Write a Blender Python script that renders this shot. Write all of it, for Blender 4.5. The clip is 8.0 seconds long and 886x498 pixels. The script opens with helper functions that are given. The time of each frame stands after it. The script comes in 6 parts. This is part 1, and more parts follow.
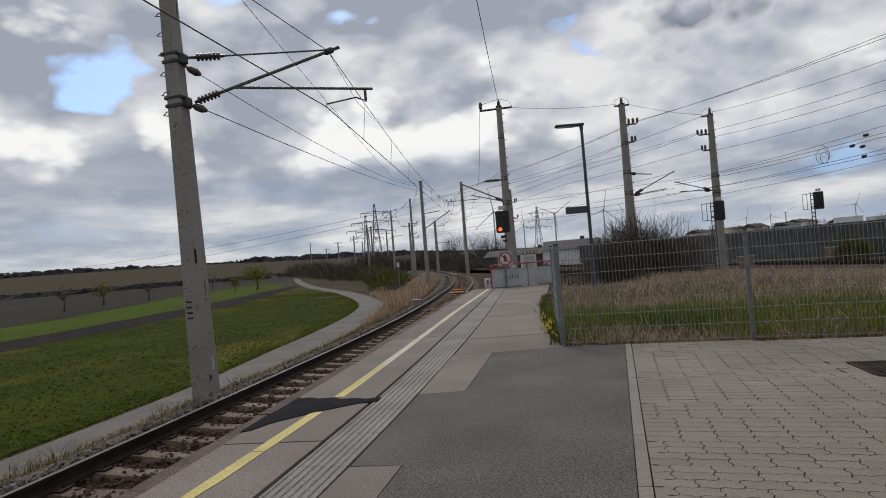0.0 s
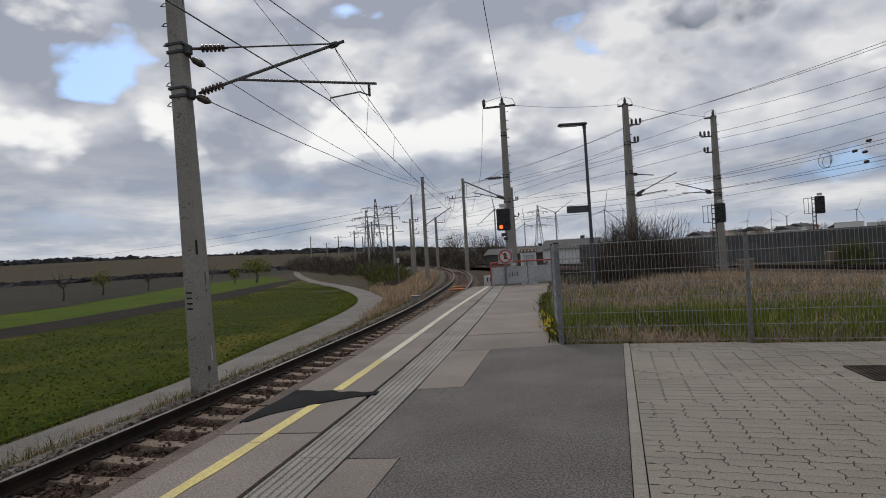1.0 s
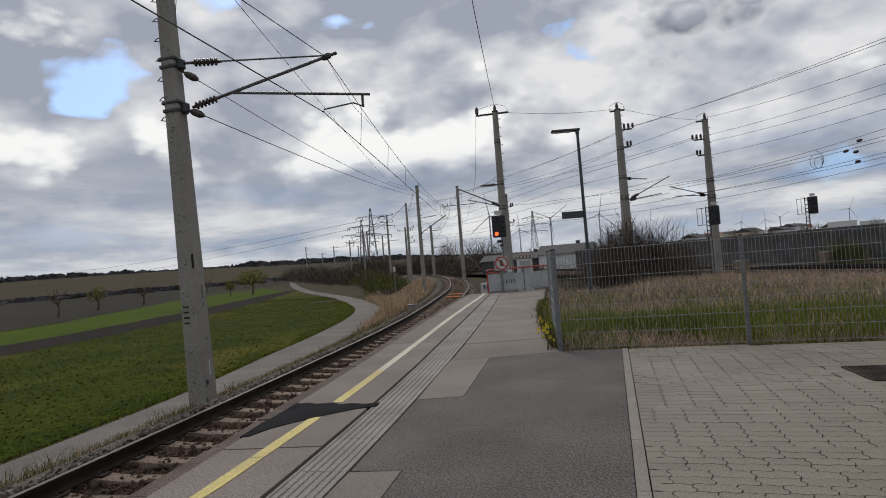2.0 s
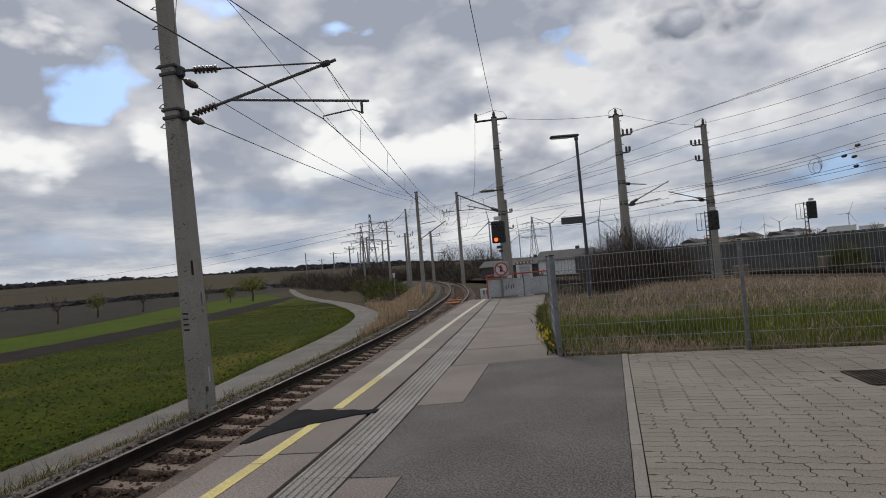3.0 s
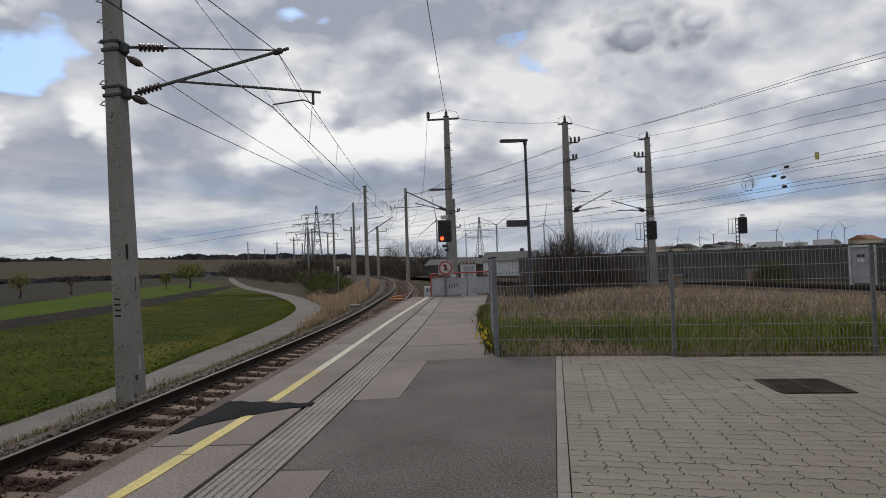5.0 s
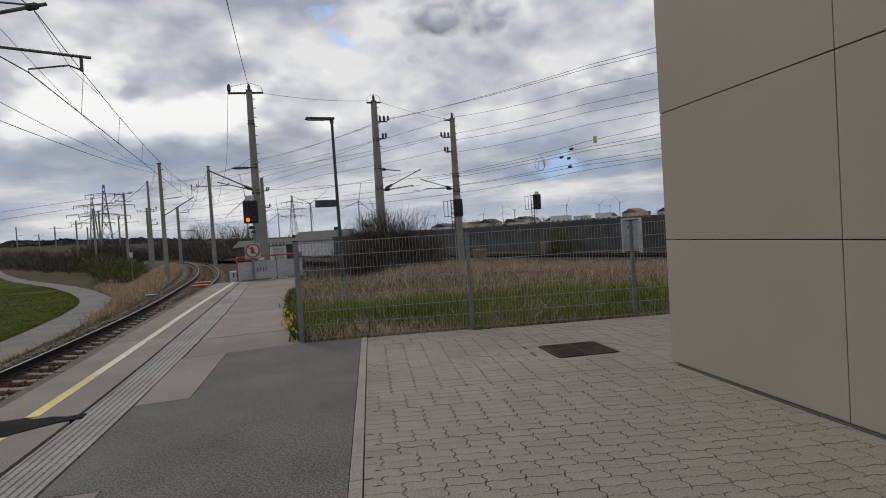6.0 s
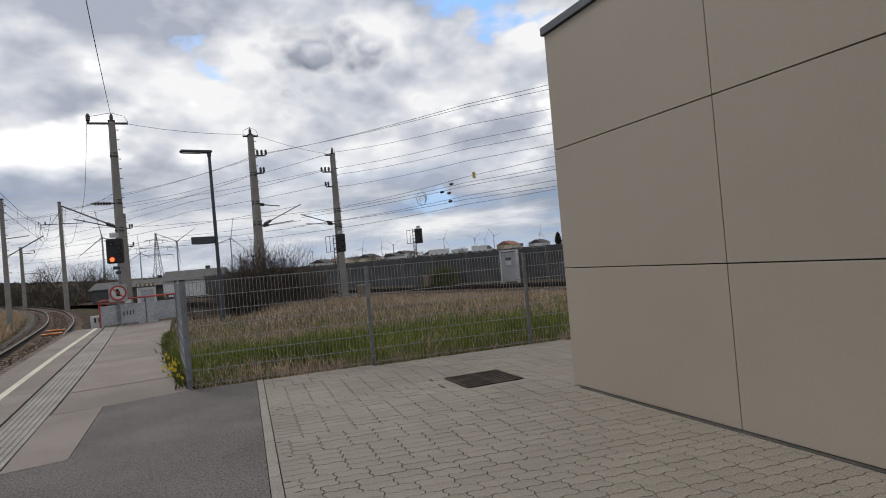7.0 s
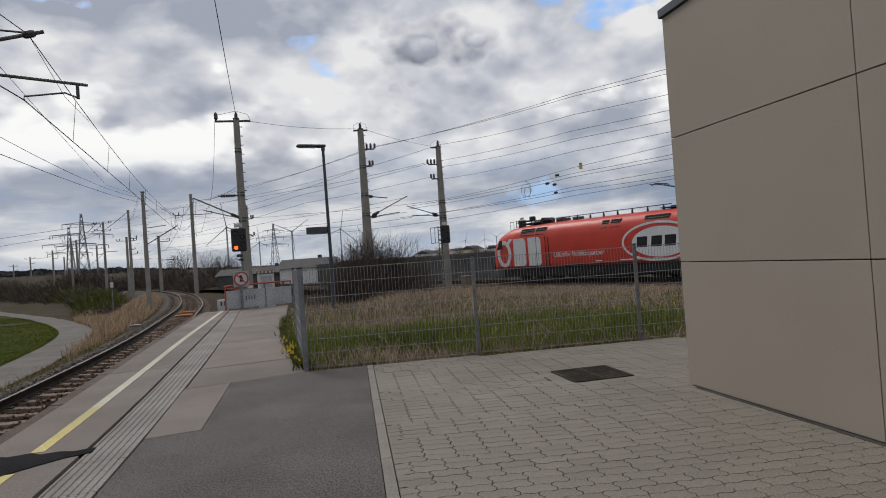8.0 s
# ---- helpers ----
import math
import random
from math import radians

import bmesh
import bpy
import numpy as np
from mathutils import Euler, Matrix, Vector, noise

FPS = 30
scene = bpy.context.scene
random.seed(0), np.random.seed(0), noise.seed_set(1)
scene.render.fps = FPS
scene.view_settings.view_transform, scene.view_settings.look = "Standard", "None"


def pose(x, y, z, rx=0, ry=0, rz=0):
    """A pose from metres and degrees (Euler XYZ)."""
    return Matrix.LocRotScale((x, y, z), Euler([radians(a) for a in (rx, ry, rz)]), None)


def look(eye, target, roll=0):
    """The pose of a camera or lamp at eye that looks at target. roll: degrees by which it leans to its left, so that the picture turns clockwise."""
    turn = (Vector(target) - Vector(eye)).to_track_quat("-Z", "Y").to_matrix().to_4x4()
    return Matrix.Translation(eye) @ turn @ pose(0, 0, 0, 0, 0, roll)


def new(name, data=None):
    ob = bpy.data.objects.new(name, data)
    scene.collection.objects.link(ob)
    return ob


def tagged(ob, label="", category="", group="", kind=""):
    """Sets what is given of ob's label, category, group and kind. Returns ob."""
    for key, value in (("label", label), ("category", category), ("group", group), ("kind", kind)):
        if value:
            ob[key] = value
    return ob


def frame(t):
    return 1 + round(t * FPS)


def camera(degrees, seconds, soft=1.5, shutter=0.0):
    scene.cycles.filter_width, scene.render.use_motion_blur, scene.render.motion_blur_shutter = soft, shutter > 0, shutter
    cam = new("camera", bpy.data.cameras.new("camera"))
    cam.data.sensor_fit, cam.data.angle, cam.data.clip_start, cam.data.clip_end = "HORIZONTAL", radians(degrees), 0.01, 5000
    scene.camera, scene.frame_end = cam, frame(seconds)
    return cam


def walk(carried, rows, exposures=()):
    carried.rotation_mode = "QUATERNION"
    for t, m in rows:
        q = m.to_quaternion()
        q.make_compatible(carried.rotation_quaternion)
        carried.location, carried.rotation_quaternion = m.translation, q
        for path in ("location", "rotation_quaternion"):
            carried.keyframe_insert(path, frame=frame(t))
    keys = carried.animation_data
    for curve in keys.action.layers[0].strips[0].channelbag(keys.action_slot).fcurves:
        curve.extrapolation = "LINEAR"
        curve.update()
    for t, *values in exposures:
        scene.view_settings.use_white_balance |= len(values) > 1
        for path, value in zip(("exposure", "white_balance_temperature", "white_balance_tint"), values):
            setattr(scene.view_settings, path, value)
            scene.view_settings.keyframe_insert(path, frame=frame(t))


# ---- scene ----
cam = camera(72.0, 8.0, 1.0)
METRES, EYE, TILT, LEAN, TURN = 8.0, 1.5, 0.0, 0.0, 11.6
PATH = [
    (0, (0.795, 0.323, 1.404), (0.39, 2.282, 1.436), -4.5),
    (0.5, (0.808, 0.299, 1.404), (0.389, 2.254, 1.453), -4.0),
    (1, (0.79, 0.301, 1.396), (0.384, 2.259, 1.417), -3.3),
    (1.5, (0.774, 0.294, 1.418), (0.378, 2.254, 1.448), -4.0),
    (3, (0.786, 0.275, 1.418), (0.398, 2.237, 1.482), -4.7),
    (3.5, (0.784, 0.269, 1.423), (0.409, 2.233, 1.458), -4.0),
    (4, (0.836, 0.288, 1.415), (0.485, 2.257, 1.441), -3.8),
    (4.2, (0.784, 0.261, 1.413), (0.441, 2.231, 1.433), -3.8),
    (5.3, (0.878, 0.191, 1.46), (0.76, 2.187, 1.509), -1.5),
    (5.5, (0.921, 0.236, 1.486), (0.887, 2.236, 1.519), -1.6),
    (6, (1.026, 0.266, 1.488), (1.403, 2.229, 1.431), -3.6),
    (6.5, (0.911, 0.343, 1.455), (1.832, 2.118, 1.4), -6.1),
    (7, (0.743, 0.362, 1.492), (1.505, 2.211, 1.519), -4.9),
    (7.5, (0.665, 0.356, 1.487), (1.135, 2.3, 1.514), -3.2),
    (8, (0.693, 0.371, 1.487), (1.133, 2.321, 1.514), -4.1),
]
EXPOSURE = [(0.0, -0.2), (5.5, -0.2), (6.0, -0.2), (6.5, -0.12), (7.0, 0.05), (7.5, -0.08), (8.0, -0.16)]
walk(cam, [(t, look(eye, target, roll)) for t, eye, target, roll in PATH], EXPOSURE)

# ==== place ====

# ---- world, sun ----
def build_world():
    w = bpy.data.worlds.new("sky")
    scene.world = w
    w.use_nodes = True
    n, l = w.node_tree.nodes, w.node_tree.links
    n.clear()
    out, bg = n.new("ShaderNodeOutputWorld"), n.new("ShaderNodeBackground")
    sky = n.new("ShaderNodeTexSky")
    sky.sky_type, sky.sun_disc = "NISHITA", False
    sky.sun_elevation, sky.sun_rotation = radians(SUN_ELEV), radians(SUN_ROT)
    tc, sep = n.new("ShaderNodeTexCoord"), n.new("ShaderNodeSeparateXYZ")
    l.new(tc.outputs["Generated"], sep.inputs[0])

    def m(op, a, b=None, c=None):
        k = n.new("ShaderNodeMath")
        k.operation = op
        for i, v in enumerate((a, b, c)):
            if v is None:
                continue
            if isinstance(v, (int, float)):
                k.inputs[i].default_value = v
            else:
                l.new(v, k.inputs[i])
        return k.outputs[0]

    def ramp(v, stops):
        k = n.new("ShaderNodeValToRGB")
        e = k.color_ramp.elements
        while len(e) < len(stops):
            e.new(0.5)
        for el, (p, c) in zip(e, stops):
            el.position, el.color = p, (*c, 1) if isinstance(c, tuple) else (c, c, c, 1)
        l.new(v, k.inputs[0])
        return k.outputs[0]

    def noise_tex(vec, scale, detail, rough, dist=0.0):
        k = n.new("ShaderNodeTexNoise")
        k.inputs["Scale"].default_value, k.inputs["Detail"].default_value = scale, detail
        k.inputs["Roughness"].default_value, k.inputs["Distortion"].default_value = rough, dist
        l.new(vec, k.inputs["Vector"])
        return k.outputs["Fac"]

    def mix(f, a, b):
        k = n.new("ShaderNodeMix")
        k.data_type = "RGBA"
        if isinstance(f, (int, float)):
            k.inputs[0].default_value = f
        else:
            l.new(f, k.inputs[0])
        for i, v in ((6, a), (7, b)):
            if isinstance(v, tuple):
                k.inputs[i].default_value = (*v, 1)
            else:
                l.new(v, k.inputs[i])
        return k.outputs[2]

    def toward(d, lo, hi):
        """How nearly the view goes along d, from 0 at lo to 1 at hi (cosines)."""
        k = n.new("ShaderNodeVectorMath")
        k.operation = "DOT_PRODUCT"
        l.new(tc.outputs["Generated"], k.inputs[0])
        k.inputs[1].default_value = Vector(d).normalized()
        r = n.new("ShaderNodeMapRange")
        r.interpolation_type = "SMOOTHSTEP"
        r.inputs[1].default_value, r.inputs[2].default_value = lo, hi
        l.new(k.outputs["Value"], r.inputs[0])
        return r.outputs[0]

    up = m("MAXIMUM", sep.outputs[2], 0.0)

    def shifted(dx, dy, dz, flat, seed):
        """The view's direction, moved a little and pressed flat, to look a cloud up by."""
        k = n.new("ShaderNodeCombineXYZ")
        l.new(m("ADD", sep.outputs[0], dx + seed), k.inputs[0])
        l.new(m("ADD", sep.outputs[1], dy), k.inputs[1])
        l.new(m("MULTIPLY", m("ADD", up, dz), flat), k.inputs[2])
        return k.outputs[0]

    def heap(dz, side):
        """Heaped cloud: broad masses, round heads on them, ragged edges."""
        v = shifted(-0.6 * side, 0.8 * side, dz, 1.7, CLOUD_SEED)
        k = n.new("ShaderNodeTexVoronoi")
        k.feature = "SMOOTH_F1"
        k.inputs["Scale"].default_value, k.inputs["Detail"].default_value, k.inputs["Roughness"].default_value = 6.0, 3.0, 0.5
        k.inputs["Smoothness"].default_value = 0.25
        l.new(v, k.inputs["Vector"])
        return m("MULTIPLY_ADD", k.outputs["Distance"], -0.22, m("ADD", noise_tex(v, 2.3, 9, 0.52, 0.2), 0.10))

    d0, d1 = heap(0.0, 0.0), heap(0.045, 0.02)
    # two openings of blue high in the west, and thin cover low in the east
    gap = m("ADD", toward((-0.62, 0.728, 0.292), 0.9960, 1.0), m("ADD", toward((-0.478, 0.79, 0.41), 0.9970, 1.0), m("MULTIPLY", toward((0.45, 0.89, 0.09), 0.975, 1.0), 0.35)))
    cover = ramp(m("MULTIPLY_ADD", gap, -0.14, d0), [(0.165, 0.0), (0.215, 1.0)])
    front = ramp(d0, [(0.385, 0.0), (0.45, 1.0)])
    # the heads are lit from above, the bellies are grey
    lit = m("MULTIPLY_ADD", m("SUBTRACT", d0, d1), 6.0, 0.5)
    mass = noise_tex(shifted(0, 0, 0, 2.6, CLOUD_SEED + 4.0), 1.5, 4, 0.5, 0.3)
    body = m("MULTIPLY_ADD", lit, 0.46, m("MULTIPLY_ADD", mass, -1.7, 1.03))
    glow = toward((-0.62, 0.62, 0.48), 0.55, 1.0)
    body = m("MULTIPLY_ADD", glow, 0.20, body)
    front_col = ramp(body, [(0.0, (0.22, 0.25, 0.31)), (0.38, (0.43, 0.455, 0.53)), (0.60, (0.73, 0.745, 0.79)), (0.82, (1.10, 1.10, 1.09))])
    back_col = ramp(m("MULTIPLY_ADD", lit, 0.35, m("MULTIPLY", mass, 0.75)), [(0.38, (0.40, 0.435, 0.52)), (0.58, (0.60, 0.625, 0.69)), (0.84, (0.92, 0.92, 0.93))])
    blue = mix(0.92, sky.outputs[0], (0.16, 0.36, 0.74))
    col = mix(cover, blue, mix(front, back_col, front_col))
    # long low banks of cloud towards the horizon
    bank = noise_tex(shifted(0, 0, 0, 5.5, 1.0), 3.6, 9, 0.60, 0.15)
    low = ramp(bank, [(0.38, (0.30, 0.42, 0.62)), (0.45, (0.38, 0.44, 0.55)), (0.52, (0.56, 0.60, 0.67)), (0.62, (0.90, 0.90, 0.90))])
    near_horizon = ramp(up, [(0.05, 1.0), (0.19, 0.0)])
    col = mix(m("MULTIPLY", near_horizon, 0.8), col, low)
    haze = ramp(up, [(0.0, 1.0), (0.05, 0.0)])
    col = mix(m("MULTIPLY", haze, 0.45), col, (0.58, 0.63, 0.70))
    l.new(col, bg.inputs["Color"])
    bg.inputs["Strength"].default_value = SKY
    l.new(bg.outputs[0], out.inputs[0])


SUN_ELEV, SUN_ROT, SKY, CLOUD_SEED = 45.0, -27.0, 0.97, 3.7
build_world()
sun = new("sun", bpy.data.lights.new("sun", "SUN"))
sun.data.energy, sun.data.angle, sun.data.color = 1.4, radians(14), (1.0, 0.95, 0.88)
sun.matrix_world = look((-22, 43, 50), (0, 0, 0))


# ---- materials ----
def mat(name, c1, c2, scale=4.0, rough=0.8, bump=0.15, metal=0.0, c3=None, stain=0.6, detail=6, fine=None, island=0.0, emit=None, spec=0.5, fine_amt=0.35, crisp=0.12):
    """Two-scale procedural surface: c1/c2 in large cloudy patches, fine grain over it, c3 in blotches."""
    mt = bpy.data.materials.new(name)
    mt.use_nodes = True
    n, l = mt.node_tree.nodes, mt.node_tree.links
    b = n["Principled BSDF"]
    tc = n.new("ShaderNodeTexCoord")
    big = n.new("ShaderNodeTexNoise")
    big.inputs["Scale"].default_value, big.inputs["Detail"].default_value = scale, detail
    l.new(tc.outputs["Object"], big.inputs["Vector"])
    small = n.new("ShaderNodeTexNoise")
    small.inputs["Scale"].default_value, small.inputs["Detail"].default_value = fine or scale * 14, 5
    l.new(tc.outputs["Object"], small.inputs["Vector"])
    r = n.new("ShaderNodeValToRGB")
    r.color_ramp.elements[0].position, r.color_ramp.elements[1].position = 0.36, 0.64
    r.color_ramp.elements[0].color, r.color_ramp.elements[1].color = (*c1, 1), (*c2, 1)
    l.new(big.outputs["Fac"], r.inputs[0])
    col = r.outputs[0]

    def mix(kind, f, a, bb):
        k = n.new("ShaderNodeMix")
        k.data_type, k.blend_type = "RGBA", kind
        if isinstance(f, float):
            k.inputs[0].default_value = f
        else:
            l.new(f, k.inputs[0])
        l.new(a, k.inputs[6])
        if isinstance(bb, tuple):
            k.inputs[7].default_value = (*bb, 1)
        else:
            l.new(bb, k.inputs[7])
        return k.outputs[2]

    g = n.new("ShaderNodeValToRGB")
    g.color_ramp.elements[0].position, g.color_ramp.elements[1].position = 0.5 - crisp, 0.5 + crisp
    g.color_ramp.elements[0].color, g.color_ramp.elements[1].color = (0.35, 0.35, 0.35, 1), (1, 1, 1, 1)
    l.new(small.outputs["Fac"], g.inputs[0])
    col = mix("MULTIPLY", fine_amt, col, g.outputs[0])
    if c3:
        s = n.new("ShaderNodeTexNoise")
        s.inputs["Scale"].default_value, s.inputs["Detail"].default_value, s.inputs["Distortion"].default_value = scale * 0.37, 8, 0.6
        l.new(tc.outputs["Object"], s.inputs["Vector"])
        sr = n.new("ShaderNodeValToRGB")
        sr.color_ramp.elements[0].position, sr.color_ramp.elements[1].position = 0.52, 0.68
        sr.color_ramp.elements[1].color = (stain, stain, stain, 1)
        l.new(s.outputs["Fac"], sr.inputs[0])
        col = mix("MIX", sr.outputs[0], col, c3)
    if island:
        geo, oi = n.new("ShaderNodeNewGeometry"), n.new("ShaderNodeObjectInfo")
        ad = n.new("ShaderNodeMath")
        ad.operation = "ADD"
        l.new(geo.outputs["Random Per Island"], ad.inputs[0])
        l.new(oi.outputs["Random"], ad.inputs[1])
        fr = n.new("ShaderNodeMath")
        fr.operation = "FRACT"
        l.new(ad.outputs[0], fr.inputs[0])
        hv = n.new("ShaderNodeHueSaturation")
        mr = n.new("ShaderNodeMapRange")
        mr.inputs[3].default_value, mr.inputs[4].default_value = 1 - island, 1 + island
        l.new(fr.outputs[0], mr.inputs[0])
        l.new(mr.outputs[0], hv.inputs["Value"])
        l.new(col, hv.inputs["Color"])
        col = hv.outputs[0]
    l.new(col, b.inputs["Base Color"])
    b.inputs["Roughness"].default_value, b.inputs["Metallic"].default_value = rough, metal
    b.inputs["Specular IOR Level"].default_value = spec
    if bump:
        bp = n.new("ShaderNodeBump")
        bp.inputs["Strength"].default_value, bp.inputs["Distance"].default_value = bump, 0.02
        l.new(small.outputs["Fac"], bp.inputs["Height"])
        l.new(bp.outputs[0], b.inputs["Normal"])
    if emit:
        b.inputs["Emission Color"].default_value, b.inputs["Emission Strength"].default_value = (*emit[0], 1), emit[1]
    return mt


M = {}
M["ground"] = mat("meadow_ground", (0.066, 0.053, 0.033), (0.10, 0.079, 0.05), 0.35, 0.95, 0.6, c3=(0.05, 0.054, 0.022), fine=7, fine_amt=0.75, spec=0.05)
M["field"] = mat("young_field", (0.034, 0.052, 0.003), (0.066, 0.080, 0.006), 0.35, 0.95, 0.9, c3=(0.13, 0.108, 0.022), fine=4.5, fine_amt=0.85, stain=0.7, spec=0.04)
M["strip"] = mat("bright_crop", (0.055, 0.088, 0.006), (0.075, 0.105, 0.008), 0.2, 0.95, 0.4, fine=3, spec=0.04)
M["soil"] = mat("ploughed_soil", (0.022, 0.018, 0.016), (0.034, 0.027, 0.024), 0.5, 0.95, 0.7, fine=5, spec=0.04)
M["far_soil"] = mat("fallow_field", (0.040, 0.036, 0.029), (0.055, 0.048, 0.034), 0.02, 0.95, 0.3, c3=(0.042, 0.052, 0.022), fine=0.6, spec=0.04)
# grey-blue distance haze is mixed into the hill colours
M["hill"] = mat("hazy_hill_woods", (0.040, 0.041, 0.046), (0.066, 0.064, 0.066), 0.006, 0.95, 0.4, c3=(0.075, 0.078, 0.066), fine=0.09, fine_amt=0.7, spec=0.03)
M["road"] = mat("gravel_road", (0.18, 0.165, 0.148), (0.235, 0.218, 0.197), 0.8, 0.95, 0.4, c3=(0.15, 0.135, 0.11), fine=30, spec=0.12, fine_amt=0.5)
M["asphalt"] = mat("asphalt", (0.160, 0.144, 0.133), (0.207, 0.188, 0.175), 1.1, 0.92, 1.0, c3=(0.24, 0.217, 0.20), fine=66, stain=0.5, fine_amt=0.8, crisp=0.06, spec=0.25)
M["patch"] = mat("fresh_asphalt", (0.012, 0.012, 0.013), (0.02, 0.02, 0.022), 2.0, 0.95, 0.4, fine=90, spec=0.12)
M["slab"] = mat("platform_concrete", (0.212, 0.176, 0.152), (0.262, 0.222, 0.194), 0.9, 0.88, 0.35, c3=(0.155, 0.127, 0.108), fine=70, island=0.10, fine_amt=0.55, crisp=0.08)
M["coping"] = mat("coping_concrete", (0.105, 0.072, 0.053), (0.165, 0.12, 0.092), 2.5, 0.92, 0.6, c3=(0.065, 0.042, 0.031), fine=45, fine_amt=0.7, crisp=0.08)
M["tactile"] = mat("tactile_concrete", (0.285, 0.262, 0.235), (0.35, 0.325, 0.292), 1.5, 0.88, 0.3, c3=(0.19, 0.165, 0.145), fine=60, fine_amt=0.55, crisp=0.09, island=0.05)
M["yellow"] = mat("line_paint", (0.62, 0.50, 0.15), (0.70, 0.58, 0.2), 2.0, 0.7, 0.15, c3=(0.42, 0.36, 0.22), fine=40, stain=0.7)
M["line_white"] = mat("worn_line_paint", (0.56, 0.52, 0.40), (0.62, 0.57, 0.44), 2.0, 0.7, 0.15, c3=(0.4, 0.36, 0.28), fine=40, stain=0.7)
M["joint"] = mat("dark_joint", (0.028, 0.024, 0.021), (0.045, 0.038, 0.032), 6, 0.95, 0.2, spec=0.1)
M["paver"] = mat("paving_stone", (0.252, 0.222, 0.181), (0.308, 0.273, 0.224), 1.1, 0.88, 0.3, c3=(0.20, 0.175, 0.14), fine=85, island=0.06, fine_amt=0.5, crisp=0.09)
M["kerb"] = mat("kerb_concrete", (0.27, 0.24, 0.205), (0.32, 0.288, 0.248), 2.0, 0.9, 0.35, c3=(0.2, 0.175, 0.145), fine=70, island=0.06, fine_amt=0.45)
M["sand"] = mat("joint_sand", (0.022, 0.018, 0.013), (0.036, 0.03, 0.022), 9, 0.95, 0.3, spec=0.05)
M["wall"] = mat("facade_panel", (0.325, 0.278, 0.224), (0.352, 0.302, 0.245), 0.5, 0.7, 0.03, c3=(0.335, 0.292, 0.24), fine=40, island=0.02, fine_amt=0.05)
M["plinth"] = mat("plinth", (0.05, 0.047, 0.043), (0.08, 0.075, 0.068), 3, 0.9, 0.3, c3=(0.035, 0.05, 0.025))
M["flash"] = mat("roof_flashing", (0.09, 0.10, 0.105), (0.12, 0.13, 0.135), 3, 0.45, 0.05, metal=0.6)
M["galv"] = mat("galvanised_steel", (0.17, 0.178, 0.188), (0.25, 0.258, 0.268), 6, 0.55, 0.1, metal=0.35, c3=(0.15, 0.148, 0.145))
M["mast"] = mat("mast_concrete", (0.27, 0.255, 0.225), (0.33, 0.312, 0.278), 1.3, 0.92, 0.35, c3=(0.20, 0.188, 0.165), fine=45, fine_amt=0.5, crisp=0.09)
M["steel"] = mat("dark_steel", (0.05, 0.052, 0.056), (0.085, 0.087, 0.09), 6, 0.55, 0.1, metal=0.4, c3=(0.08, 0.06, 0.05))
M["armsteel"] = mat("arm_steel", (0.12, 0.12, 0.118), (0.19, 0.185, 0.18), 5, 0.5, 0.1, metal=0.6)
M["insul"] = mat("brown_porcelain", (0.05, 0.035, 0.03), (0.075, 0.05, 0.042), 8, 0.35, 0.05)
M["wire"] = mat("wire", (0.045, 0.045, 0.05), (0.06, 0.06, 0.065), 3, 0.6, 0, metal=0.3)
M["black"] = mat("signal_black", (0.012, 0.012, 0.013), (0.02, 0.02, 0.021), 6, 0.55, 0.05)
M["lamp_red"] = mat("signal_lamp", (0.6, 0.08, 0.02), (0.7, 0.1, 0.03), 5, 0.3, 0, emit=((1.0, 0.09, 0.02), 3.2))
M["lens"] = mat("dark_lens", (0.02, 0.022, 0.025), (0.03, 0.032, 0.035), 5, 0.15, 0)
M["white"] = mat("weathered_white", (0.55, 0.55, 0.54), (0.66, 0.66, 0.65), 1.5, 0.6, 0.08, c3=(0.42, 0.41, 0.39))
M["endwall"] = mat("grey_board", (0.36, 0.37, 0.38), (0.44, 0.45, 0.46), 1.2, 0.7, 0.08, c3=(0.3, 0.29, 0.28))
M["red"] = mat("red_paint", (0.42, 0.05, 0.035), (0.5, 0.065, 0.045), 3, 0.5, 0.05, c3=(0.3, 0.06, 0.05))
M["anthracite"] = mat("anthracite_paint", (0.045, 0.05, 0.062), (0.06, 0.066, 0.08), 3, 0.5, 0.03)
M["rail_side"] = mat("rail_steel", (0.024, 0.017, 0.013), (0.042, 0.029, 0.021), 5, 0.8, 0.2, metal=0.2, spec=0.25)
M["rail_top"] = mat("rail_head", (0.085, 0.074, 0.066), (0.14, 0.125, 0.115), 4, 0.55, 0.02, metal=0.45, c3=(0.06, 0.045, 0.036))
M["sleeper"] = mat("sleeper_concrete", (0.235, 0.175, 0.135), (0.30, 0.23, 0.18), 2.5, 0.92, 0.4, c3=(0.13, 0.083, 0.058), fine=40, island=0.16, spec=0.15, fine_amt=0.55, crisp=0.09)
M["ballast"] = mat("ballast_bed", (0.058, 0.040, 0.031), (0.10, 0.073, 0.057), 3, 0.95, 1.0, c3=(0.12, 0.095, 0.078), fine=16, fine_amt=0.9, spec=0.05)
M["fence_wire"] = mat("fence_wire", (0.27, 0.275, 0.28), (0.34, 0.345, 0.35), 6, 0.55, 0, metal=0.25)
M["shoulder"] = mat("shoulder_gravel", (0.105, 0.092, 0.076), (0.17, 0.15, 0.126), 2, 0.95, 1.0, c3=(0.085, 0.068, 0.05), fine=14, fine_amt=0.9, spec=0.1)
# woods and hedges greyed and lightened: the haze of distance is in the colour
M["hazy_wood"] = mat("far_woods", (0.070, 0.068, 0.074), (0.105, 0.10, 0.102), 0.01, 0.95, 0.0, island=0.25, spec=0.0)
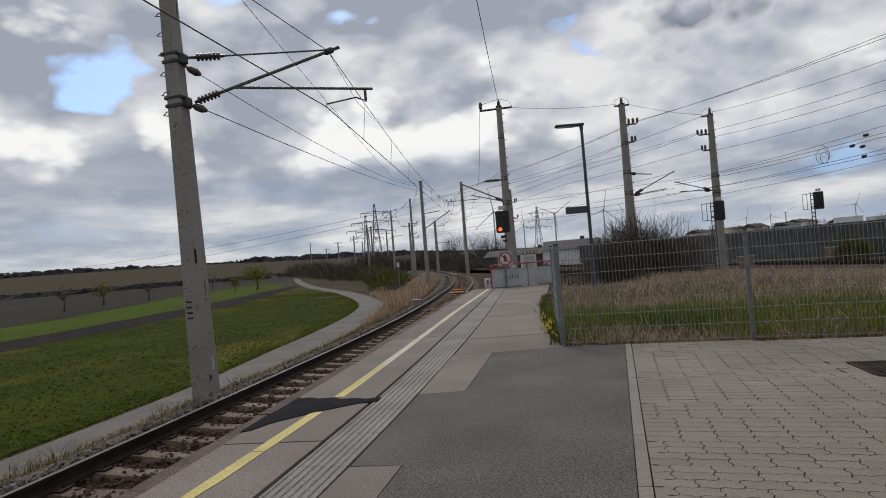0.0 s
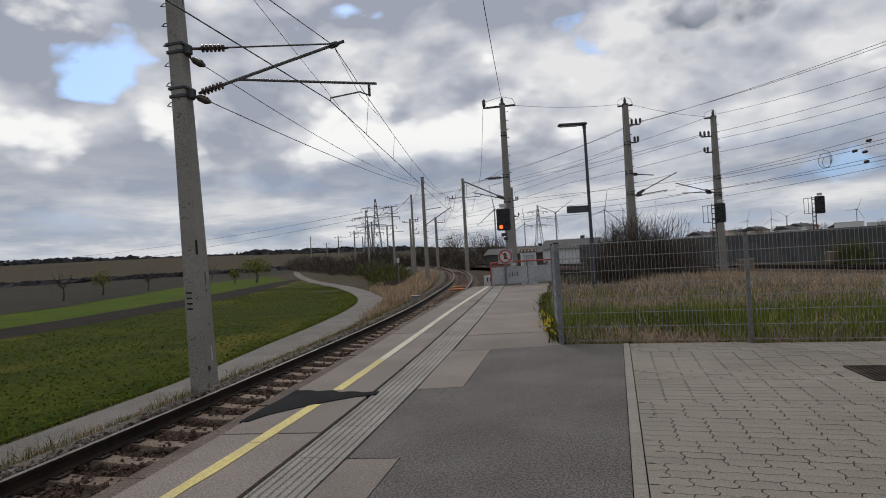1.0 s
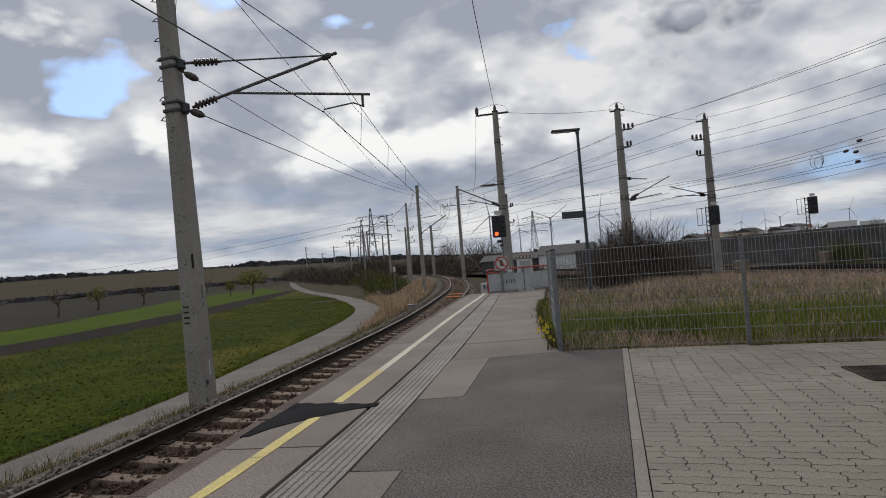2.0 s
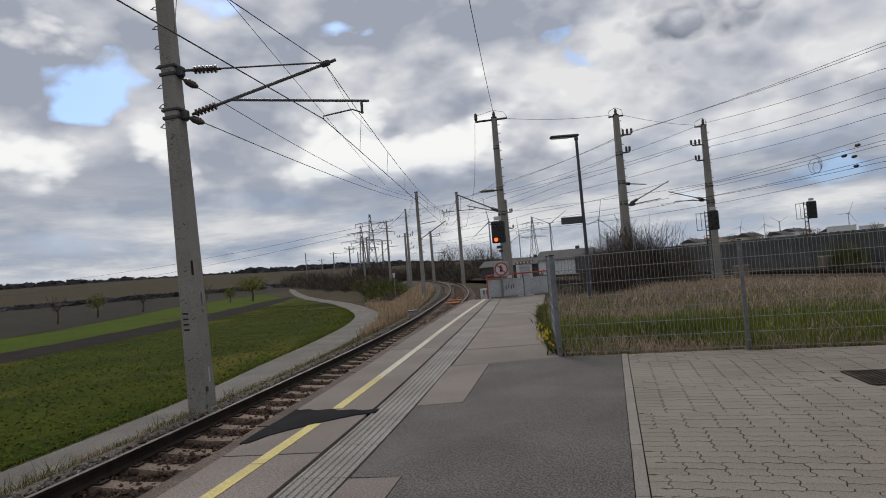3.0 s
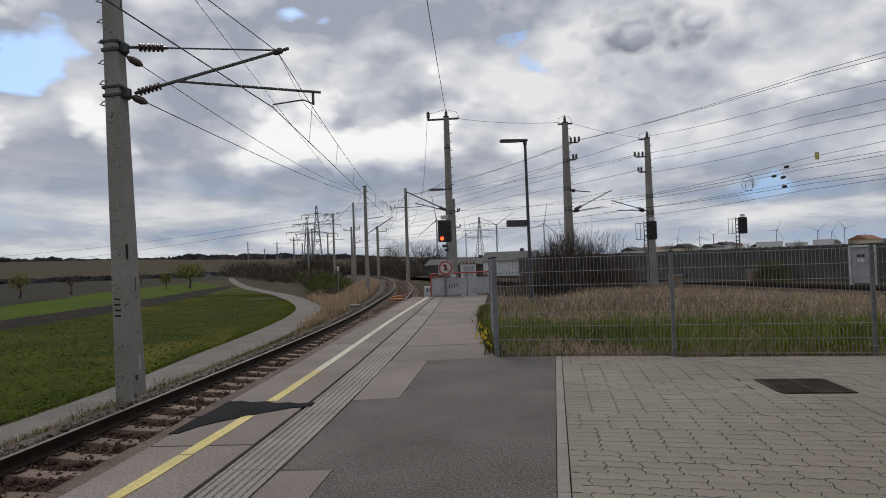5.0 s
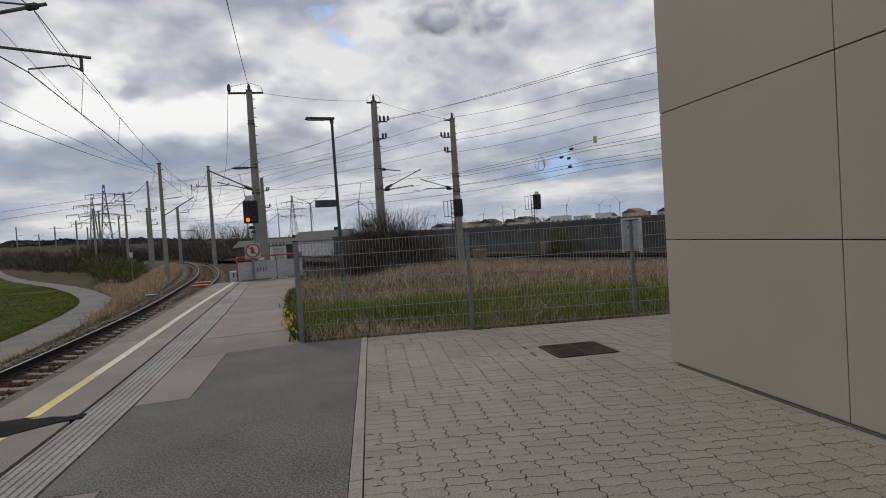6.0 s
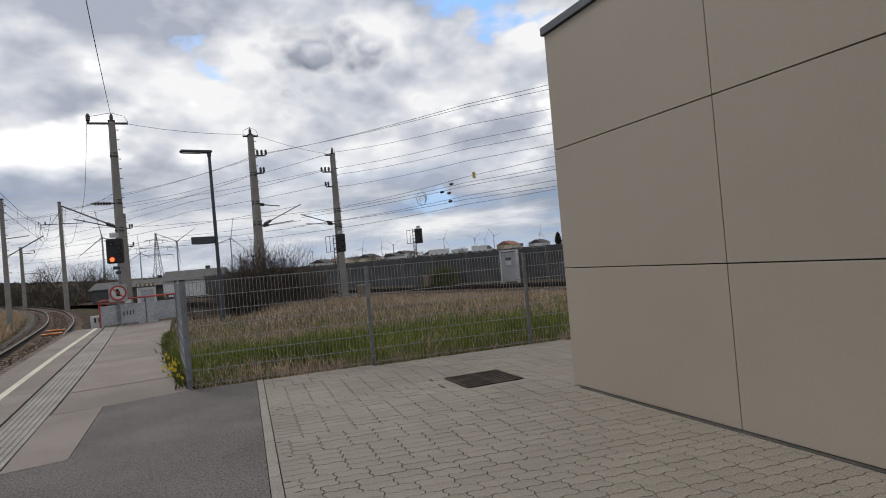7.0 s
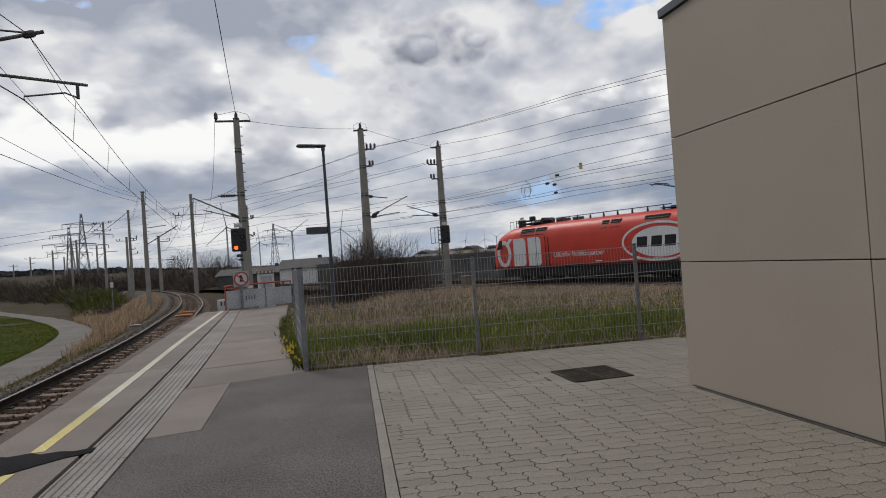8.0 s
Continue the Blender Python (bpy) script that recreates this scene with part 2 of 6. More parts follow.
M["crop"] = mat("crop_tufts", (0.075, 0.105, 0.008), (0.17, 0.155, 0.028), 0.5, 0.95, 0, island=0.45, spec=0.02)
M["stone"] = mat("ballast_stone", (0.085, 0.055, 0.04), (0.15, 0.105, 0.08), 5, 0.95, 0.4, island=0.35, spec=0.08)
M["stone_grey"] = mat("shoulder_stone", (0.13, 0.115, 0.10), (0.23, 0.205, 0.18), 5, 0.95, 0.4, island=0.4, spec=0.1)
M["barrier"] = mat("noise_barrier", (0.085, 0.086, 0.085), (0.125, 0.125, 0.122), 0.8, 0.9, 0.2, c3=(0.06, 0.055, 0.048), island=0.08, spec=0.2)
M["dry"] = mat("dry_grass", (0.41, 0.295, 0.19), (0.54, 0.41, 0.275), 0.6, 0.9, 0, island=0.45, spec=0.1)
M["green"] = mat("green_grass", (0.115, 0.165, 0.015), (0.195, 0.225, 0.03), 0.7, 0.85, 0, island=0.4, spec=0.12)
M["weed"] = mat("weeds", (0.075, 0.09, 0.02), (0.15, 0.15, 0.05), 1.5, 0.9, 0, island=0.35, spec=0.15)
M["flower"] = mat("yellow_flower", (0.75, 0.55, 0.02), (0.8, 0.6, 0.04), 5, 0.7, 0)
M["twig"] = mat("bare_twigs", (0.085, 0.068, 0.057), (0.14, 0.113, 0.093), 1.0, 0.95, 0, island=0.35, spec=0.05)
M["thicket"] = mat("thicket", (0.10, 0.083, 0.068), (0.155, 0.13, 0.105), 0.5, 0.95, 0.0, c3=(0.11, 0.11, 0.06), island=0.35, spec=0.03)
M["leaf"] = mat("spring_leaves", (0.17, 0.18, 0.03), (0.24, 0.24, 0.055), 0.7, 0.85, 0, island=0.3, spec=0.1)
M["conifer"] = mat("dark_evergreen", (0.02, 0.028, 0.02), (0.035, 0.042, 0.03), 0.7, 0.9, 0, island=0.3)
M["loco"] = mat("traffic_red", (0.60, 0.042, 0.020), (0.66, 0.052, 0.026), 0.8, 0.42, 0.02, c3=(0.46, 0.05, 0.035), stain=0.4, fine_amt=0.12)
M["loco_white"] = mat("lettering_white", (0.78, 0.78, 0.77), (0.84, 0.84, 0.83), 2, 0.45, 0)
M["loco_dark"] = mat("bogie_dark", (0.012, 0.012, 0.013), (0.025, 0.024, 0.024), 3, 0.85, 0.2)
M["loco_grey"] = mat("apron_grey", (0.09, 0.09, 0.092), (0.13, 0.13, 0.132), 3, 0.6, 0.05)
M["glass"] = mat("cab_glass", (0.015, 0.02, 0.025), (0.025, 0.03, 0.035), 3, 0.08, 0, spec=0.8)
M["cream"] = mat("house_render", (0.62, 0.55, 0.41), (0.68, 0.6, 0.45), 0.3, 0.9, 0.05, island=0.12)
M["house_white"] = mat("house_white", (0.74, 0.74, 0.72), (0.8, 0.8, 0.78), 0.3, 0.9, 0.05)
M["roof_red"] = mat("roof_tiles", (0.28, 0.13, 0.08), (0.34, 0.16, 0.1), 1.0, 0.9, 0.3)
M["roof_dark"] = mat("roof_dark", (0.06, 0.058, 0.058), (0.085, 0.08, 0.078), 1.0, 0.85, 0.3)
M["pylon"] = mat("pylon_steel", (0.20, 0.22, 0.25), (0.25, 0.27, 0.3), 1.0, 0.7, 0)
M["turbine"] = mat("turbine_white", (0.42, 0.45, 0.50), (0.46, 0.49, 0.54), 1.0, 0.7, 0)
M["iron"] = mat("cast_iron", (0.028, 0.022, 0.017), (0.055, 0.042, 0.031), 6, 0.9, 0.6, c3=(0.085, 0.06, 0.04), spec=0.2)
M["orange"] = mat("orange_plastic", (0.50, 0.16, 0.03), (0.58, 0.21, 0.05), 3, 0.6, 0.05, c3=(0.3, 0.13, 0.06))
M["kiosk"] = mat("box_brown", (0.20, 0.15, 0.10), (0.25, 0.19, 0.13), 2, 0.8, 0.1)


# ---- mesh helpers ----
class Shape:
    def __init__(self):
        self.v, self.f, self.mi = [], [], []

    def add(self, verts, faces, mi=0):
        o = len(self.v)
        self.v += [tuple(p) for p in verts]
        self.f += [tuple(i + o for i in f) for f in faces]
        self.mi += [mi] * len(faces)
        return self

    def box(self, c, s, rz=0.0, ch=0.0, m=None, mi=0, taper=1.0):
        """A box of size s about c, its corners cut by ch; taper narrows its top."""
        hx, hy, hz = s[0] / 2, s[1] / 2, s[2] / 2
        ch = min(ch, hx * 0.9, hy * 0.9, hz * 0.9)
        ca, sa = math.cos(radians(rz)), math.sin(radians(rz))

        def place(p):
            k = taper if p[2] > 0 else 1.0
            x, y, z = p[0] * k, p[1] * k, p[2]
            q = (c[0] + x * ca - y * sa, c[1] + x * sa + y * ca, c[2] + z)
            return tuple(m @ Vector(q)) if m else q
        if ch <= 0:
            vs = [place((x, y, z)) for z in (-hz, hz) for x, y in ((-hx, -hy), (hx, -hy), (hx, hy), (-hx, hy))]
            return self.add(vs, [(3, 2, 1, 0), (4, 5, 6, 7), (0, 1, 5, 4), (1, 2, 6, 5), (2, 3, 7, 6), (3, 0, 4, 7)], mi)
        ring = [(-hx + ch, -hy), (hx - ch, -hy), (hx, -hy + ch), (hx, hy - ch), (hx - ch, hy), (-hx + ch, hy), (-hx, hy - ch), (-hx, -hy + ch)]
        inner = [(-hx + ch, -hy + ch), (hx - ch, -hy + ch), (hx - ch, -hy + ch), (hx - ch, hy - ch), (hx - ch, hy - ch), (-hx + ch, hy - ch), (-hx + ch, hy - ch), (-hx + ch, -hy + ch)]
        inner = [(x * 0.999 + a * 0.001, y * 0.999 + b * 0.001) for (x, y), (a, b) in zip(inner, ring)]
        vs = [place((x, y, z)) for pts, z in ((inner, -hz), (ring, -hz + ch), (ring, hz - ch), (inner, hz)) for x, y in pts]
        fs = [tuple(range(7, -1, -1)), tuple(range(24, 32))]
        for r in range(3):
            fs += [(r * 8 + i, r * 8 + (i + 1) % 8, r * 8 + 8 + (i + 1) % 8, r * 8 + 8 + i) for i in range(8)]
        return self.add(vs, fs, mi)

    def tube(self, pts, r, n=6, r2=None, mi=0, cap=True):
        """A round bar along pts; r2 is the radius at its end."""
        pts = [Vector(p) for p in pts]
        r2 = r if r2 is None else r2
        vs, fs = [], []
        for i, p in enumerate(pts):
            d = (pts[min(i + 1, len(pts) - 1)] - pts[max(i - 1, 0)]).normalized()
            a = d.cross(Vector((0, 0, 1)) if abs(d.z) < 0.95 else Vector((1, 0, 0))).normalized()
            b = d.cross(a)
            rr = r + (r2 - r) * i / max(1, len(pts) - 1)
            vs += [p + rr * (math.cos(2 * math.pi * k / n) * a + math.sin(2 * math.pi * k / n) * b) for k in range(n)]
        for i in range(len(pts) - 1):
            fs += [(i * n + k, i * n + (k + 1) % n, (i + 1) * n + (k + 1) % n, (i + 1) * n + k) for k in range(n)]
        if cap:
            fs += [tuple(range(n - 1, -1, -1)), tuple((len(pts) - 1) * n + k for k in range(n))]
        return self.add(vs, fs, mi)

    def lathe(self, base, axis, prof, n=12, mi=0):
        """prof: (along, radius) pairs turned about axis from base."""
        base, axis = Vector(base), Vector(axis).normalized()
        a = axis.cross(Vector((0, 0, 1)) if abs(axis.z) < 0.95 else Vector((1, 0, 0))).normalized()
        b = axis.cross(a)
        vs = [base + h * axis + r * (math.cos(2 * math.pi * k / n) * a + math.sin(2 * math.pi * k / n) * b) for h, r in prof for k in range(n)]
        fs = [(i * n + k, i * n + (k + 1) % n, (i + 1) * n + (k + 1) % n, (i + 1) * n + k) for i in range(len(prof) - 1) for k in range(n)]
        fs += [tuple(range(n - 1, -1, -1)), tuple((len(prof) - 1) * n + k for k in range(n))]
        return self.add(vs, fs, mi)

    def prism(self, poly, z0, z1, mi=0):
        n = len(poly)
        vs = [(x, y, z0) for x, y in poly] + [(x, y, z1) for x, y in poly]
        return self.add(vs, [tuple(range(n - 1, -1, -1)), tuple(range(n, 2 * n))] + [(i, (i + 1) % n, n + (i + 1) % n, n + i) for i in range(n)], mi)

    def sweep(self, path, prof, mi=0, closed=True, cap=True):
        """prof (side, up) carried along path of (x, y, z); side points to the right of the way."""
        vs, fs, k = [], [], len(prof)
        for i, p in enumerate(path):
            a, b = path[max(i - 1, 0)], path[min(i + 1, len(path) - 1)]
            dx, dy = b[0] - a[0], b[1] - a[1]
            q = math.hypot(dx, dy)
            sx, sy = dy / q, -dx / q
            vs += [(p[0] + s * sx, p[1] + s * sy, p[2] + u) for s, u in prof]
        m = k if closed else k - 1
        for i in range(len(path) - 1):
            fs += [(i * k + j, (i + 1) * k + j, (i + 1) * k + (j + 1) % k, i * k + (j + 1) % k) for j in range(m)]
        if cap and closed:
            fs += [tuple(range(k)), tuple((len(path) - 1) * k + j for j in range(k - 1, -1, -1))]
        return self.add(vs, fs, mi)

    def mesh(self, name, mats, smooth=False):
        me = bpy.data.meshes.new(name)
        me.from_pydata(self.v, [], self.f)
        for mt in mats if isinstance(mats, (list, tuple)) else [mats]:
            me.materials.append(mt)
        if any(self.mi):
            me.polygons.foreach_set("material_index", self.mi)
        if smooth:
            me.polygons.foreach_set("use_smooth", [True] * len(self.f))
        me.update()
        return me


def part(name, sh, mats, parent=None, label="", smooth=False):
    ob = new(name, sh.mesh(name, mats, smooth))
    ob.parent = parent
    if label:
        ob["label"] = label
    return ob


def thing(name, label, category, m=None, group="", kind=""):
    ob = new(name)
    ob.matrix_basis = m or Matrix()
    return tagged(ob, label, category, group, kind)


def solo(name, sh, mats, label, category="", group="", kind="", m=None, smooth=False):
    ob = new(name, sh.mesh(name, mats, smooth))
    ob.matrix_basis = m or Matrix()
    return tagged(ob, label, category, group, kind)


def curve_xy(knots):
    """A smooth x(y) through knots (y, x): Hermite with averaged slopes."""
    ys, xs = [k[0] for k in knots], [k[1] for k in knots]
    s = [(xs[i + 1] - xs[i]) / (ys[i + 1] - ys[i]) for i in range(len(ys) - 1)]
    t = [s[0]] + [(s[i - 1] + s[i]) / 2 for i in range(1, len(s))] + [s[-1]]

    def at(y):
        if y <= ys[0]:
            return xs[0] + t[0] * (y - ys[0])
        if y >= ys[-1]:
            return xs[-1] + t[-1] * (y - ys[-1])
        i = max(k for k in range(len(ys) - 1) if ys[k] <= y)
        h = ys[i + 1] - ys[i]
        u = (y - ys[i]) / h
        return (2 * u**3 - 3 * u**2 + 1) * xs[i] + (u**3 - 2 * u**2 + u) * h * t[i] + (-2 * u**3 + 3 * u**2) * xs[i + 1] + (u**3 - u**2) * h * t[i + 1]
    return at


def ylist(a, b, step):
    n = max(1, round((b - a) / step))
    return [a + (b - a) * i / n for i in range(n + 1)]


RAIL = -0.60
track_x = curve_xy([(-40, -3.9), (0, -4.08), (6, -4.15), (10, -4.22), (17, -4.42), (22, -4.69), (27, -5.1), (35, -5.97), (44.5, -7.13), (55.5, -9.0), (73.6, -12.8), (95, -18.7), (136, -33.0), (200, -60), (420, -158)])
yellow_x = curve_xy([(-12, -1.72), (0, -1.75), (4, -1.78), (6.5, -1.82), (9.5, -1.96), (16, -2.3), (25.6, -2.68)])
edge_x = curve_xy([(-12, -2.2), (0, -2.26), (4, -2.32), (6.5, -2.44), (9.5, -2.6), (13, -2.83), (17.7, -3.1), (22, -3.33), (25.8, -3.5)])
tact_l = curve_xy([(-12, -1.2), (0, -1.22), (4, -1.24), (7.2, -1.32), (12, -1.57), (18, -1.9), (25.8, -2.36)])
tact_r = curve_xy([(-12, -0.82), (0, -0.84), (4, -0.855), (5.7, -0.88), (8.8, -0.98), (14, -1.22), (24.6, -1.88), (25.8, -1.95)])
right_x = curve_xy([(9.0, 0.6), (9.45, 0.56), (10.5, 0.46), (14.6, 0.12), (21.2, -0.05), (26.6, -0.14)])
MAIN_D = Vector((-math.sin(radians(24)), math.cos(radians(24)), 0))
MAIN_N = Vector((math.cos(radians(24)), math.sin(radians(24)), 0))


def main_pt(n, s, z=0.0):
    """A point by its distance across (n) and along (s) the main line."""
    p = MAIN_N * n + MAIN_D * s
    return Vector((p.x, p.y, z))


road_x = curve_xy([(-60, -8.2), (0, -8.6), (10, -8.75), (16, -9.0), (22.5, -9.9), (27, -10.45), (37, -12.05), (45.5, -14.3), (56.7, -19.1), (69, -25.5), (96, -41.3), (172, -80), (260, -122)])
strip_a = curve_xy([(-80, -28), (28, -29.7), (37, -30.4), (56, -33.6), (97, -46), (115, -53)])
strip_b = curve_xy([(-80, -36), (34, -36.4), (44, -37.4), (74, -44.2), (105, -52.5), (115, -54)])
strip_c = curve_xy([(-80, -45), (47, -50.7), (69, -57.6), (106, -72), (173, -88)])


def sstep(a, b, x):
    t = min(1.0, max(0.0, (x - a) / (b - a)))
    return t * t * (3 - 2 * t)


def ground_z(x, y):
    d = math.hypot(x, y)
    if d > 600:
        yaw = math.degrees(math.atan2(-x, y))
        west = sstep(-8, 40, yaw) * (1 - sstep(120, 170, abs(yaw)))
        h = noise.noise((x / 700, y / 700, 0.3))
        return -1.8 + sstep(500, 1500, d) * (10 + west * (24 + 10 * h)) - 1.2 * sstep(1900, 2400, d)
    u = track_x(min(max(y, -60), 330)) - x
    if u > 0:
        z = -1.15 - 0.65 * sstep(2.6, 4.3, u)
        mound = sstep(34, 48, y) * (1 - sstep(75, 110, y)) * sstep(2.3, 4, u) * (1 - sstep(4, 6.5, u))
        return z + 1.0 * mound + 0.06 * noise.noise((x * 0.2, y * 0.2, 0)) * sstep(4, 12, u)
    n = MAIN_N.x * x + MAIN_N.y * y
    if y < 26.6 and x < right_x(max(y, 9.0)) - 0.05:
        return -1.2
    z = -0.06 - 0.62 * sstep(13, 27, n) - 0.75 * sstep(23, 28, y) * (1 - sstep(1.5, 5, x))
    z = z + (-1.2 - z) * (1 - sstep(2.4, 4.5, -u)) - 0.25 * sstep(26, 29, n)
    return z + 0.05 * noise.noise((x * 0.5, y * 0.5, 0))


# ---- ground ----
def grid_lines(fine_lo, fine_hi, step, far):
    out = ylist(fine_lo, fine_hi, step)
    for sgn, start in ((1, fine_hi), (-1, fine_lo)):
        d, p = step, start
        while abs(p) < far:
            d *= 1.22
            p += sgn * d
            out.append(p)
    return sorted(out)


def fence_y(x):
    return 9.42 - 0.112 * (x - 0.6)


def sheet(name, xs, ys, zf, keep=None):
    sh, nx = Shape(), len(xs)
    vs = [(x, y, zf(x, y)) for y in ys for x in xs]
    fs = [(j * nx + i, j * nx + i + 1, (j + 1) * nx + i + 1, (j + 1) * nx + i) for j in range(len(ys) - 1) for i in range(nx - 1)]
    return sh.add(vs, fs)


def ground_all(x, y):
    if -2.2 < x < 40 and y < 9.9 and y < fence_y(x) + 0.02:
        return -1.15
    return ground_z(x, y)


ground = solo("ground", sheet("ground", grid_lines(-14, 12, 0.5, 3600), grid_lines(-6, 32, 0.5, 3600), ground_all), M["ground"],
              "open meadow ground with dry and green patches", kind="structure", smooth=True)


def ribbon(name, ys, left, right, lift, material, label, cols=6):
    sh = Shape()
    vs = []
    for y in ys:
        a, b = left(y), right(y)
        for i in range(cols + 1):
            x = a + (b - a) * i / cols
            vs.append((x, y, ground_z(x, y) + lift))
    c = cols + 1
    sh.add(vs, [(j * c + i, j * c + i + 1, (j + 1) * c + i + 1, (j + 1) * c + i) for j in range(len(ys) - 1) for i in range(cols)])
    return solo(name, sh, material, label, kind="structure", smooth=True)


ribbon("road", ylist(-60, 250, 2.5), lambda y: road_x(y) - 1.25 - 0.1 * noise.noise((0, y * 0.4, 2)), lambda y: road_x(y) + 0.25 + 0.6 * sstep(10, 28, y) + 0.12 * noise.noise((5, y * 0.3, 2)), 0.06, M["road"], "pale gravel farm road curving beside the railway")
ribbon("field_green", ylist(-80, 118, 2.0), strip_a, lambda y: max(strip_a(y) + 0.3, road_x(y) - 1.6), 0.03, M["field"], "young green crop field with yellowish patches", 24)
ribbon("field_ploughed", ylist(-80, 114, 3), strip_b, strip_a, 0.035, M["soil"], "dark ploughed strip of soil", 5)
ribbon("field_bright", ylist(-80, 165, 3), strip_c, lambda y: strip_b(y) if y < 112 else min(-54 - 0.62 * (y - 112), road_x(y) - 2), 0.03, M["strip"], "bright green crop strip", 8)
ribbon("field_fallow", ylist(-150, 420, 8), lambda y: strip_c(y) - 560, strip_c, 0.05, M["far_soil"], "brown fallow field with faint green bands", 40)


def far_hills():
    """Low wooded hills that close the view to the west and north."""
    sh, n = Shape(), 120
    rings = [(900, 0.0), (1150, 0.55), (1400, 1.0), (1800, 0.9)]
    vs = []
    for r, k in rings:
        for i in range(n + 1):
            yaw = 100 - i * 200 / n
            a = radians(yaw)
            base = 10 + 36 * sstep(-4, 32, yaw) + 6 * sstep(40, 90, yaw)
            h = base * (0.82 + 0.3 * noise.noise((i * 0.09, r * 0.001, 1.7)) + 0.10 * noise.noise((i * 0.5, 0, 4)))
            vs.append((-math.sin(a) * r, math.cos(a) * r, -4 + k * h))
    sh.add(vs, [(j * (n + 1) + i, (j + 1) * (n + 1) + i, (j + 1) * (n + 1) + i + 1, j * (n + 1) + i + 1) for j in range(3) for i in range(n)])
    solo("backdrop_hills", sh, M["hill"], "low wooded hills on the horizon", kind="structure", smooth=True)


far_hills()


# ---- railway track beside the platform ----
def path(off, ys, z):
    out = []
    for y in ys:
        dx = (track_x(y + 0.5) - track_x(y - 0.5))
        q = math.hypot(dx, 1)
        out.append((track_x(y) + off / q, y - off * dx / q, z))
    return out


def rail_profiles():
    side = [(-0.07, -0.172), (0.07, -0.172), (0.07, -0.160), (0.012, -0.135), (0.009, -0.05), (0.036, -0.038), (0.036, -0.003), (-0.036, -0.003), (-0.036, -0.038), (-0.009, -0.05), (-0.012, -0.135), (-0.07, -0.160)]
    top = [(-0.033, -0.004), (0.033, -0.004), (0.033, -0.001), (0.024, 0.0), (-0.024, 0.0), (-0.033, -0.001)]
    return side, top


def sleeper_mesh(length):
    sh = Shape()
    prof = [(-length / 2, -0.02), (-0.85, 0.0), (-0.62, 0.0), (-0.3, -0.035), (0.3, -0.035), (0.62, 0.0), (0.85, 0.0), (length / 2, -0.02)]
    vs = []
    for x, z in prof:
        vs += [(x, -0.15, -0.2), (x, 0.15, -0.2), (x, 0.115, z), (x, -0.115, z)]
    fs = [(0, 1, 2, 3), tuple(len(vs) - 4 + k for k in (3, 2, 1, 0))]
    for i in range(len(prof) - 1):
        fs += [(i * 4 + k, i * 4 + 4 + k, i * 4 + 4 + (k + 1) % 4, i * 4 + (k + 1) % 4) for k in range(4)]
    sh.add(vs, fs)
    return sh.mesh("sleeper", M["sleeper"])


def clip_mesh():
    sh = Shape().box((0, 0, 0.012), (0.36, 0.17, 0.02), ch=0.004)
    for s in (-1, 1):
        sh.tube([(s * 0.12, -0.05, 0.03), (s * 0.10, 0.0, 0.05), (s * 0.12, 0.05, 0.03)], 0.011, 5)
    return sh.mesh("rail_clip", M["rail_side"])


def build_track():
    tr = thing("railway_track", "curved single railway track on brown concrete sleepers", "railway track", kind="structure")
    side, top = rail_profiles()
    ys = ylist(-25, 60, 1.0) + ylist(60, 300, 3.0)[1:]
    for off in (-0.7525, 0.7525):
        part("rail", Shape().sweep(path(off, ys, RAIL), side), M["rail_side"], tr, "rusty steel rail")
        part("rail_head", Shape().sweep(path(off, ys, RAIL + 0.0015), top), M["rail_top"], tr, "worn shiny rail top")
    sm, cm = sleeper_mesh(2.6), clip_mesh()
    y = -6.0
    while y < 130:
        dx = track_x(y + 0.5) - track_x(y - 0.5)
        a = math.degrees(math.atan2(dx, 1.0))
        ob = new("sleeper", sm)
        ob.parent = tr
        ob.matrix_basis = pose(track_x(y), y, RAIL - 0.178, 0, 0, -a + random.uniform(-0.6, 0.6))
        if -1 < y < 26:
            for off in (-0.7525, 0.7525):
                c = new("rail_clip", cm)
                c.parent = ob
                c.matrix_basis = pose(off, 0, 0.002)
        y += 0.63 if y < 45 else 0.7
    # ballast bed: crown between the rails, shoulders falling to the ground
    part_prof = [(-3.1, -0.8), (-2.6, -0.6), (-1.85, -0.27), (-1.33, -0.234)]
    solo("ballast_shoulder", Shape().sweep(path(0, ys, RAIL + 0.006), part_prof, closed=False), M["shoulder"], "pale gravel shoulder inside the track curve", kind="structure", smooth=True)
    prof = [(-1.36, -0.236), (-0.8, -0.25), (0, -0.265), (0.8, -0.25), (1.35, -0.235), (1.6, -0.26), (2.2, -0.5), (2.75, -0.72)]
    bed = solo("ballast_bed", Shape().sweep(path(0, ys, RAIL), prof, closed=False), M["ballast"], "brown stone ballast under the track", kind="structure", smooth=True)
    return tr


build_track()


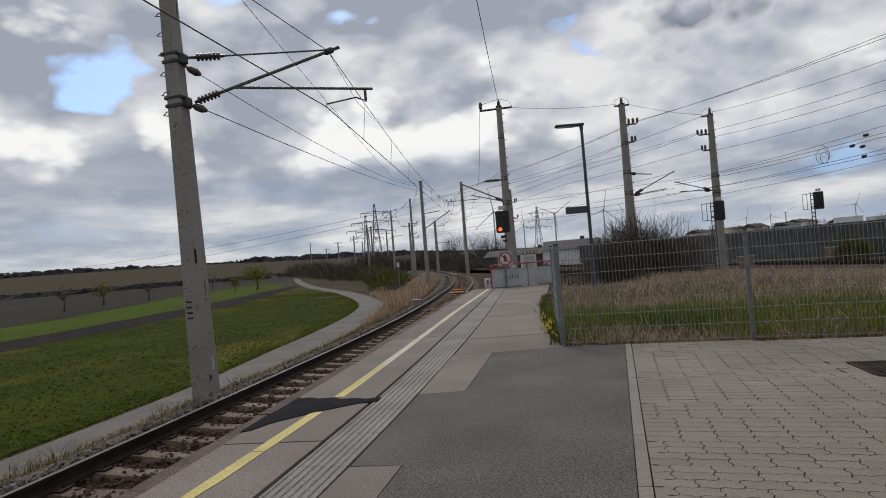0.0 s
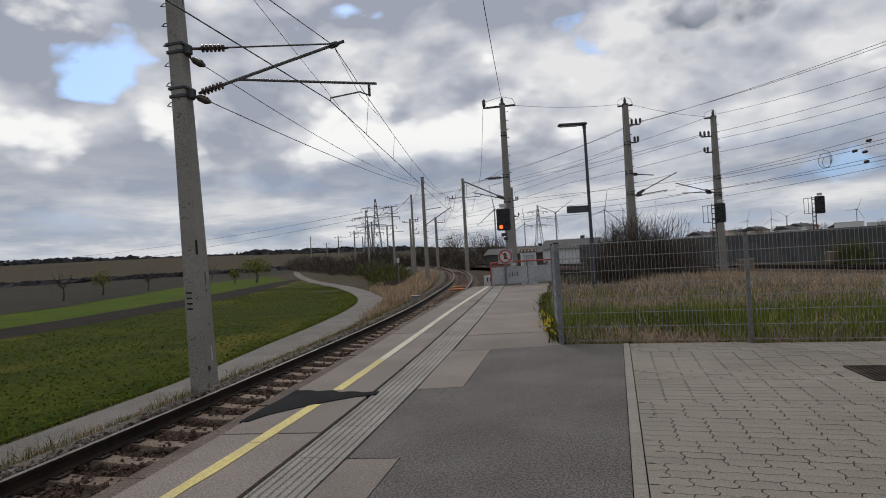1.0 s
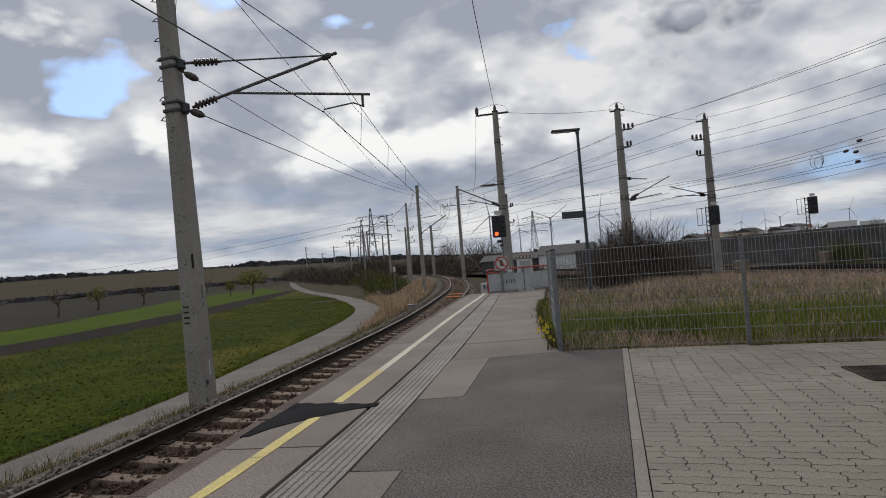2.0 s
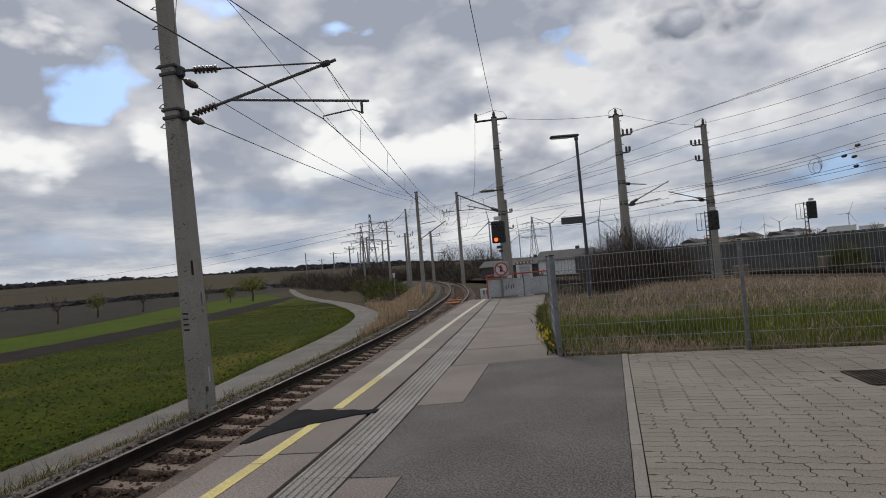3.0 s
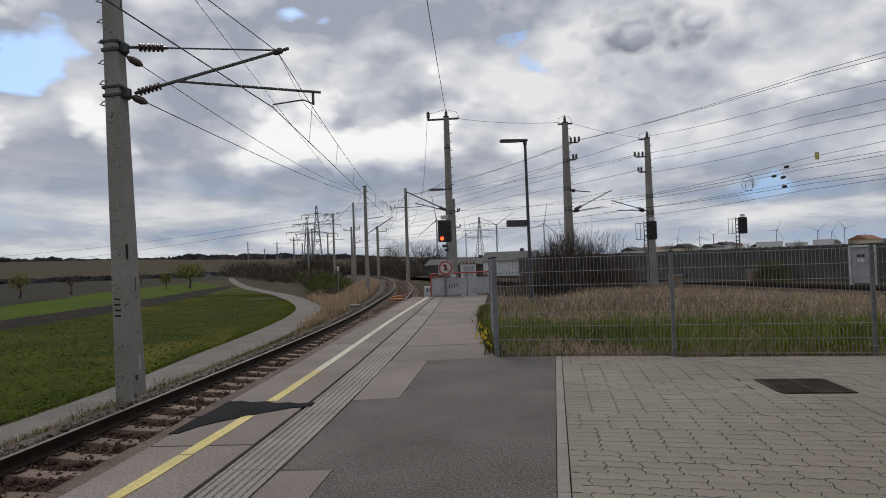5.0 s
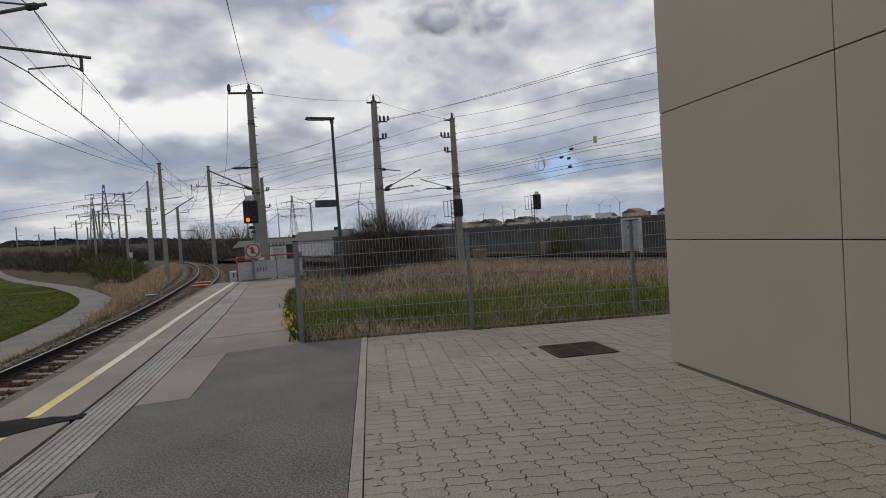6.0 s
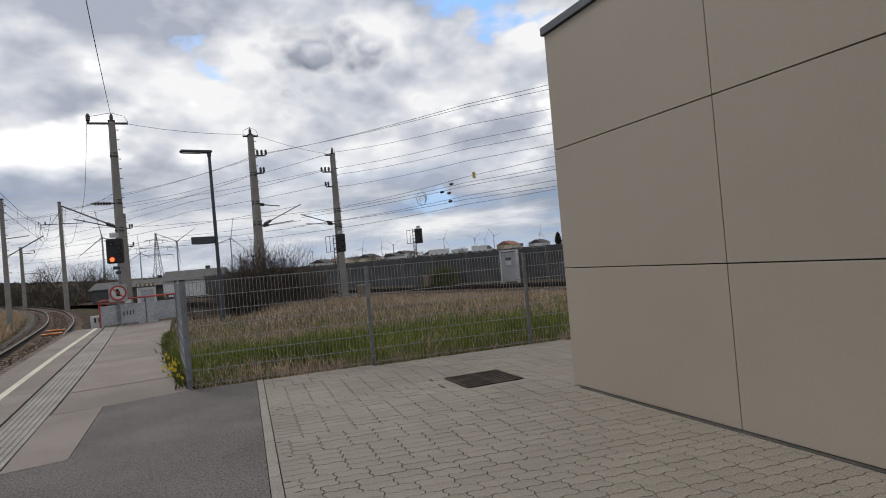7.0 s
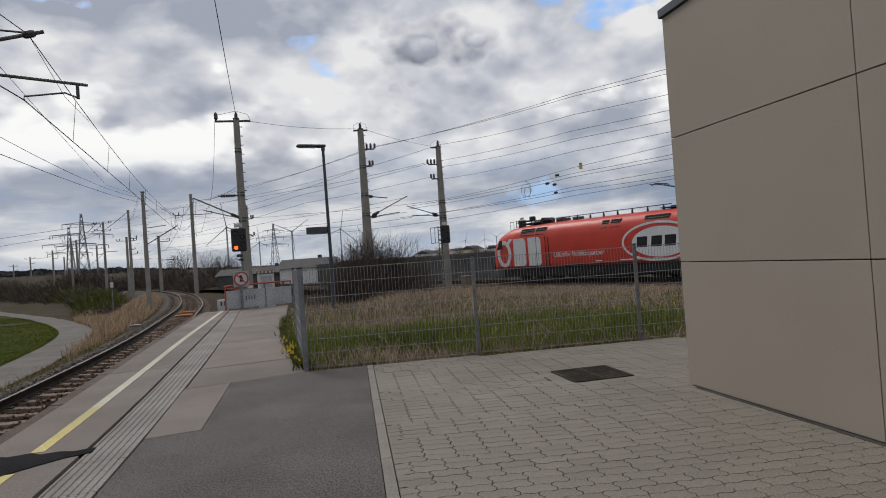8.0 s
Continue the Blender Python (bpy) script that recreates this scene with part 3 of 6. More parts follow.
def stones(name, count, place, size, material, label):
    """Loose angular stones, joined."""
    rng = np.random.default_rng(5)
    base = np.array([(1, 0, 0), (-1, 0, 0), (0, 1, 0), (0, -1, 0), (0, 0, 1), (0, 0, -1)], float)
    fidx = np.array([(0, 2, 4), (2, 1, 4), (1, 3, 4), (3, 0, 4), (2, 0, 5), (1, 2, 5), (3, 1, 5), (0, 3, 5)])
    vs, fs = [], []
    for i in range(count):
        p = place(rng)
        q = rng.normal(size=(3, 3))
        q, _ = np.linalg.qr(q)
        s = size * rng.uniform(0.6, 1.3) * rng.uniform(0.7, 1.3, 3)
        vs.append((base * rng.uniform(0.75, 1.2, (6, 1)) * s) @ q + p)
        fs.append(fidx + 6 * i)
    sh = Shape()
    sh.v, sh.f = np.concatenate(vs).tolist(), np.concatenate(fs).tolist()
    sh.mi = [0] * len(sh.f)
    return solo(name, sh, material, label, kind="stuff")


def bed_place(rng):
    y = 2.5 + 75 * rng.random() ** 1.7
    o = rng.uniform(-1.5, 1.3)
    return np.array([track_x(y) + o, y, RAIL - 0.225 + rng.uniform(-0.03, 0.03)])


def shoulder_place(rng):
    y = 2 + 75 * rng.random() ** 1.5
    o = rng.uniform(-2.55, -1.0)
    z = np.interp(o, [-2.75, -2.3, -1.75, -1.35, -0.8], [-0.72, -0.52, -0.27, -0.235, -0.25])
    return np.array([track_x(y) + o, y, RAIL + z + rng.uniform(0, 0.03)])


stones("ballast_stones", 17000, bed_place, 0.036, M["stone"], "brown broken ballast stones between the sleepers")
stones("shoulder_stones", 7000, shoulder_place, 0.036, M["stone_grey"], "grey ballast stones on the track shoulder")


# ---- platform ----
def build_platform():
    pf = thing("platform", "low concrete station platform with asphalt centre", "platform", kind="structure")
    ys = ylist(-8, 26.0, 0.5)
    poly = [(edge_x(y) + 0.02, y) for y in ys] + [(right_x(y), y) for y in reversed(ylist(9.0, 26.4, 0.6))] + [(9.5, 8.2), (9.5, -8)]
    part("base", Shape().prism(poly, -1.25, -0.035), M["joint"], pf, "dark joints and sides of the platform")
    # coping stones along the edge
    y = -6.0
    while y < 25.6:
        y2 = min(y + 1.0, 25.8)
        p = [(edge_x(k), k) for k in ylist(y + 0.006, y2 - 0.006, 0.25)]
        q = [(edge_x(k) + 0.17, k) for k in ylist(y + 0.006, y2 - 0.006, 0.25)]
        d = random.uniform(-0.02, -0.008)
        part("coping_stone", Shape().prism(p[::-1] + q, -0.2, -0.012 + d), M["coping"], pf)
        y = y2
    # concrete slabs between the coping and the tactile strip
    cuts = [-6, -3.6, -1.2, 1.1, 2.7, 4.95, 6.35, 8.6, 11.2, 13.6, 16.0, 18.4, 20.8, 23.2, 25.8]
    for a, b in zip(cuts, cuts[1:]):
        ks = ylist(a + 0.011, b - 0.011, 0.3)
        sk = 0.05
        p = [(edge_x(k) + 0.195, k) for k in ks]
        q = [(tact_l(k) - 0.046, k + sk) for k in ks]
        part("concrete_slab", Shape().prism(p[::-1] + q, -0.16, random.uniform(-0.004, 0.0)), M["slab"], pf)
    # right of the tactile strip: far slabs, and the two strips left in the asphalt
    cuts = [9.13, 10.75, 14.2, 17.6, 21.0, 23.6, 26.0]
    for a, b in zip(cuts, cuts[1:]):
        ks = ylist(a + 0.012, b - 0.012, 0.4)
        p = [(tact_r(k) + 0.032, k - 0.1) for k in ks]
        q = [(right_x(k), k + 0.12) for k in ks]
        part("concrete_slab", Shape().prism(p[::-1] + q, -0.16, random.uniform(-0.004, 0.0)), M["slab"], pf)
    part("concrete_slab", Shape().prism([(-0.88, 6.56), (-0.395, 6.645), (-0.41, 9.09), (-0.975, 9.0)], -0.16, -0.001), M["slab"], pf)
    part("concrete_slab", Shape().prism([(-0.84, 2.0), (-0.47, 2.0), (-0.46, 4.40), (-0.835, 4.38)], -0.16, -0.001), M["slab"], pf)
    # asphalt centre
    kx = lambda y: 1.055 + 0.0725 * (y - 3.84)
    outer = [(tact_r(k) + 0.026, k) for k in ylist(-8, 1.99, 0.6)] + [(-0.462, 1.99), (-0.452, 4.408), (tact_r(4.408) + 0.026, 4.408), (tact_r(6.55) + 0.026, 6.548), (-0.387, 6.636), (-0.402, 9.1), (0.60, 9.36), (kx(9.3), 9.3), (kx(-8), -8)]
    part("asphalt", Shape().prism(outer, -0.12, -0.002), M["asphalt"], pf, "worn grey asphalt")
    # tactile strip of ribbed slabs
    y = -6.0
    while y < 25.6:
        y2 = min(y + 0.8, 25.8)
        sh = Shape()
        ks = ylist(y + 0.003, y2 - 0.003, 0.4)
        w = [(tact_l(k), tact_r(k)) for k in ks]
        rows = []
        for k, (l, r) in zip(ks, w):
            row = [(l, -0.08), (l, 0.0)]
            for i in range(6):
                for f, z in ((0.10, 0.0), (0.18, -0.006), (0.26, -0.006), (0.34, 0.0)):
                    row.append((l + (r - l) * (i + 0.15 + f * 1.6) / 6.3, z + (0.0 if f not in (0.18, 0.26) else -0.004)))
            row += [(r, 0.0), (r, -0.08)]
            rows.append([(x, k, z) for x, z in row])
        c = len(rows[0])
        sh.add([p for r_ in rows for p in r_], [(j * c + i, j * c + i + 1, (j + 1) * c + i + 1, (j + 1) * c + i) for j in range(len(rows) - 1) for i in range(c - 1)])
        part("tactile_slab", sh, M["tactile"], pf)
        y = y2
    # yellow safety line, broken by the asphalt repair
    for a, b in ((-6, 4.72), (4.735, 5.93), (6.55, 8.4), (8.41, 11.0), (11.01, 25.6)):
        ks = ylist(a, b, 0.3)
        part("safety_line", Shape().prism([(yellow_x(k), k) for k in ks][::-1] + [(yellow_x(k) + 0.115 - 0.02 * (k < 4), k) for k in ks], -0.03, 0.0045), M["yellow"] if a < 8 else M["line_white"], pf, "faded yellow painted line" if a < 8 else "worn cream painted line")
    patch = [(-2.205, 5.30), (-2.13, 5.32), (-2.05, 5.55), (-1.93, 5.72), (-1.72, 5.97), (-1.58, 6.10), (-1.43, 6.23), (-1.30, 6.27), (-1.245, 6.33), (-1.262, 6.46), (-1.42, 6.41), (-1.55, 6.47), (-1.70, 6.44), (-1.80, 6.53), (-1.98, 6.49), (-2.10, 6.56), (-2.18, 6.53), (-2.245, 6.57), (-2.225, 6.1), (-2.235, 5.75)]
    part("repair_patch", Shape().prism(patch, -0.03, 0.0075), M["patch"], pf, "black asphalt repair patch")
    # kerb
    y = -6.0
    while y < 9.2:
        y2 = min(y + 1.0, 9.3)
        part("kerb_stone", Shape().prism([(kx(y) + 0.006, y + 0.004), (kx(y) + 0.086, y + 0.004), (kx(y2) + 0.086, y2 - 0.004), (kx(y2) + 0.006, y2 - 0.004)], -0.2, 0.004), M["kerb"], pf)
        y = y2
    part("sand_bed", Shape().prism([(kx(-6) + 0.09, -6), (4.4, -6), (4.4, 6.1), (7.6, 6.1), (7.6, fence_y(7.6) - 0.1), (kx(9.3) + 0.09, 9.2)], -0.1, -0.022), M["sand"], pf, "dark sand in the paving joints")
    return pf, kx


platform, kerb_x = build_platform()


# ---- building ----
def build_building():
    b = thing("station_building", "beige panelled station building with dark joints", "building", kind="structure")
    X, Y1, H = 4.45, 5.97, 3.80
    part("core", Shape().box(((X + 0.06 + 10) / 2, (Y1 - 0.06 - 10) / 2, H / 2), (10 - X - 0.06, Y1 - 0.06 + 10, H - 0.02)), M["black"], b, "dark backing behind the panels")
    zs = [(0.012, 1.2585), (1.2685, 2.535), (2.545, 3.79)]
    y = Y1
    while y > -9:
        y2 = y - 2.172
        for z0, z1 in zs:
            part("panel", Shape().box((X + 0.02, (y + y2) / 2, (z0 + z1) / 2), (0.04, 2.172 - 0.009 * (1 if y < Y1 else 0.5), z1 - z0), ch=0.002), M["wall"], b)
        y = y2 
    x = X + 0.042
    while x < 9:
        for z0, z1 in zs:
            part("panel", Shape().box((x + 1.08, Y1 - 0.02, (z0 + z1) / 2), (2.155, 0.04, z1 - z0), ch=0.002), M["wall"], b)
        x += 2.165
    part("flashing", Shape().box(((X - 0.03 + 10) / 2, (Y1 + 0.03 - 10) / 2, H + 0.04), (10 - X + 0.03, Y1 + 0.03 + 10, 0.09), ch=0.006), M["flash"], b, "dark metal roof edging")
    # unseen block, added to keep sky light off the near wall and paving
    part("wing", Shape().box((3.2, -6.2, H / 2 - 0.02), (2.5, 8.0, H - 0.05), ch=0.01), M["wall"], b, "unseen beige block added to shade the paved yard")
    # flat dark strip laid where the gap under the panels runs
    part("plinth_strip", Shape().box((X + 0.02, (Y1 - 10.2) / 2, 0.0), (0.12, Y1 + 9.9, 0.012)).box((X + 0.05, (Y1 - 10) / 2, 0.02), (0.04, Y1 + 9.9, 0.09)), M["plinth"], b, "dark strip in place of the gap under the panels")


build_building()

drain = thing("drain_cover", "rusty cast iron drain grating in a frame set in the paving", "drain cover", pose(3.86, 7.02, 0, 0, 0, -1))
part("frame", Shape().box((0, 0.335, -0.01), (0.72, 0.04, 0.04), ch=0.004).box((0, -0.335, -0.01), (0.72, 0.04, 0.04), ch=0.004).box((0.34, 0, -0.01), (0.04, 0.63, 0.04), ch=0.004).box((-0.34, 0, -0.01), (0.04, 0.63, 0.04), ch=0.004), M["iron"], drain)
part("pan", Shape().box((0, 0, -0.03), (0.64, 0.63, 0.02)), M["iron"], drain)
for i in range(12):
    part("grate_bar", Shape().box((-0.29 + 0.053 * i, 0, -0.006), (0.026, 0.62, 0.03), ch=0.004), M["iron"], drain)
    part("cross_bar", Shape().box((0, -0.29 + 0.053 * i, -0.009), (0.63, 0.022, 0.026), ch=0.004), M["iron"], drain)
part("middle_rib", Shape().box((0, 0, -0.002), (0.03, 0.63, 0.03), ch=0.004), M["iron"], drain)


# ---- fence ----
def fence_panel(length, parent):
    """Twin-wire mesh panel from the origin along +x."""
    n = int(length / 0.05)
    up = Shape().tube([(0, 0, 0.03), (0, 0, 1.45)], 0.0027, 4, cap=False).mesh("upright_wire", M["fence_wire"])
    for i in range(n + 1):
        ob = new("upright_wire", up)
        ob.parent, ob.matrix_basis = parent, pose(0.03 + i * (length - 0.06) / n, 0, 0)
    cr = Shape().tube([(0.02, 0, 0), (length - 0.02, 0, 0)], 0.0038, 4).mesh("cross_wire", M["fence_wire"])
    for z in [0.04 + 0.2 * i for i in range(8)]:
        for s in (-0.007, 0.007):
            ob = new("cross_wire", cr)
            ob.parent, ob.matrix_basis = parent, pose(0, s, z)


def fence_post(parent, x, y, w=0.06):
    part("post", Shape().box((x, y, 0.66), (w, w * 0.75, 1.62), ch=0.006), M["galv"], parent, "galvanised fence post")
    part("cap", Shape().box((x, y, 1.48), (w + 0.008, w * 0.75 + 0.008, 0.018), ch=0.004), M["black"], parent, "black plastic post cap")
    for z in (0.12, 0.72, 1.36):
        part("clamp", Shape().box((x, y - w * 0.4 - 0.012, z), (0.05, 0.03, 0.045), ch=0.005), M["galv"], parent)


def build_fence():
    a = math.degrees(math.atan2(-0.112, 1))
    f = thing("mesh_fence", "galvanised twin-wire mesh fence at the grass edge", "fence", pose(0.6, 9.42, 0, 0, 0, a))
    for i in range(3):
        m = new("mesh_panel")
        m.parent, m.matrix_basis = f, pose(2.52 * i, 0, 0)
        fence_panel(2.52, m)
        fence_post(f, 2.52 * i, 0.0, 0.066 if i == 0 else 0.046)
    fence_post(f, 7.56, 0, 0.052)
    g = thing("mesh_fence", "short return of galvanised mesh fence along the platform", "fence", pose(0.58, 9.48, 0, 0, 0, 93))
    m = new("mesh_panel")
    m.parent = g
    fence_panel(2.5, m)
    fence_post(g, 2.5, 0)
    fence_post(g, 0.07, 0.0, 0.06)


build_fence()


# ---- locomotive ----
def build_loco():
    lo = thing("locomotive", "red electric locomotive with white markings running on the main line", "locomotive")
    secs = [(0.0, 1.0, 0.95, 2.05), (-0.06, 1.16, 0.93, 2.4), (-0.2, 1.30, 0.92, 2.78), (-0.45, 1.395, 0.92, 3.10), (-0.8, 1.45, 0.92, 3.38), (-1.25, 1.48, 0.92, 3.60), (-1.9, 1.495, 0.92, 3.78), (-2.9, 1.5, 0.92, 3.88), (-6.0, 1.5, 0.95, 3.92)]
    secs = secs + [(-19.28 - y, w, b, t) for y, w, b, t in reversed(secs)]
    sh, vs = Shape(), []
    for y, w, b, t in secs:
        k = t - b
        prof = [(w * 0.96, b), (w, b + 0.08 * k), (w, b + 0.66 * k), (w * 0.965, b + 0.78 * k), (w * 0.83, b + 0.91 * k), (w * 0.6, b + 0.975 * k), (w * 0.25, t)]
        prof = prof + [(-x, z) for x, z in reversed(prof)]
        vs += [(x, y, z) for x, z in prof]
    c = 14
    sh.add(vs, [(j * c + i, (j + 1) * c + i, (j + 1) * c + (i + 1) % c, j * c + (i + 1) % c) for j in range(len(secs) - 1) for i in range(c)] + [tuple(range(c)), tuple((len(secs) - 1) * c + i for i in range(c - 1, -1, -1))])
    part("body", sh, M["loco"], lo, "red painted body shell", smooth=True)
    S = -1.0  # the side turned to the station
    px = lambda k=0.012: S * (1.5 + k)

    def plate(name, poly, material, k=0.012, label="", lean=0.0):
        """A thin plate on the side, poly in (back from the nose, height)."""
        sp = Shape()
        n = len(poly)
        vs = [(px(-0.02) - S * lean * max(0, z - 2.9), -a, z) for a, z in poly] + [(px(k) - S * lean * max(0, z - 2.9), -a, z) for a, z in poly]
        sp.add(vs, [tuple(range(n)), tuple(range(2 * n - 1, n - 1, -1))] + [(i, (i + 1) % n, n + (i + 1) % n, n + i) for i in range(n)])
        return part(name, sp, material, lo, label)

    def ring(cx, cz, rx, rz, t, a0=0, a1=360, n=28):
        o = [(cx + rx * math.cos(radians(a0 + (a1 - a0) * i / n)), cz + rz * math.sin(radians(a0 + (a1 - a0) * i / n))) for i in range(n + 1)]
        q = [(cx + (rx - t) * math.cos(radians(a0 + (a1 - a0) * i / n)), cz + (rz - t) * math.sin(radians(a0 + (a1 - a0) * i / n))) for i in range(n + 1)]
        return o + q[::-1]

    plate("white_ring_mark", ring(1.42, 1.98, 0.72, 0.95, 0.27), M["loco_white"], 0.014, "large white ring marking")
    plate("white_stroke_mark", [(1.62, 2.62), (1.95, 2.62), (2.32, 3.02), (1.98, 3.02)], M["loco_white"], 0.016, "white slanted stroke", lean=0.25)
    for a in (2.42, 3.86):
        plate("white_block_mark", [(a, 1.08), (a + 1.0, 1.08), (a + 1.2, 1.26), (a + 1.2, 2.82), (a + 1.0, 3.0), (a, 3.0)], M["loco_white"], 0.014, "large white block marking")
    plate("cab_window", [(0.66, 2.30), (1.22, 2.36), (1.3, 2.95), (0.98, 2.95)], M["glass"], 0.018, "dark cab side window")
    plate("door_gap", [(5.45, 0.98), (5.51, 0.98), (5.51, 3.0), (5.45, 3.0)], M["loco_dark"], 0.01)
    plate("door_gap", [(4.62, 0.98), (4.66, 0.98), (4.66, 3.0), (4.62, 3.0)], M["loco_dark"], 0.017)
    plate("door_rail", [(5.72, 1.05), (5.77, 1.05), (5.77, 2.9), (5.72, 2.9)], M["loco_dark"], 0.03)
    plate("sill_line", [(0.6, 0.99), (18.6, 0.99), (18.6, 1.05), (0.6, 1.05)], M["loco_dark"], 0.012, "dark line along the body sill")
    for a, w in ((3.1, 1.3), (4.55, 0.95), (10.1, 0.5), (10.75, 0.75), (13.1, 1.6)):
        plate("roof_vent", [(a, 3.14), (a + w, 3.14), (a + w + 0.08, 3.62), (a + 0.08, 3.62)], M["loco_dark"], 0.06, "dark slatted air intake", lean=0.36)
        for q in range(3):
            plate("vent_slat", [(a + 0.05, 3.22 + 0.12 * q), (a + w, 3.22 + 0.12 * q), (a + w + 0.02, 3.25 + 0.12 * q), (a + 0.07, 3.25 + 0.12 * q)], M["kiosk"], 0.075, lean=0.36)
    plate("oval_mark", ring(14.0, 2.15, 2.4, 1.12, 0.13, n=40), M["loco_white"], 0.012, "white oval outline")
    plate("oval_mark", [(14.15 + 1.85 * math.cos(i * math.pi / 16), 2.12 + 0.85 * math.sin(i * math.pi / 16)) for i in range(32)], M["loco_white"], 0.012, "white oval field")
    for a in (12.6, 13.55, 14.4):
        plate("dark_mark", [(a, 1.85), (a + 0.68, 1.85), (a + 0.75, 2.45), (a + 0.07, 2.45)], M["loco_dark"], 0.016, "dark block mark")
    for i, (a, w) in enumerate(((9.6, 0.5), (11.4, 1.0), (12.6, 0.8), (13.6, 0.9))):
        plate("small_lettering_bar", [(a, 1.17), (a + w, 1.17), (a + w, 1.23), (a, 1.23)], M["loco_white"], 0.012)
    cu = bpy.data.curves.new("slogan", "FONT")
    cu.body, cu.size, cu.extrude, cu.shear = "Offizieller Mobilitätspartner", 0.46, 0.004, 0.2
    tx = new("slogan", cu)
    dg = bpy.context.evaluated_depsgraph_get()
    me = bpy.data.meshes.new_from_object(tx.evaluated_get(dg))
    bpy.data.objects.remove(tx)
    me.materials.clear()
    me.materials.append(M["loco_white"])
    wid = max(v.co.x for v in me.vertices)
    ob = new("slogan", me)
    ob.parent, ob["label"] = lo, "white slogan lettering"
    ob.matrix_basis = Matrix.Translation((px(0.014), -6.15, 1.58)) @ Matrix.Rotation(-math.pi / 2, 4, "Z") @ Matrix.Rotation(math.pi / 2, 4, "X") @ Matrix.Diagonal((4.15 / wid, 1, 1, 1))
    # underside
    part("apron", Shape().box((0, -0.35, 0.62), (2.5, 0.9, 0.7), ch=0.15), M["loco_grey"], lo, "dark grey front apron")
    for s in (-1, 1):
        part("buffer", Shape().lathe((s * 0.875, -0.25, 1.05), (0, 1, 0), [(0, 0.1), (0.5, 0.1), (0.52, 0.24), (0.58, 0.25), (0.6, 0.2)], 14), M["loco_dark"], lo)
    part("underframe", Shape().box((0, -9.64, 0.66), (2.7, 17.2, 0.62), ch=0.06), M["loco_dark"], lo)
    part("transformer_box", Shape().box((0, -9.64, 0.55), (2.6, 4.4, 0.75), ch=0.1), M["loco_dark"], lo)
    for yb in (-4.3, -14.98):
        bg = part("bogie", Shape().box((0, yb, 0.62), (2.5, 4.3, 0.42), ch=0.08).box((-1.2, yb, 0.42), (0.16, 3.0, 0.25), ch=0.04), M["loco_dark"], lo)
        for dy in (-1.5, 1.5):
            for s in (-1, 1):
                w = part("wheel", Shape().lathe((-0.07 * s, 0, 0), (s, 0, 0), [(0, 0.60), (0.03, 0.60), (0.04, 0.575), (0.14, 0.575), (0.14, 0.48), (0.10, 0.46), (0.10, 0.16), (0.16, 0.15)], 28), M["loco_dark"], bg)
                w.matrix_basis = pose(s * 0.78, yb + dy, 0.575)
                wheels.append((w, s * 0.78, yb + dy))
    # roof gear
    for i in range(11):
        y = -3.4 - 1.05 * i
        part("roof_insulator", Shape().lathe((-0.55, y, 3.86), (0, 0, 1), [(0, 0.05), (0.08, 0.075), (0.1, 0.05), (0.18, 0.075), (0.2, 0.05), (0.3, 0.04)], 8), M["insul"], lo)
    part("roof_bar", Shape().tube([(-0.55, -3.0, 4.17), (-0.55, -14.4, 4.17)], 0.03, 6), M["steel"], lo)
    part("roof_frame", Shape().box((0, -3.4, 4.0), (1.7, 1.9, 0.1), ch=0.02).box((-0.7, -3.4, 4.16), (0.06, 1.9, 0.06)).box((0.7, -3.4, 4.16), (0.06, 1.9, 0.06)).tube([(-0.75, -2.3, 4.24), (0.75, -2.3, 4.24)], 0.04, 6), M["loco_dark"], lo, "black roof frame for the lowered collector")
    part("roof_horn", Shape().box((-0.1, -3.1, 4.35), (0.4, 0.3, 0.35), ch=0.04), M["loco_dark"], lo)
    part("roof_reel", Shape().lathe((-0.6, -4.5, 4.12), (1, 0, 0), [(0, 0.1), (0.05, 0.2), (1.1, 0.2), (1.15, 0.1)], 12), M["loco_dark"], lo)
    part("roof_unit", Shape().box((0, -5.9, 4.02), (1.0, 0.5, 0.3), ch=0.05).box((0, -7.2, 4.0), (0.8, 0.4, 0.25), ch=0.05), M["steel"], lo)

    def pantograph(y0, raised, sgn):
        pg = part("pantograph", Shape().box((0, y0, 3.98), (1.5, 1.0, 0.06), ch=0.01).box((0.5, y0 - 0.5, 4.02), (0.12, 0.9, 0.1)).box((-0.5, y0 - 0.5, 4.02), (0.12, 0.9, 0.1)), M["steel"], lo)
        k = (y0 + sgn * 1.35, 4.75) if raised else (y0 + sgn * 1.7, 4.15)
        hd = (y0 - sgn * 0.8, 5.42) if raised else (y0 - sgn * 0.7, 4.28)
        part("lower_arm", Shape().tube([(0, y0, 4.02), (0, k[0], k[1])], 0.05, 6), M["steel"], pg)
        part("upper_arm", Shape().tube([(-0.25, hd[0], hd[1] - 0.05), (0, k[0], k[1]), (0.25, hd[0], hd[1] - 0.05)], 0.028, 6), M["steel"], pg)
        part("collector_head", Shape().tube([(-0.95, hd[0], hd[1] - 0.14), (-0.6, hd[0], hd[1]), (0.6, hd[0], hd[1]), (0.95, hd[0], hd[1] - 0.14)], 0.03, 6).tube([(-0.6, hd[0] + 0.35, hd[1]), (0.6, hd[0] + 0.35, hd[1])], 0.03, 6), M["steel"], pg)
    pantograph(-3.2, False, -1)
    pantograph(-14.3, True, -1)
    return lo


wheels = []
loco = build_loco()


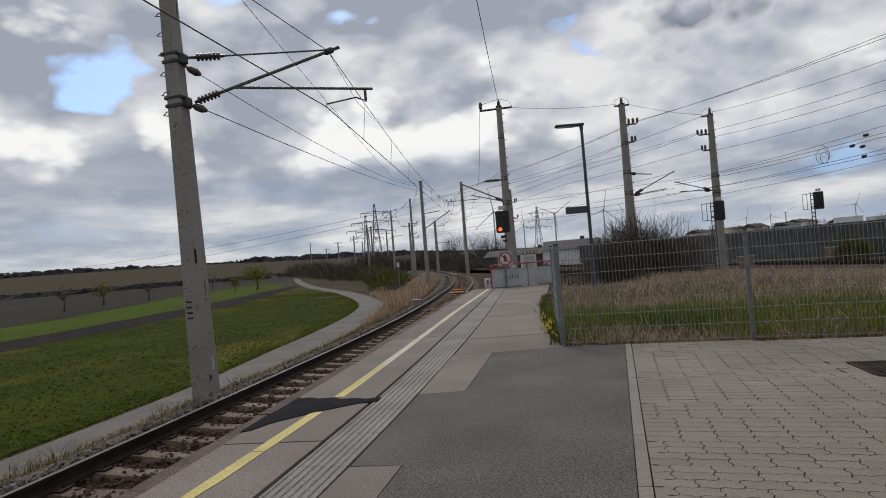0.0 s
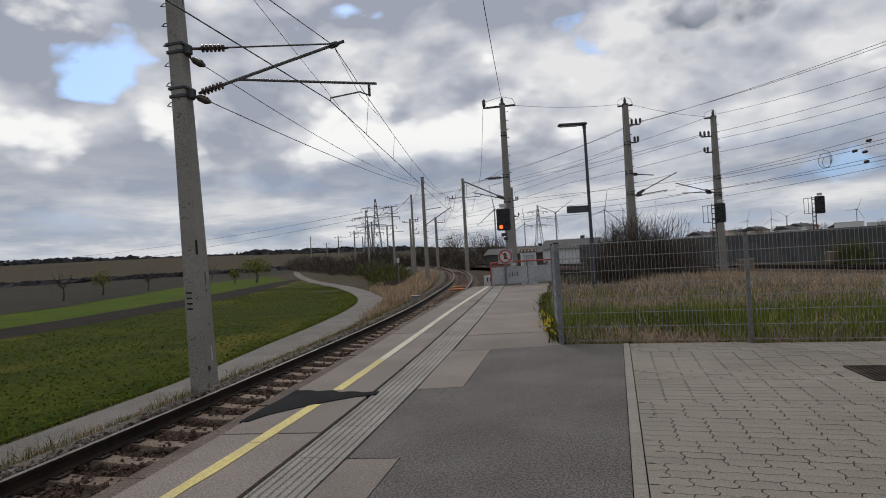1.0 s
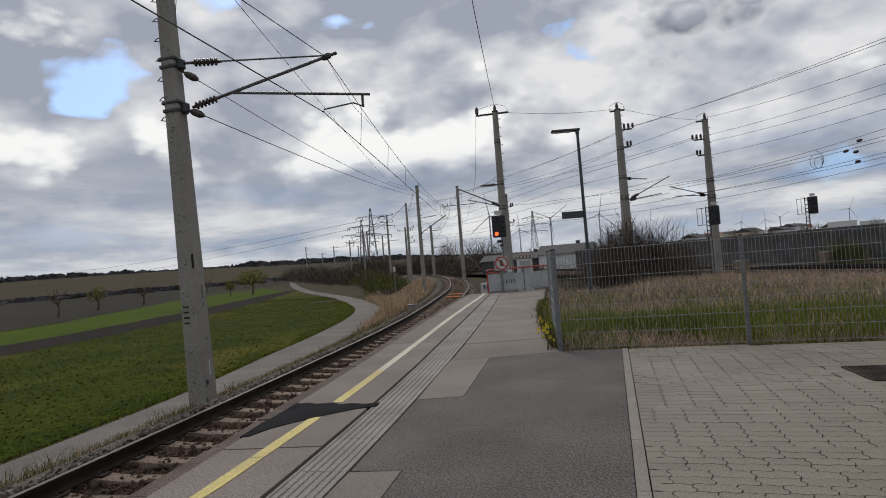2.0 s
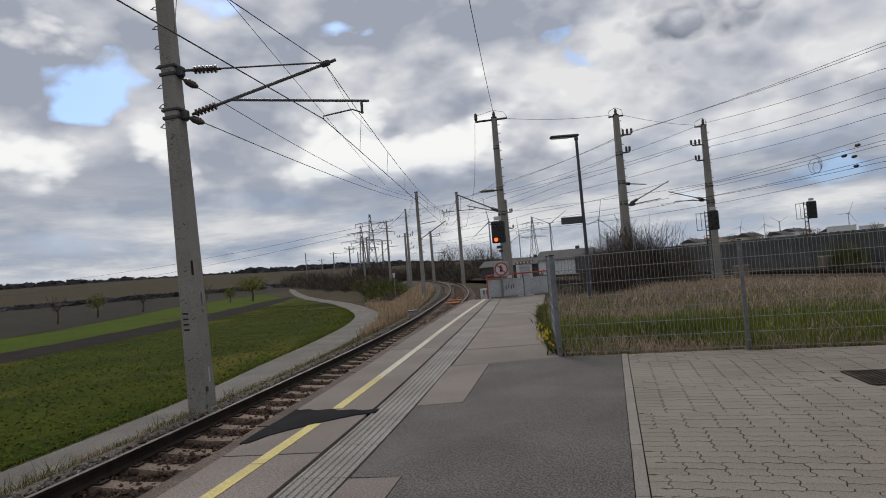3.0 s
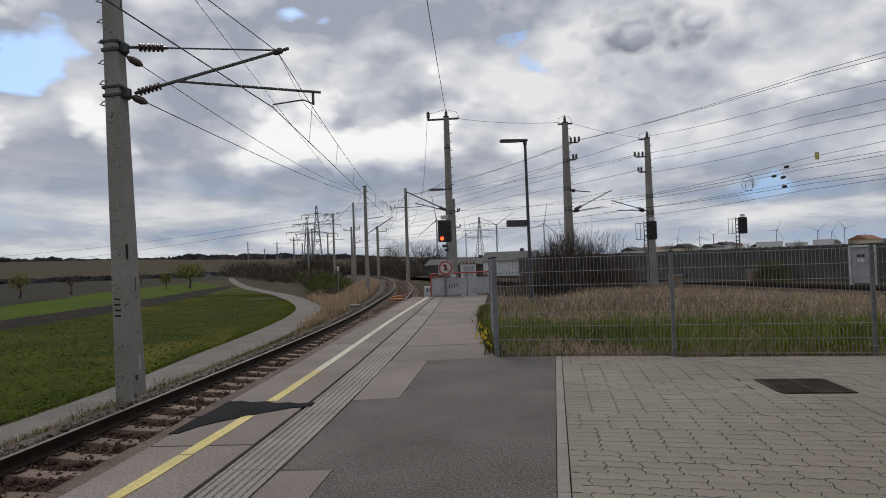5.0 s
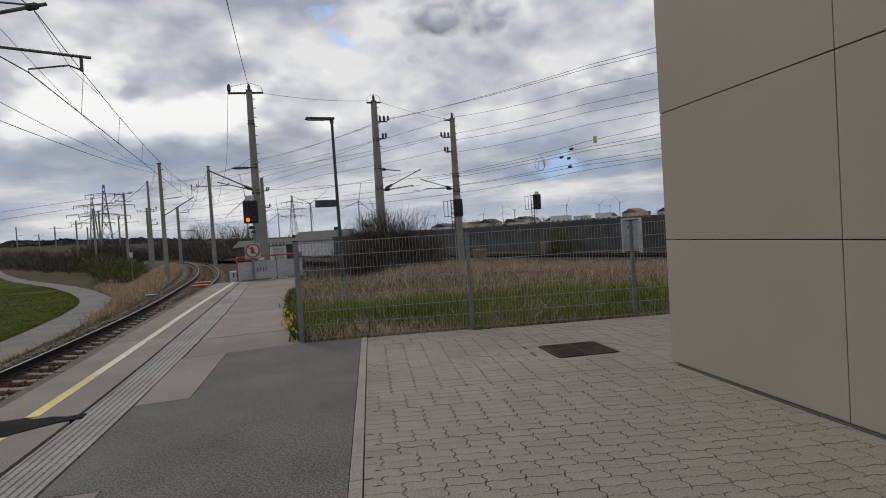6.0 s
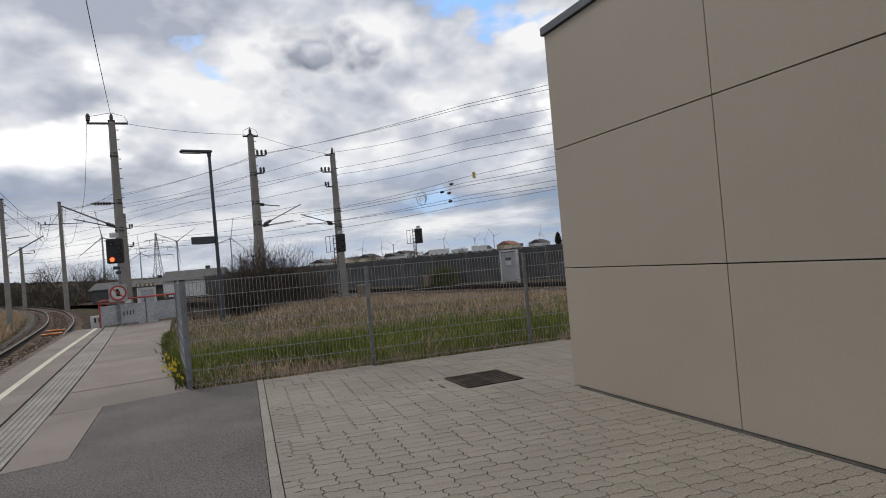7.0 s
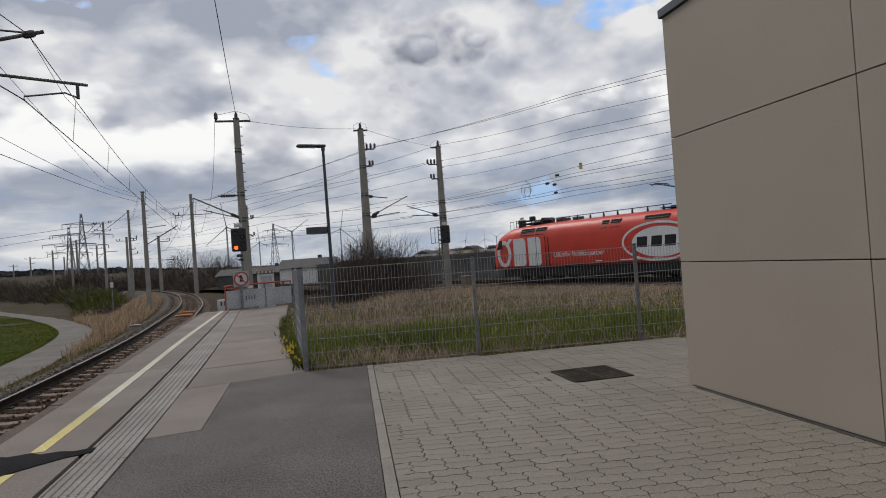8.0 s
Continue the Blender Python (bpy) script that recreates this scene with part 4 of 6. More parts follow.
# ---- overhead line masts ----
def mast_shaft(parent, h, w0, w1, rz=0.0):
    sh = Shape()
    vs = []
    for z, w in ((0, w0), (h, w1)):
        c = w * 0.09
        hw = w / 2
        vs += [(x, y, z) for x, y in ((-hw + c, -hw), (hw - c, -hw), (hw, -hw + c), (hw, hw - c), (hw - c, hw), (-hw + c, hw), (-hw, hw - c), (-hw, -hw + c))]
    sh.add(vs, [tuple(range(7, -1, -1)), tuple(range(8, 16))] + [(i, (i + 1) % 8, 8 + (i + 1) % 8, 8 + i) for i in range(8)])
    ob = part("shaft", sh, M["mast"], parent, "tapered grey concrete shaft")
    ob.matrix_basis = pose(0, 0, 0, 0, 0, rz)
    return ob


def insulator(sh, a, b, r=0.07, n=6):
    a, b = Vector(a), Vector(b)
    d = b - a
    prof = [(0, r * 0.3)]
    for i in range(n):
        u = d.length * (0.12 + 0.76 * i / n)
        prof += [(u, r * 0.45), (u + d.length * 0.03, r), (u + d.length * 0.09, r * 0.9), (u + d.length * 0.1, r * 0.45)]
    prof.append((d.length, r * 0.3))
    return sh.lathe(a, d, prof, 10)


def rungs(parent, h0, h1, w0, w1, h, side=-1, step=0.45):
    z, i = h0, 0
    while z < h1:
        w = w0 + (w1 - w0) * z / h
        x = side * w / 2
        part("climbing_rung", Shape().tube([(x, -0.09, z), (x + side * 0.13, -0.09, z + 0.01), (x + side * 0.15, 0.0, z + 0.02), (x + side * 0.13, 0.09, z + 0.01), (x, 0.09, z)], 0.011, 5), M["steel"], parent)
        z += step


def band(parent, z, w):
    part("clamp_band", Shape().box((0, 0, z), (w + 0.06, w + 0.06, 0.09), ch=0.01).box((0, 0, z + 0.16), (w + 0.05, w + 0.05, 0.05), ch=0.01), M["steel"], parent, "dark steel clamp band")


def world_part(name, sh, material, parent, label=""):
    """A part given in world places, under a thing that stands elsewhere."""
    ob = part(name, sh, material, parent, label)
    ob.matrix_parent_inverse = parent.matrix_basis.inverted()
    return ob


def near_mast():
    x, y, zb, h = -6.74, 11.64, -1.25, 9.6
    t = thing("overhead_line_mast", "tapered concrete overhead line mast with steel cantilever arms", "mast", pose(x, y, zb, 0, -1.6, 0))
    mast_shaft(t, h, 0.425, 0.262)
    w = lambda z: 0.425 - 0.163 * (z - zb) / h
    for z in (5.02, 5.94):
        b = part("clamp_band", Shape().box((0, 0, z - zb - 0.03), (w(z) + 0.05, w(z) + 0.05, 0.07), ch=0.01).box((0, 0, z - zb + 0.14), (w(z) + 0.09, w(z) + 0.03, 0.06), ch=0.01).box((w(z) / 2 + 0.06, 0, z - zb + 0.02), (0.16, 0.14, 0.2), ch=0.02), M["steel"], t, "dark steel clamp band")
        b.matrix_basis = pose(0, 0, 0)
    r = part("cable_box", Shape().box((0.2, -0.12, 0.62), (0.07, 0.06, 0.1), ch=0.01).tube([(0.2, -0.13, 0.6), (0.19, -0.16, 0.35), (0.26, -0.2, 0.12), (0.36, -0.26, 0.02)], 0.014, 6), M["steel"], t, "small dark cable box with hanging lead")
    for i in range(7):
        zz = 5.3 - zb + 0.42 * i - 0.5
        ww = w(zz + zb)
        a = Shape().tube([(-ww / 2, -0.07, zz), (-ww / 2 - 0.17, -0.05, zz + 0.05), (-ww / 2 - 0.19, 0.0, zz + 0.07), (-ww / 2 - 0.16, 0.05, zz + 0.14), (-ww / 2, 0.07, zz + 0.14)], 0.011, 5)
        part("climbing_rung", a, M["steel"], t).matrix_basis = pose(0, 0, 0)
    rng = random.Random(8)
    for i in range(46):
        fz = 0.45 + 7.4 * rng.random() ** 1.5
        ww = w(fz + zb)
        fx, fw, fh = rng.uniform(-0.36, 0.30) * ww, rng.uniform(0.02, 0.085), rng.uniform(0.008, 0.022)
        part("scar", Shape().box((0, 0, 0), (fw, 0.006, fh), ch=0.002), M["steel"], t).matrix_basis = pose(fx, -ww / 2 - 0.001, fz, 0, rng.uniform(-35, 35), 0)
    for i in range(4):
        part("paint_mark_bar", Shape().box((0, 0, 0), (0.13, 0.006, 0.035), ch=0.002), M["joint"], t, "faded stencilled marking").matrix_basis = pose(-0.06, -w(2.0 + zb) / 2 - 0.004, 1.85 + 0.11 * i, 0, 3, 0)
    part("edge_chip", Shape().box((w(3.2 + zb) / 2 - 0.02, -w(3.2 + zb) / 2 + 0.02, 3.1), (0.045, 0.045, 0.30), rz=45, ch=0.01), M["joint"], t, "dark chipped edge")
    for fz, fh in ((0.9, 0.3), (1.5, 0.05), (2.45, 0.28), (2.2, 0.06)):
        ww = 0.425 - 0.163 * fz / h
        part("scar", Shape().box((ww / 2 + 0.001, 0.02, fz), (0.006, 0.035, fh), ch=0.002), M["white"] if fz == 0.9 else M["steel"], t).matrix_basis = pose(0, 0, 0)
    lo, up, tip, reg = Vector((-6.58, 11.72, 5.06)), Vector((-6.66, 11.7, 6.0)), Vector((-3.74, 12.52, 6.02)), Vector((-3.05, 12.83, 5.16))
    wp = lambda n, sh, mt, lab="": world_part(n, sh, mt, t, lab)
    u = (tip - lo).normalized()
    wp("insulator", insulator(Shape(), lo, lo + u * 0.62, 0.085, 6), M["insul"], "ribbed brown insulator")
    wp("bracket_tube", Shape().tube([lo + u * 0.55, tip + u * 0.12], 0.036, 8), M["armsteel"])
    v = (tip - Vector((0.12, 0, 0)) - up).normalized()
    wp("insulator", insulator(Shape(), up + v * 0.1, up + v * 0.75, 0.085, 6), M["insul"], "ribbed brown insulator")
    wp("tie_bar", Shape().tube([up, up + v * 0.12], 0.03, 6).tube([up + v * 0.7, tip - Vector((0.12, 0, 0))], 0.018, 6), M["armsteel"])
    a = lo + u * 0.85
    wp("registration_tube", Shape().tube([a, reg], 0.03, 8), M["armsteel"])
    wp("drop_bracket", Shape().box(reg - Vector((0.16, 0.05, 0.14)), (0.05, 0.05, 0.26), ch=0.008), M["steel"])
    wp("steady_arm", Shape().tube([reg - Vector((0.18, 0.05, 0.24)), reg - Vector((0.35, 0.12, 0.17)), Vector((-3.98, 12.46, 4.86)), Vector((-3.98, 12.46, 4.80))], 0.017, 6), M["armsteel"])
    wp("clamp", Shape().lathe(tip - u * 0.22, u, [(0, 0.05), (0.04, 0.07), (0.16, 0.07), (0.2, 0.05)], 8), M["steel"])
    for p, q in (((-6.66, 11.66, 5.78), (-6.44, 11.75, 5.64)), ((-6.6, 11.68, 4.98), (-6.36, 11.76, 4.87))):
        d = (Vector(q) - Vector(p)).normalized()
        wp("strain_insulator", Shape().tube([Vector(p) - d * 0.12, q], 0.02, 5).lathe(p, d, [(0, 0.04), (0.06, 0.075), (0.2, 0.08), (0.3, 0.03)], 10), M["insul"], "dark strain insulator")


near_mast()


def far_mast(x, y, zb, zt, w0, w1, label, rz=20, brackets=(), side=1, rung=True, group="overhead line masts"):
    t = thing("overhead_line_mast", label, "mast", pose(x, y, zb), group)
    h = zt - zb
    mast_shaft(t, h, w0, w1, rz)
    part("cap", Shape().box((0, 0, h + 0.02), (w1 + 0.05, w1 + 0.05, 0.07), ch=0.01), M["steel"], t)
    if rung:
        rungs(t, h * 0.45, h - 0.3, w0, w1, h, side, 0.5)
    for z, length, n in brackets:
        b = part("cross_arm", Shape().box((length / 2 * 0.9, 0, z - zb), (abs(length), 0.09, 0.09), ch=0.01), M["steel"], t)
        for i in range(n):
            xx = length * (1 - 0.3 * i)
            part("pin_insulator", Shape().lathe((xx, 0, z - zb + 0.03), (0, 0, 1), [(0, 0.03), (0.08, 0.08), (0.18, 0.07), (0.26, 0.08), (0.34, 0.04)], 8), M["insul"], b)
    return t


def top_horns(t, h, w, reach=(0.45, 0.45)):
    part("crown_arm", Shape().box(((reach[1] - reach[0]) / 2, 0, h - 0.05), (reach[0] + reach[1], 0.1, 0.1), ch=0.01), M["steel"], t)
    part("top_insulator", Shape().lathe((0, 0, h), (0, 0, 1), [(0, 0.04), (0.1, 0.09), (0.3, 0.09), (0.45, 0.04)], 8), M["insul"], t)
    part("jumper_loop", Shape().tube([(-reach[0], 0, h), (-reach[0] * 0.9, 0, h + 0.3), (0, 0, h + 0.5), (reach[1] * 0.8, 0, h + 0.32), (reach[1], 0, h)], 0.012, 5), M["wire"], t)


m1 = far_mast(-2.52, 35.3, -0.95, 9.85, 0.46, 0.27, "tall concrete overhead line mast with a two-horned crown", 20)
top_horns(m1, 10.75, 0.27, (1.1, 0.75))
part("end_insulator", Shape().lathe((-1.05, 0, 10.75), (0, 0, 1), [(0, 0.04), (0.1, 0.1), (0.35, 0.1), (0.45, 0.04)], 8), M["insul"], m1)
band(m1, 5.2, 0.36), band(m1, 6.6, 0.34), band(m1, 9.0, 0.30)
world_part("long_bracket_tube", Shape().tube([(-2.45, 35.3, 4.35), (-5.24, 36.78, 5.8)], 0.04, 6).tube([(-2.45, 35.3, 4.35), (-4.6, 35.9, 5.0)], 0.03, 6), M["armsteel"], m1)
for p, q in (((-2.6, 35.35, 4.42), (-3.2, 35.7, 4.72)), ((-2.7, 35.2, 5.65), (-3.7, 35.1, 5.65))):
    world_part("insulator", insulator(Shape(), p, q, 0.1), M["insul"], m1, "ribbed brown insulator")
m2 = far_mast(4.68, 39.8, -0.6, 10.1, 0.55, 0.30, "tall concrete overhead line mast rising from a bush", 20, [(8.82, 0.85, 3), (7.72, 0.65, 2)])
top_horns(m2, 10.7, 0.3)
band(m2, 5.1, 0.42), band(m2, 6.4, 0.4), band(m2, 8.2, 0.35)
m3 = far_mast(10.5, 43.1, -0.6, 9.45, 0.50, 0.28, "tall concrete overhead line mast beside a signal", 20, [(8.2, -0.85, 3), (7.15, -0.65, 2)], side=1)
top_horns(m3, 10.05, 0.28, (0.55, 0.2))
band(m3, 4.9, 0.4), band(m3, 6.0, 0.38)
for t, base, tips in ((m2, (4.85, 39.9, 4.4), ((8.26, 44.67, 6.17), (7.4, 43.2, 4.9))), (m2, (4.85, 39.9, 5.78), ((6.3, 41.2, 5.75),)), (m3, (10.3, 43.1, 4.5), ((8.2, 44.67, 5.44), (8.6, 44.9, 4.75)))):
    for q in tips:
        p, q = Vector(base), Vector(q)
        world_part("bracket_tube", Shape().tube([p, q], 0.035, 6), M["armsteel"], t)
        world_part("insulator", insulator(Shape(), p.lerp(q, 0.08), p.lerp(q, 0.25), 0.1), M["insul"], t, "ribbed brown insulator")
mA = far_mast(-10.72, 49.0, -1.1, 7.85, 0.36, 0.22, "concrete overhead line mast inside the curve", 15)
world_part("bracket_tube", Shape().tube([(-10.6, 49, 4.0), (-8.5, 49.3, 5.3)], 0.04, 6).tube([(-10.6, 49, 5.2), (-9.3, 49.2, 5.35)], 0.03, 6), M["armsteel"], mA)
mB = far_mast(-22.9, 92.4, -1.3, 11.1, 0.42, 0.26, "slim dark overhead line mast by the curve", 10, [(7.2, 0.9, 1), (5.0, 0.9, 1)])
mC = far_mast(-35.8, 125.4, -1.3, 12.5, 0.5, 0.3, "distant mast with double cross arms", 10, [(12.3, -1.6, 3), (11.0, -1.5, 2), (12.4, 1.4, 2), (10.9, 1.2, 1), (7.0, 2.4, 0)])
mD = far_mast(-13.1, 83.2, -1.0, 11.75, 0.5, 0.32, "concrete overhead line mast outside the curve", 15, [(9.2, -2.2, 2), (9.2, 2.4, 1)])
m6 = far_mast(-4.5, 60.4, -0.9, 7.6, 0.45, 0.28, "concrete mast behind the signal", 15, [(6.4, 0.6, 2), (4.8, 0.6, 1)])
for x, y, z, k in ((-50.7, 152.9, 11.6, 1), (-52.8, 162.7, 11.8, 0), (-51.6, 173.2, 10.7, 1), (-68, 190.2, 11.1, 1), (-72, 209.8, 9.8, 0), (-88, 226.9, 11.3, 1), (-108.2, 263.6, 10.3, 1), (-123.6, 280.8, 14.3, 0), (-20, 96, 7.5, 0), (-30, 118, 9.0, 1)):
    far_mast(x, y, -1.6, z, 0.5, 0.35, "distant railway mast with cross arms", 10, [(z - 0.6, -1.6, 2), (z - 0.6, 1.6, 2), (z - 2.2, 1.3, 1)] if k else [(z - 0.8, 1.5, 1), (z - 3.5, 2.6, 0)], rung=False)


# ---- wires ----
def wire(pts, r=0.012, sag=0.0, label="thin dark overhead wire", n=10):
    """A wire hung through pts; each span sags by sag of its length."""
    out = []
    for a, b in zip(pts, pts[1:]):
        a, b = Vector(a), Vector(b)
        for i in range(n):
            u = i / n
            out.append(a.lerp(b, u) - Vector((0, 0, 4 * u * (1 - u) * sag * (b - a).length)))
    out.append(Vector(pts[-1]))
    return solo("overhead_wire", Shape().tube(out, r, 5), M["wire"], label, "wire", "overhead wires")


CW = [(-4.0, -38, 4.8), (-3.98, 12.46, 4.8), (-8.5, 49.2, 4.85), (-16.5, 84, 5.0), (-31, 128, 5.2)]
CAT = [(-4.0, -38, 6.1), (-3.86, 12.49, 5.98), (-8.55, 49.2, 6.1), (-16.5, 84, 6.3), (-31, 128, 6.6)]
wire(CW, 0.011, 0.0, "taut contact wire above the platform track")
wire(CAT, 0.009, 0.016, "sagging messenger wire above the platform track")
wire([CAT[1], Vector(CAT[1]).lerp(Vector(CAT[2]), 0.07) - Vector((0, 0, 0.42)), Vector(CAT[1]).lerp(Vector(CAT[2]), 0.14) - Vector((0, 0, 0.36))], 0.005)
for a, b, c, d in ((CW[0], CW[1], CAT[0], CAT[1]), (CW[1], CW[2], CAT[1], CAT[2])):
    for u in (0.1, 0.22, 0.34, 0.47, 0.6, 0.73, 0.86) if b is CW[2] else (0.8, 0.9):
        p, q = Vector(a).lerp(Vector(b), u), Vector(c).lerp(Vector(d), u)
        q.z -= 4 * u * (1 - u) * 0.016 * (Vector(d) - Vector(c)).length
        solo("dropper_wire", Shape().tube([p, q], 0.006, 4), M["wire"], "thin dropper between the messenger and contact wires", "wire", "overhead wires")
wire([(-6.48, 11.72, 5.66), (-11.0, 48.9, 7.5), (-22.9, 92.4, 10.5)], 0.009, 0.012)
wire([(-6.37, 11.74, 4.88), (-11.0, 48.9, 7.15), (-22.9, 92.4, 9.6)], 0.011, 0.006)
wire([(-3.6, -6, 8.5), (-5.18, 11.25, 6.9), (-10.76, 40.72, 7.3), (-10.8, 48.9, 7.6)], 0.007, 0.002)
wire([(-0.2, 2.0, 8.2), (-0.92, 14.16, 8.05), (-2.5, 35.2, 10.0)], 0.012, 0.006)
wire([(-1.8, 35.4, 9.75), (4.4, 39.7, 10.15)], 0.011, 0.02)
wire([(5.1, 39.9, 10.1), (10.0, 43.0, 9.5)], 0.011, 0.02)
wire([(-3.6, 35.0, 9.75), (-4.4, 38.5, 6.6), (-5.6, 44.0, 5.9), (-13.0, 83.2, 9.3)], 0.010, 0.05)
wire([(-5.24, 36.78, 5.8), (-8.6, 49.2, 5.9)], 0.012, 0.03)
wire([(-5.2, 36.7, 5.7), (-6.2, 42.0, 5.0), (-8.5, 49.2, 5.2)], 0.010, 0.06)
for a, b, c in (((-8.6, 49.2, 6.1), (-7.9, 46.5, 4.7), (-6.6, 41.5, 5.75)), ((-8.6, 49.2, 6.0), (-9.2, 52.0, 5.2), (-10.6, 57.5, 6.3)), ((-12.9, 83.0, 9.1), (-12.2, 80, 6.2), (-11.2, 74, 6.4)),
                ((-5.24, 36.78, 5.75), (-6.4, 42.5, 5.2), (-8.6, 49.2, 5.95)), ((-10.7, 49.0, 7.7), (-9.6, 51.5, 6.6), (-9.0, 53, 5.9)), ((-2.6, 35.2, 6.2), (-6.0, 42.5, 6.35), (-12.9, 83.2, 10.6))):
    wire([a, b, c], 0.011, 0.03, "slack jumper wire between the overhead lines", 8)
RIGHT = [((5.46, 39.96, 8.95), (14.29, 28.5, 9.21)), ((5.2, 39.9, 8.95), (14.28, 28.5, 9.06)), ((10.61, 43.06, 9.6), (14.73, 29.63, 8.4)), ((9.74, 42.9, 8.3), (15.72, 31.88, 8.03)),
         ((10.7, 43.1, 8.0), (15.69, 31.88, 7.56)), ((10.6, 43.1, 7.1), (16.16, 33.01, 7.06)), ((10.35, 43.07, 5.6), (16.61, 34.14, 6.28)), ((8.26, 44.6, 5.4), (16.9, 34.8, 6.02)),
         ((8.2, 44.67, 5.2), (16.56, 34.14, 5.73)), ((8.52, 44.75, 4.65), (17.03, 35.26, 5.24)), ((7.4, 43.2, 4.5), (17.2, 35.6, 5.05)), ((8.52, 44.75, 4.1), (17.51, 36.39, 4.8))]
for p, q in RIGHT:
    p, q = Vector(p), Vector(q)
    wire([p, q, q + (q - p).normalized() * 26 + Vector((0, 0, 0.6))], 0.012, 0.010)
for a, b, c in (((5.4, 39.96, 8.9), (-4.04, 60.46, 9.55), (-36.5, 125, 12.6)), ((5.1, 39.96, 8.9), (-4.3, 60.46, 9.35), (-35, 125, 12.6)), ((5.3, 39.95, 7.85), (-4.09, 60.46, 8.6), (-36.5, 125, 11.1)),
                ((9.74, 42.9, 8.35), (1.07, 49.29, 7.66), (-23, 92.4, 11.0)), ((9.9, 42.9, 8.3), (0.9, 49.29, 7.2), (-22.4, 92.4, 7.4)), ((9.91, 42.95, 7.3), (0.91, 49.29, 6.5), (-22.4, 92.4, 6.4)),
                ((10.3, 43.07, 5.6), (0.91, 49.29, 5.66), (-13, 83.2, 9.0)), ((8.26, 44.67, 6.1), (-1.5, 56, 5.8), (-16.5, 84, 6.4)), ((8.2, 44.67, 5.0), (-1.5, 56, 5.1), (-16.6, 84, 5.2)),
                ((8.52, 44.75, 4.6), (-1.0, 57, 4.8), (-20, 96, 5.4)), ((8.52, 44.75, 4.1), (-1.0, 57, 4.4), (-30, 118, 5.0)), ((10.6, 43.06, 9.6), (4.9, 44.8, 8.3), (-4.5, 60.4, 7.7))):
    wire([a, b, c], 0.012, 0.008)
for p, q in (((-22.9, 92.4, 11), (-51, 153, 11.3)), ((-35.8, 125.4, 12.4), (-68, 190, 11)), ((-37, 125.4, 12.2), (-88, 227, 11)), ((-35.8, 125.4, 7), (-72, 210, 6)), ((-37, 125, 12.2), (-420, 310, 24)), ((-37, 125, 11.0), (-420, 300, 16))):
    wire([p, q], 0.035, 0.02, "thin overhead wire in the distance")
for p, d in (((15.9, 35.2, 5.98), 0.3), ((15.4, 35.6, 5.55), 0.3), ((16.0, 35.9, 5.5), 0.3), ((16.3, 36.5, 5.05), 0.28)):
    solo("wire_insulator", Shape().lathe(p, (0.5, -0.85, 0.05), [(0, 0.02), (0.06, 0.08), (0.24, 0.08), (0.32, 0.02)], 8), M["insul"], "dark insulator in an overhead wire", "insulator", "wire insulators")
solo("wire_loop", Shape().tube([(14.55 + (0.42 - 0.006 * a) * math.sin(a * 0.31) + 0.004 * a, 36.9, 5.42 + (0.50 - 0.005 * a) * math.cos(a * 0.31) - 0.004 * a) for a in range(52)], 0.012, 5), M["wire"], "coiled spare jumper wire hanging from a wire", "wire")
solo("wire_tag", Shape().box((15.9, 31.6, 6.0), (0.2, 0.03, 0.36), ch=0.01), M["yellow"], "small yellow plate hung on a wire", "tag")


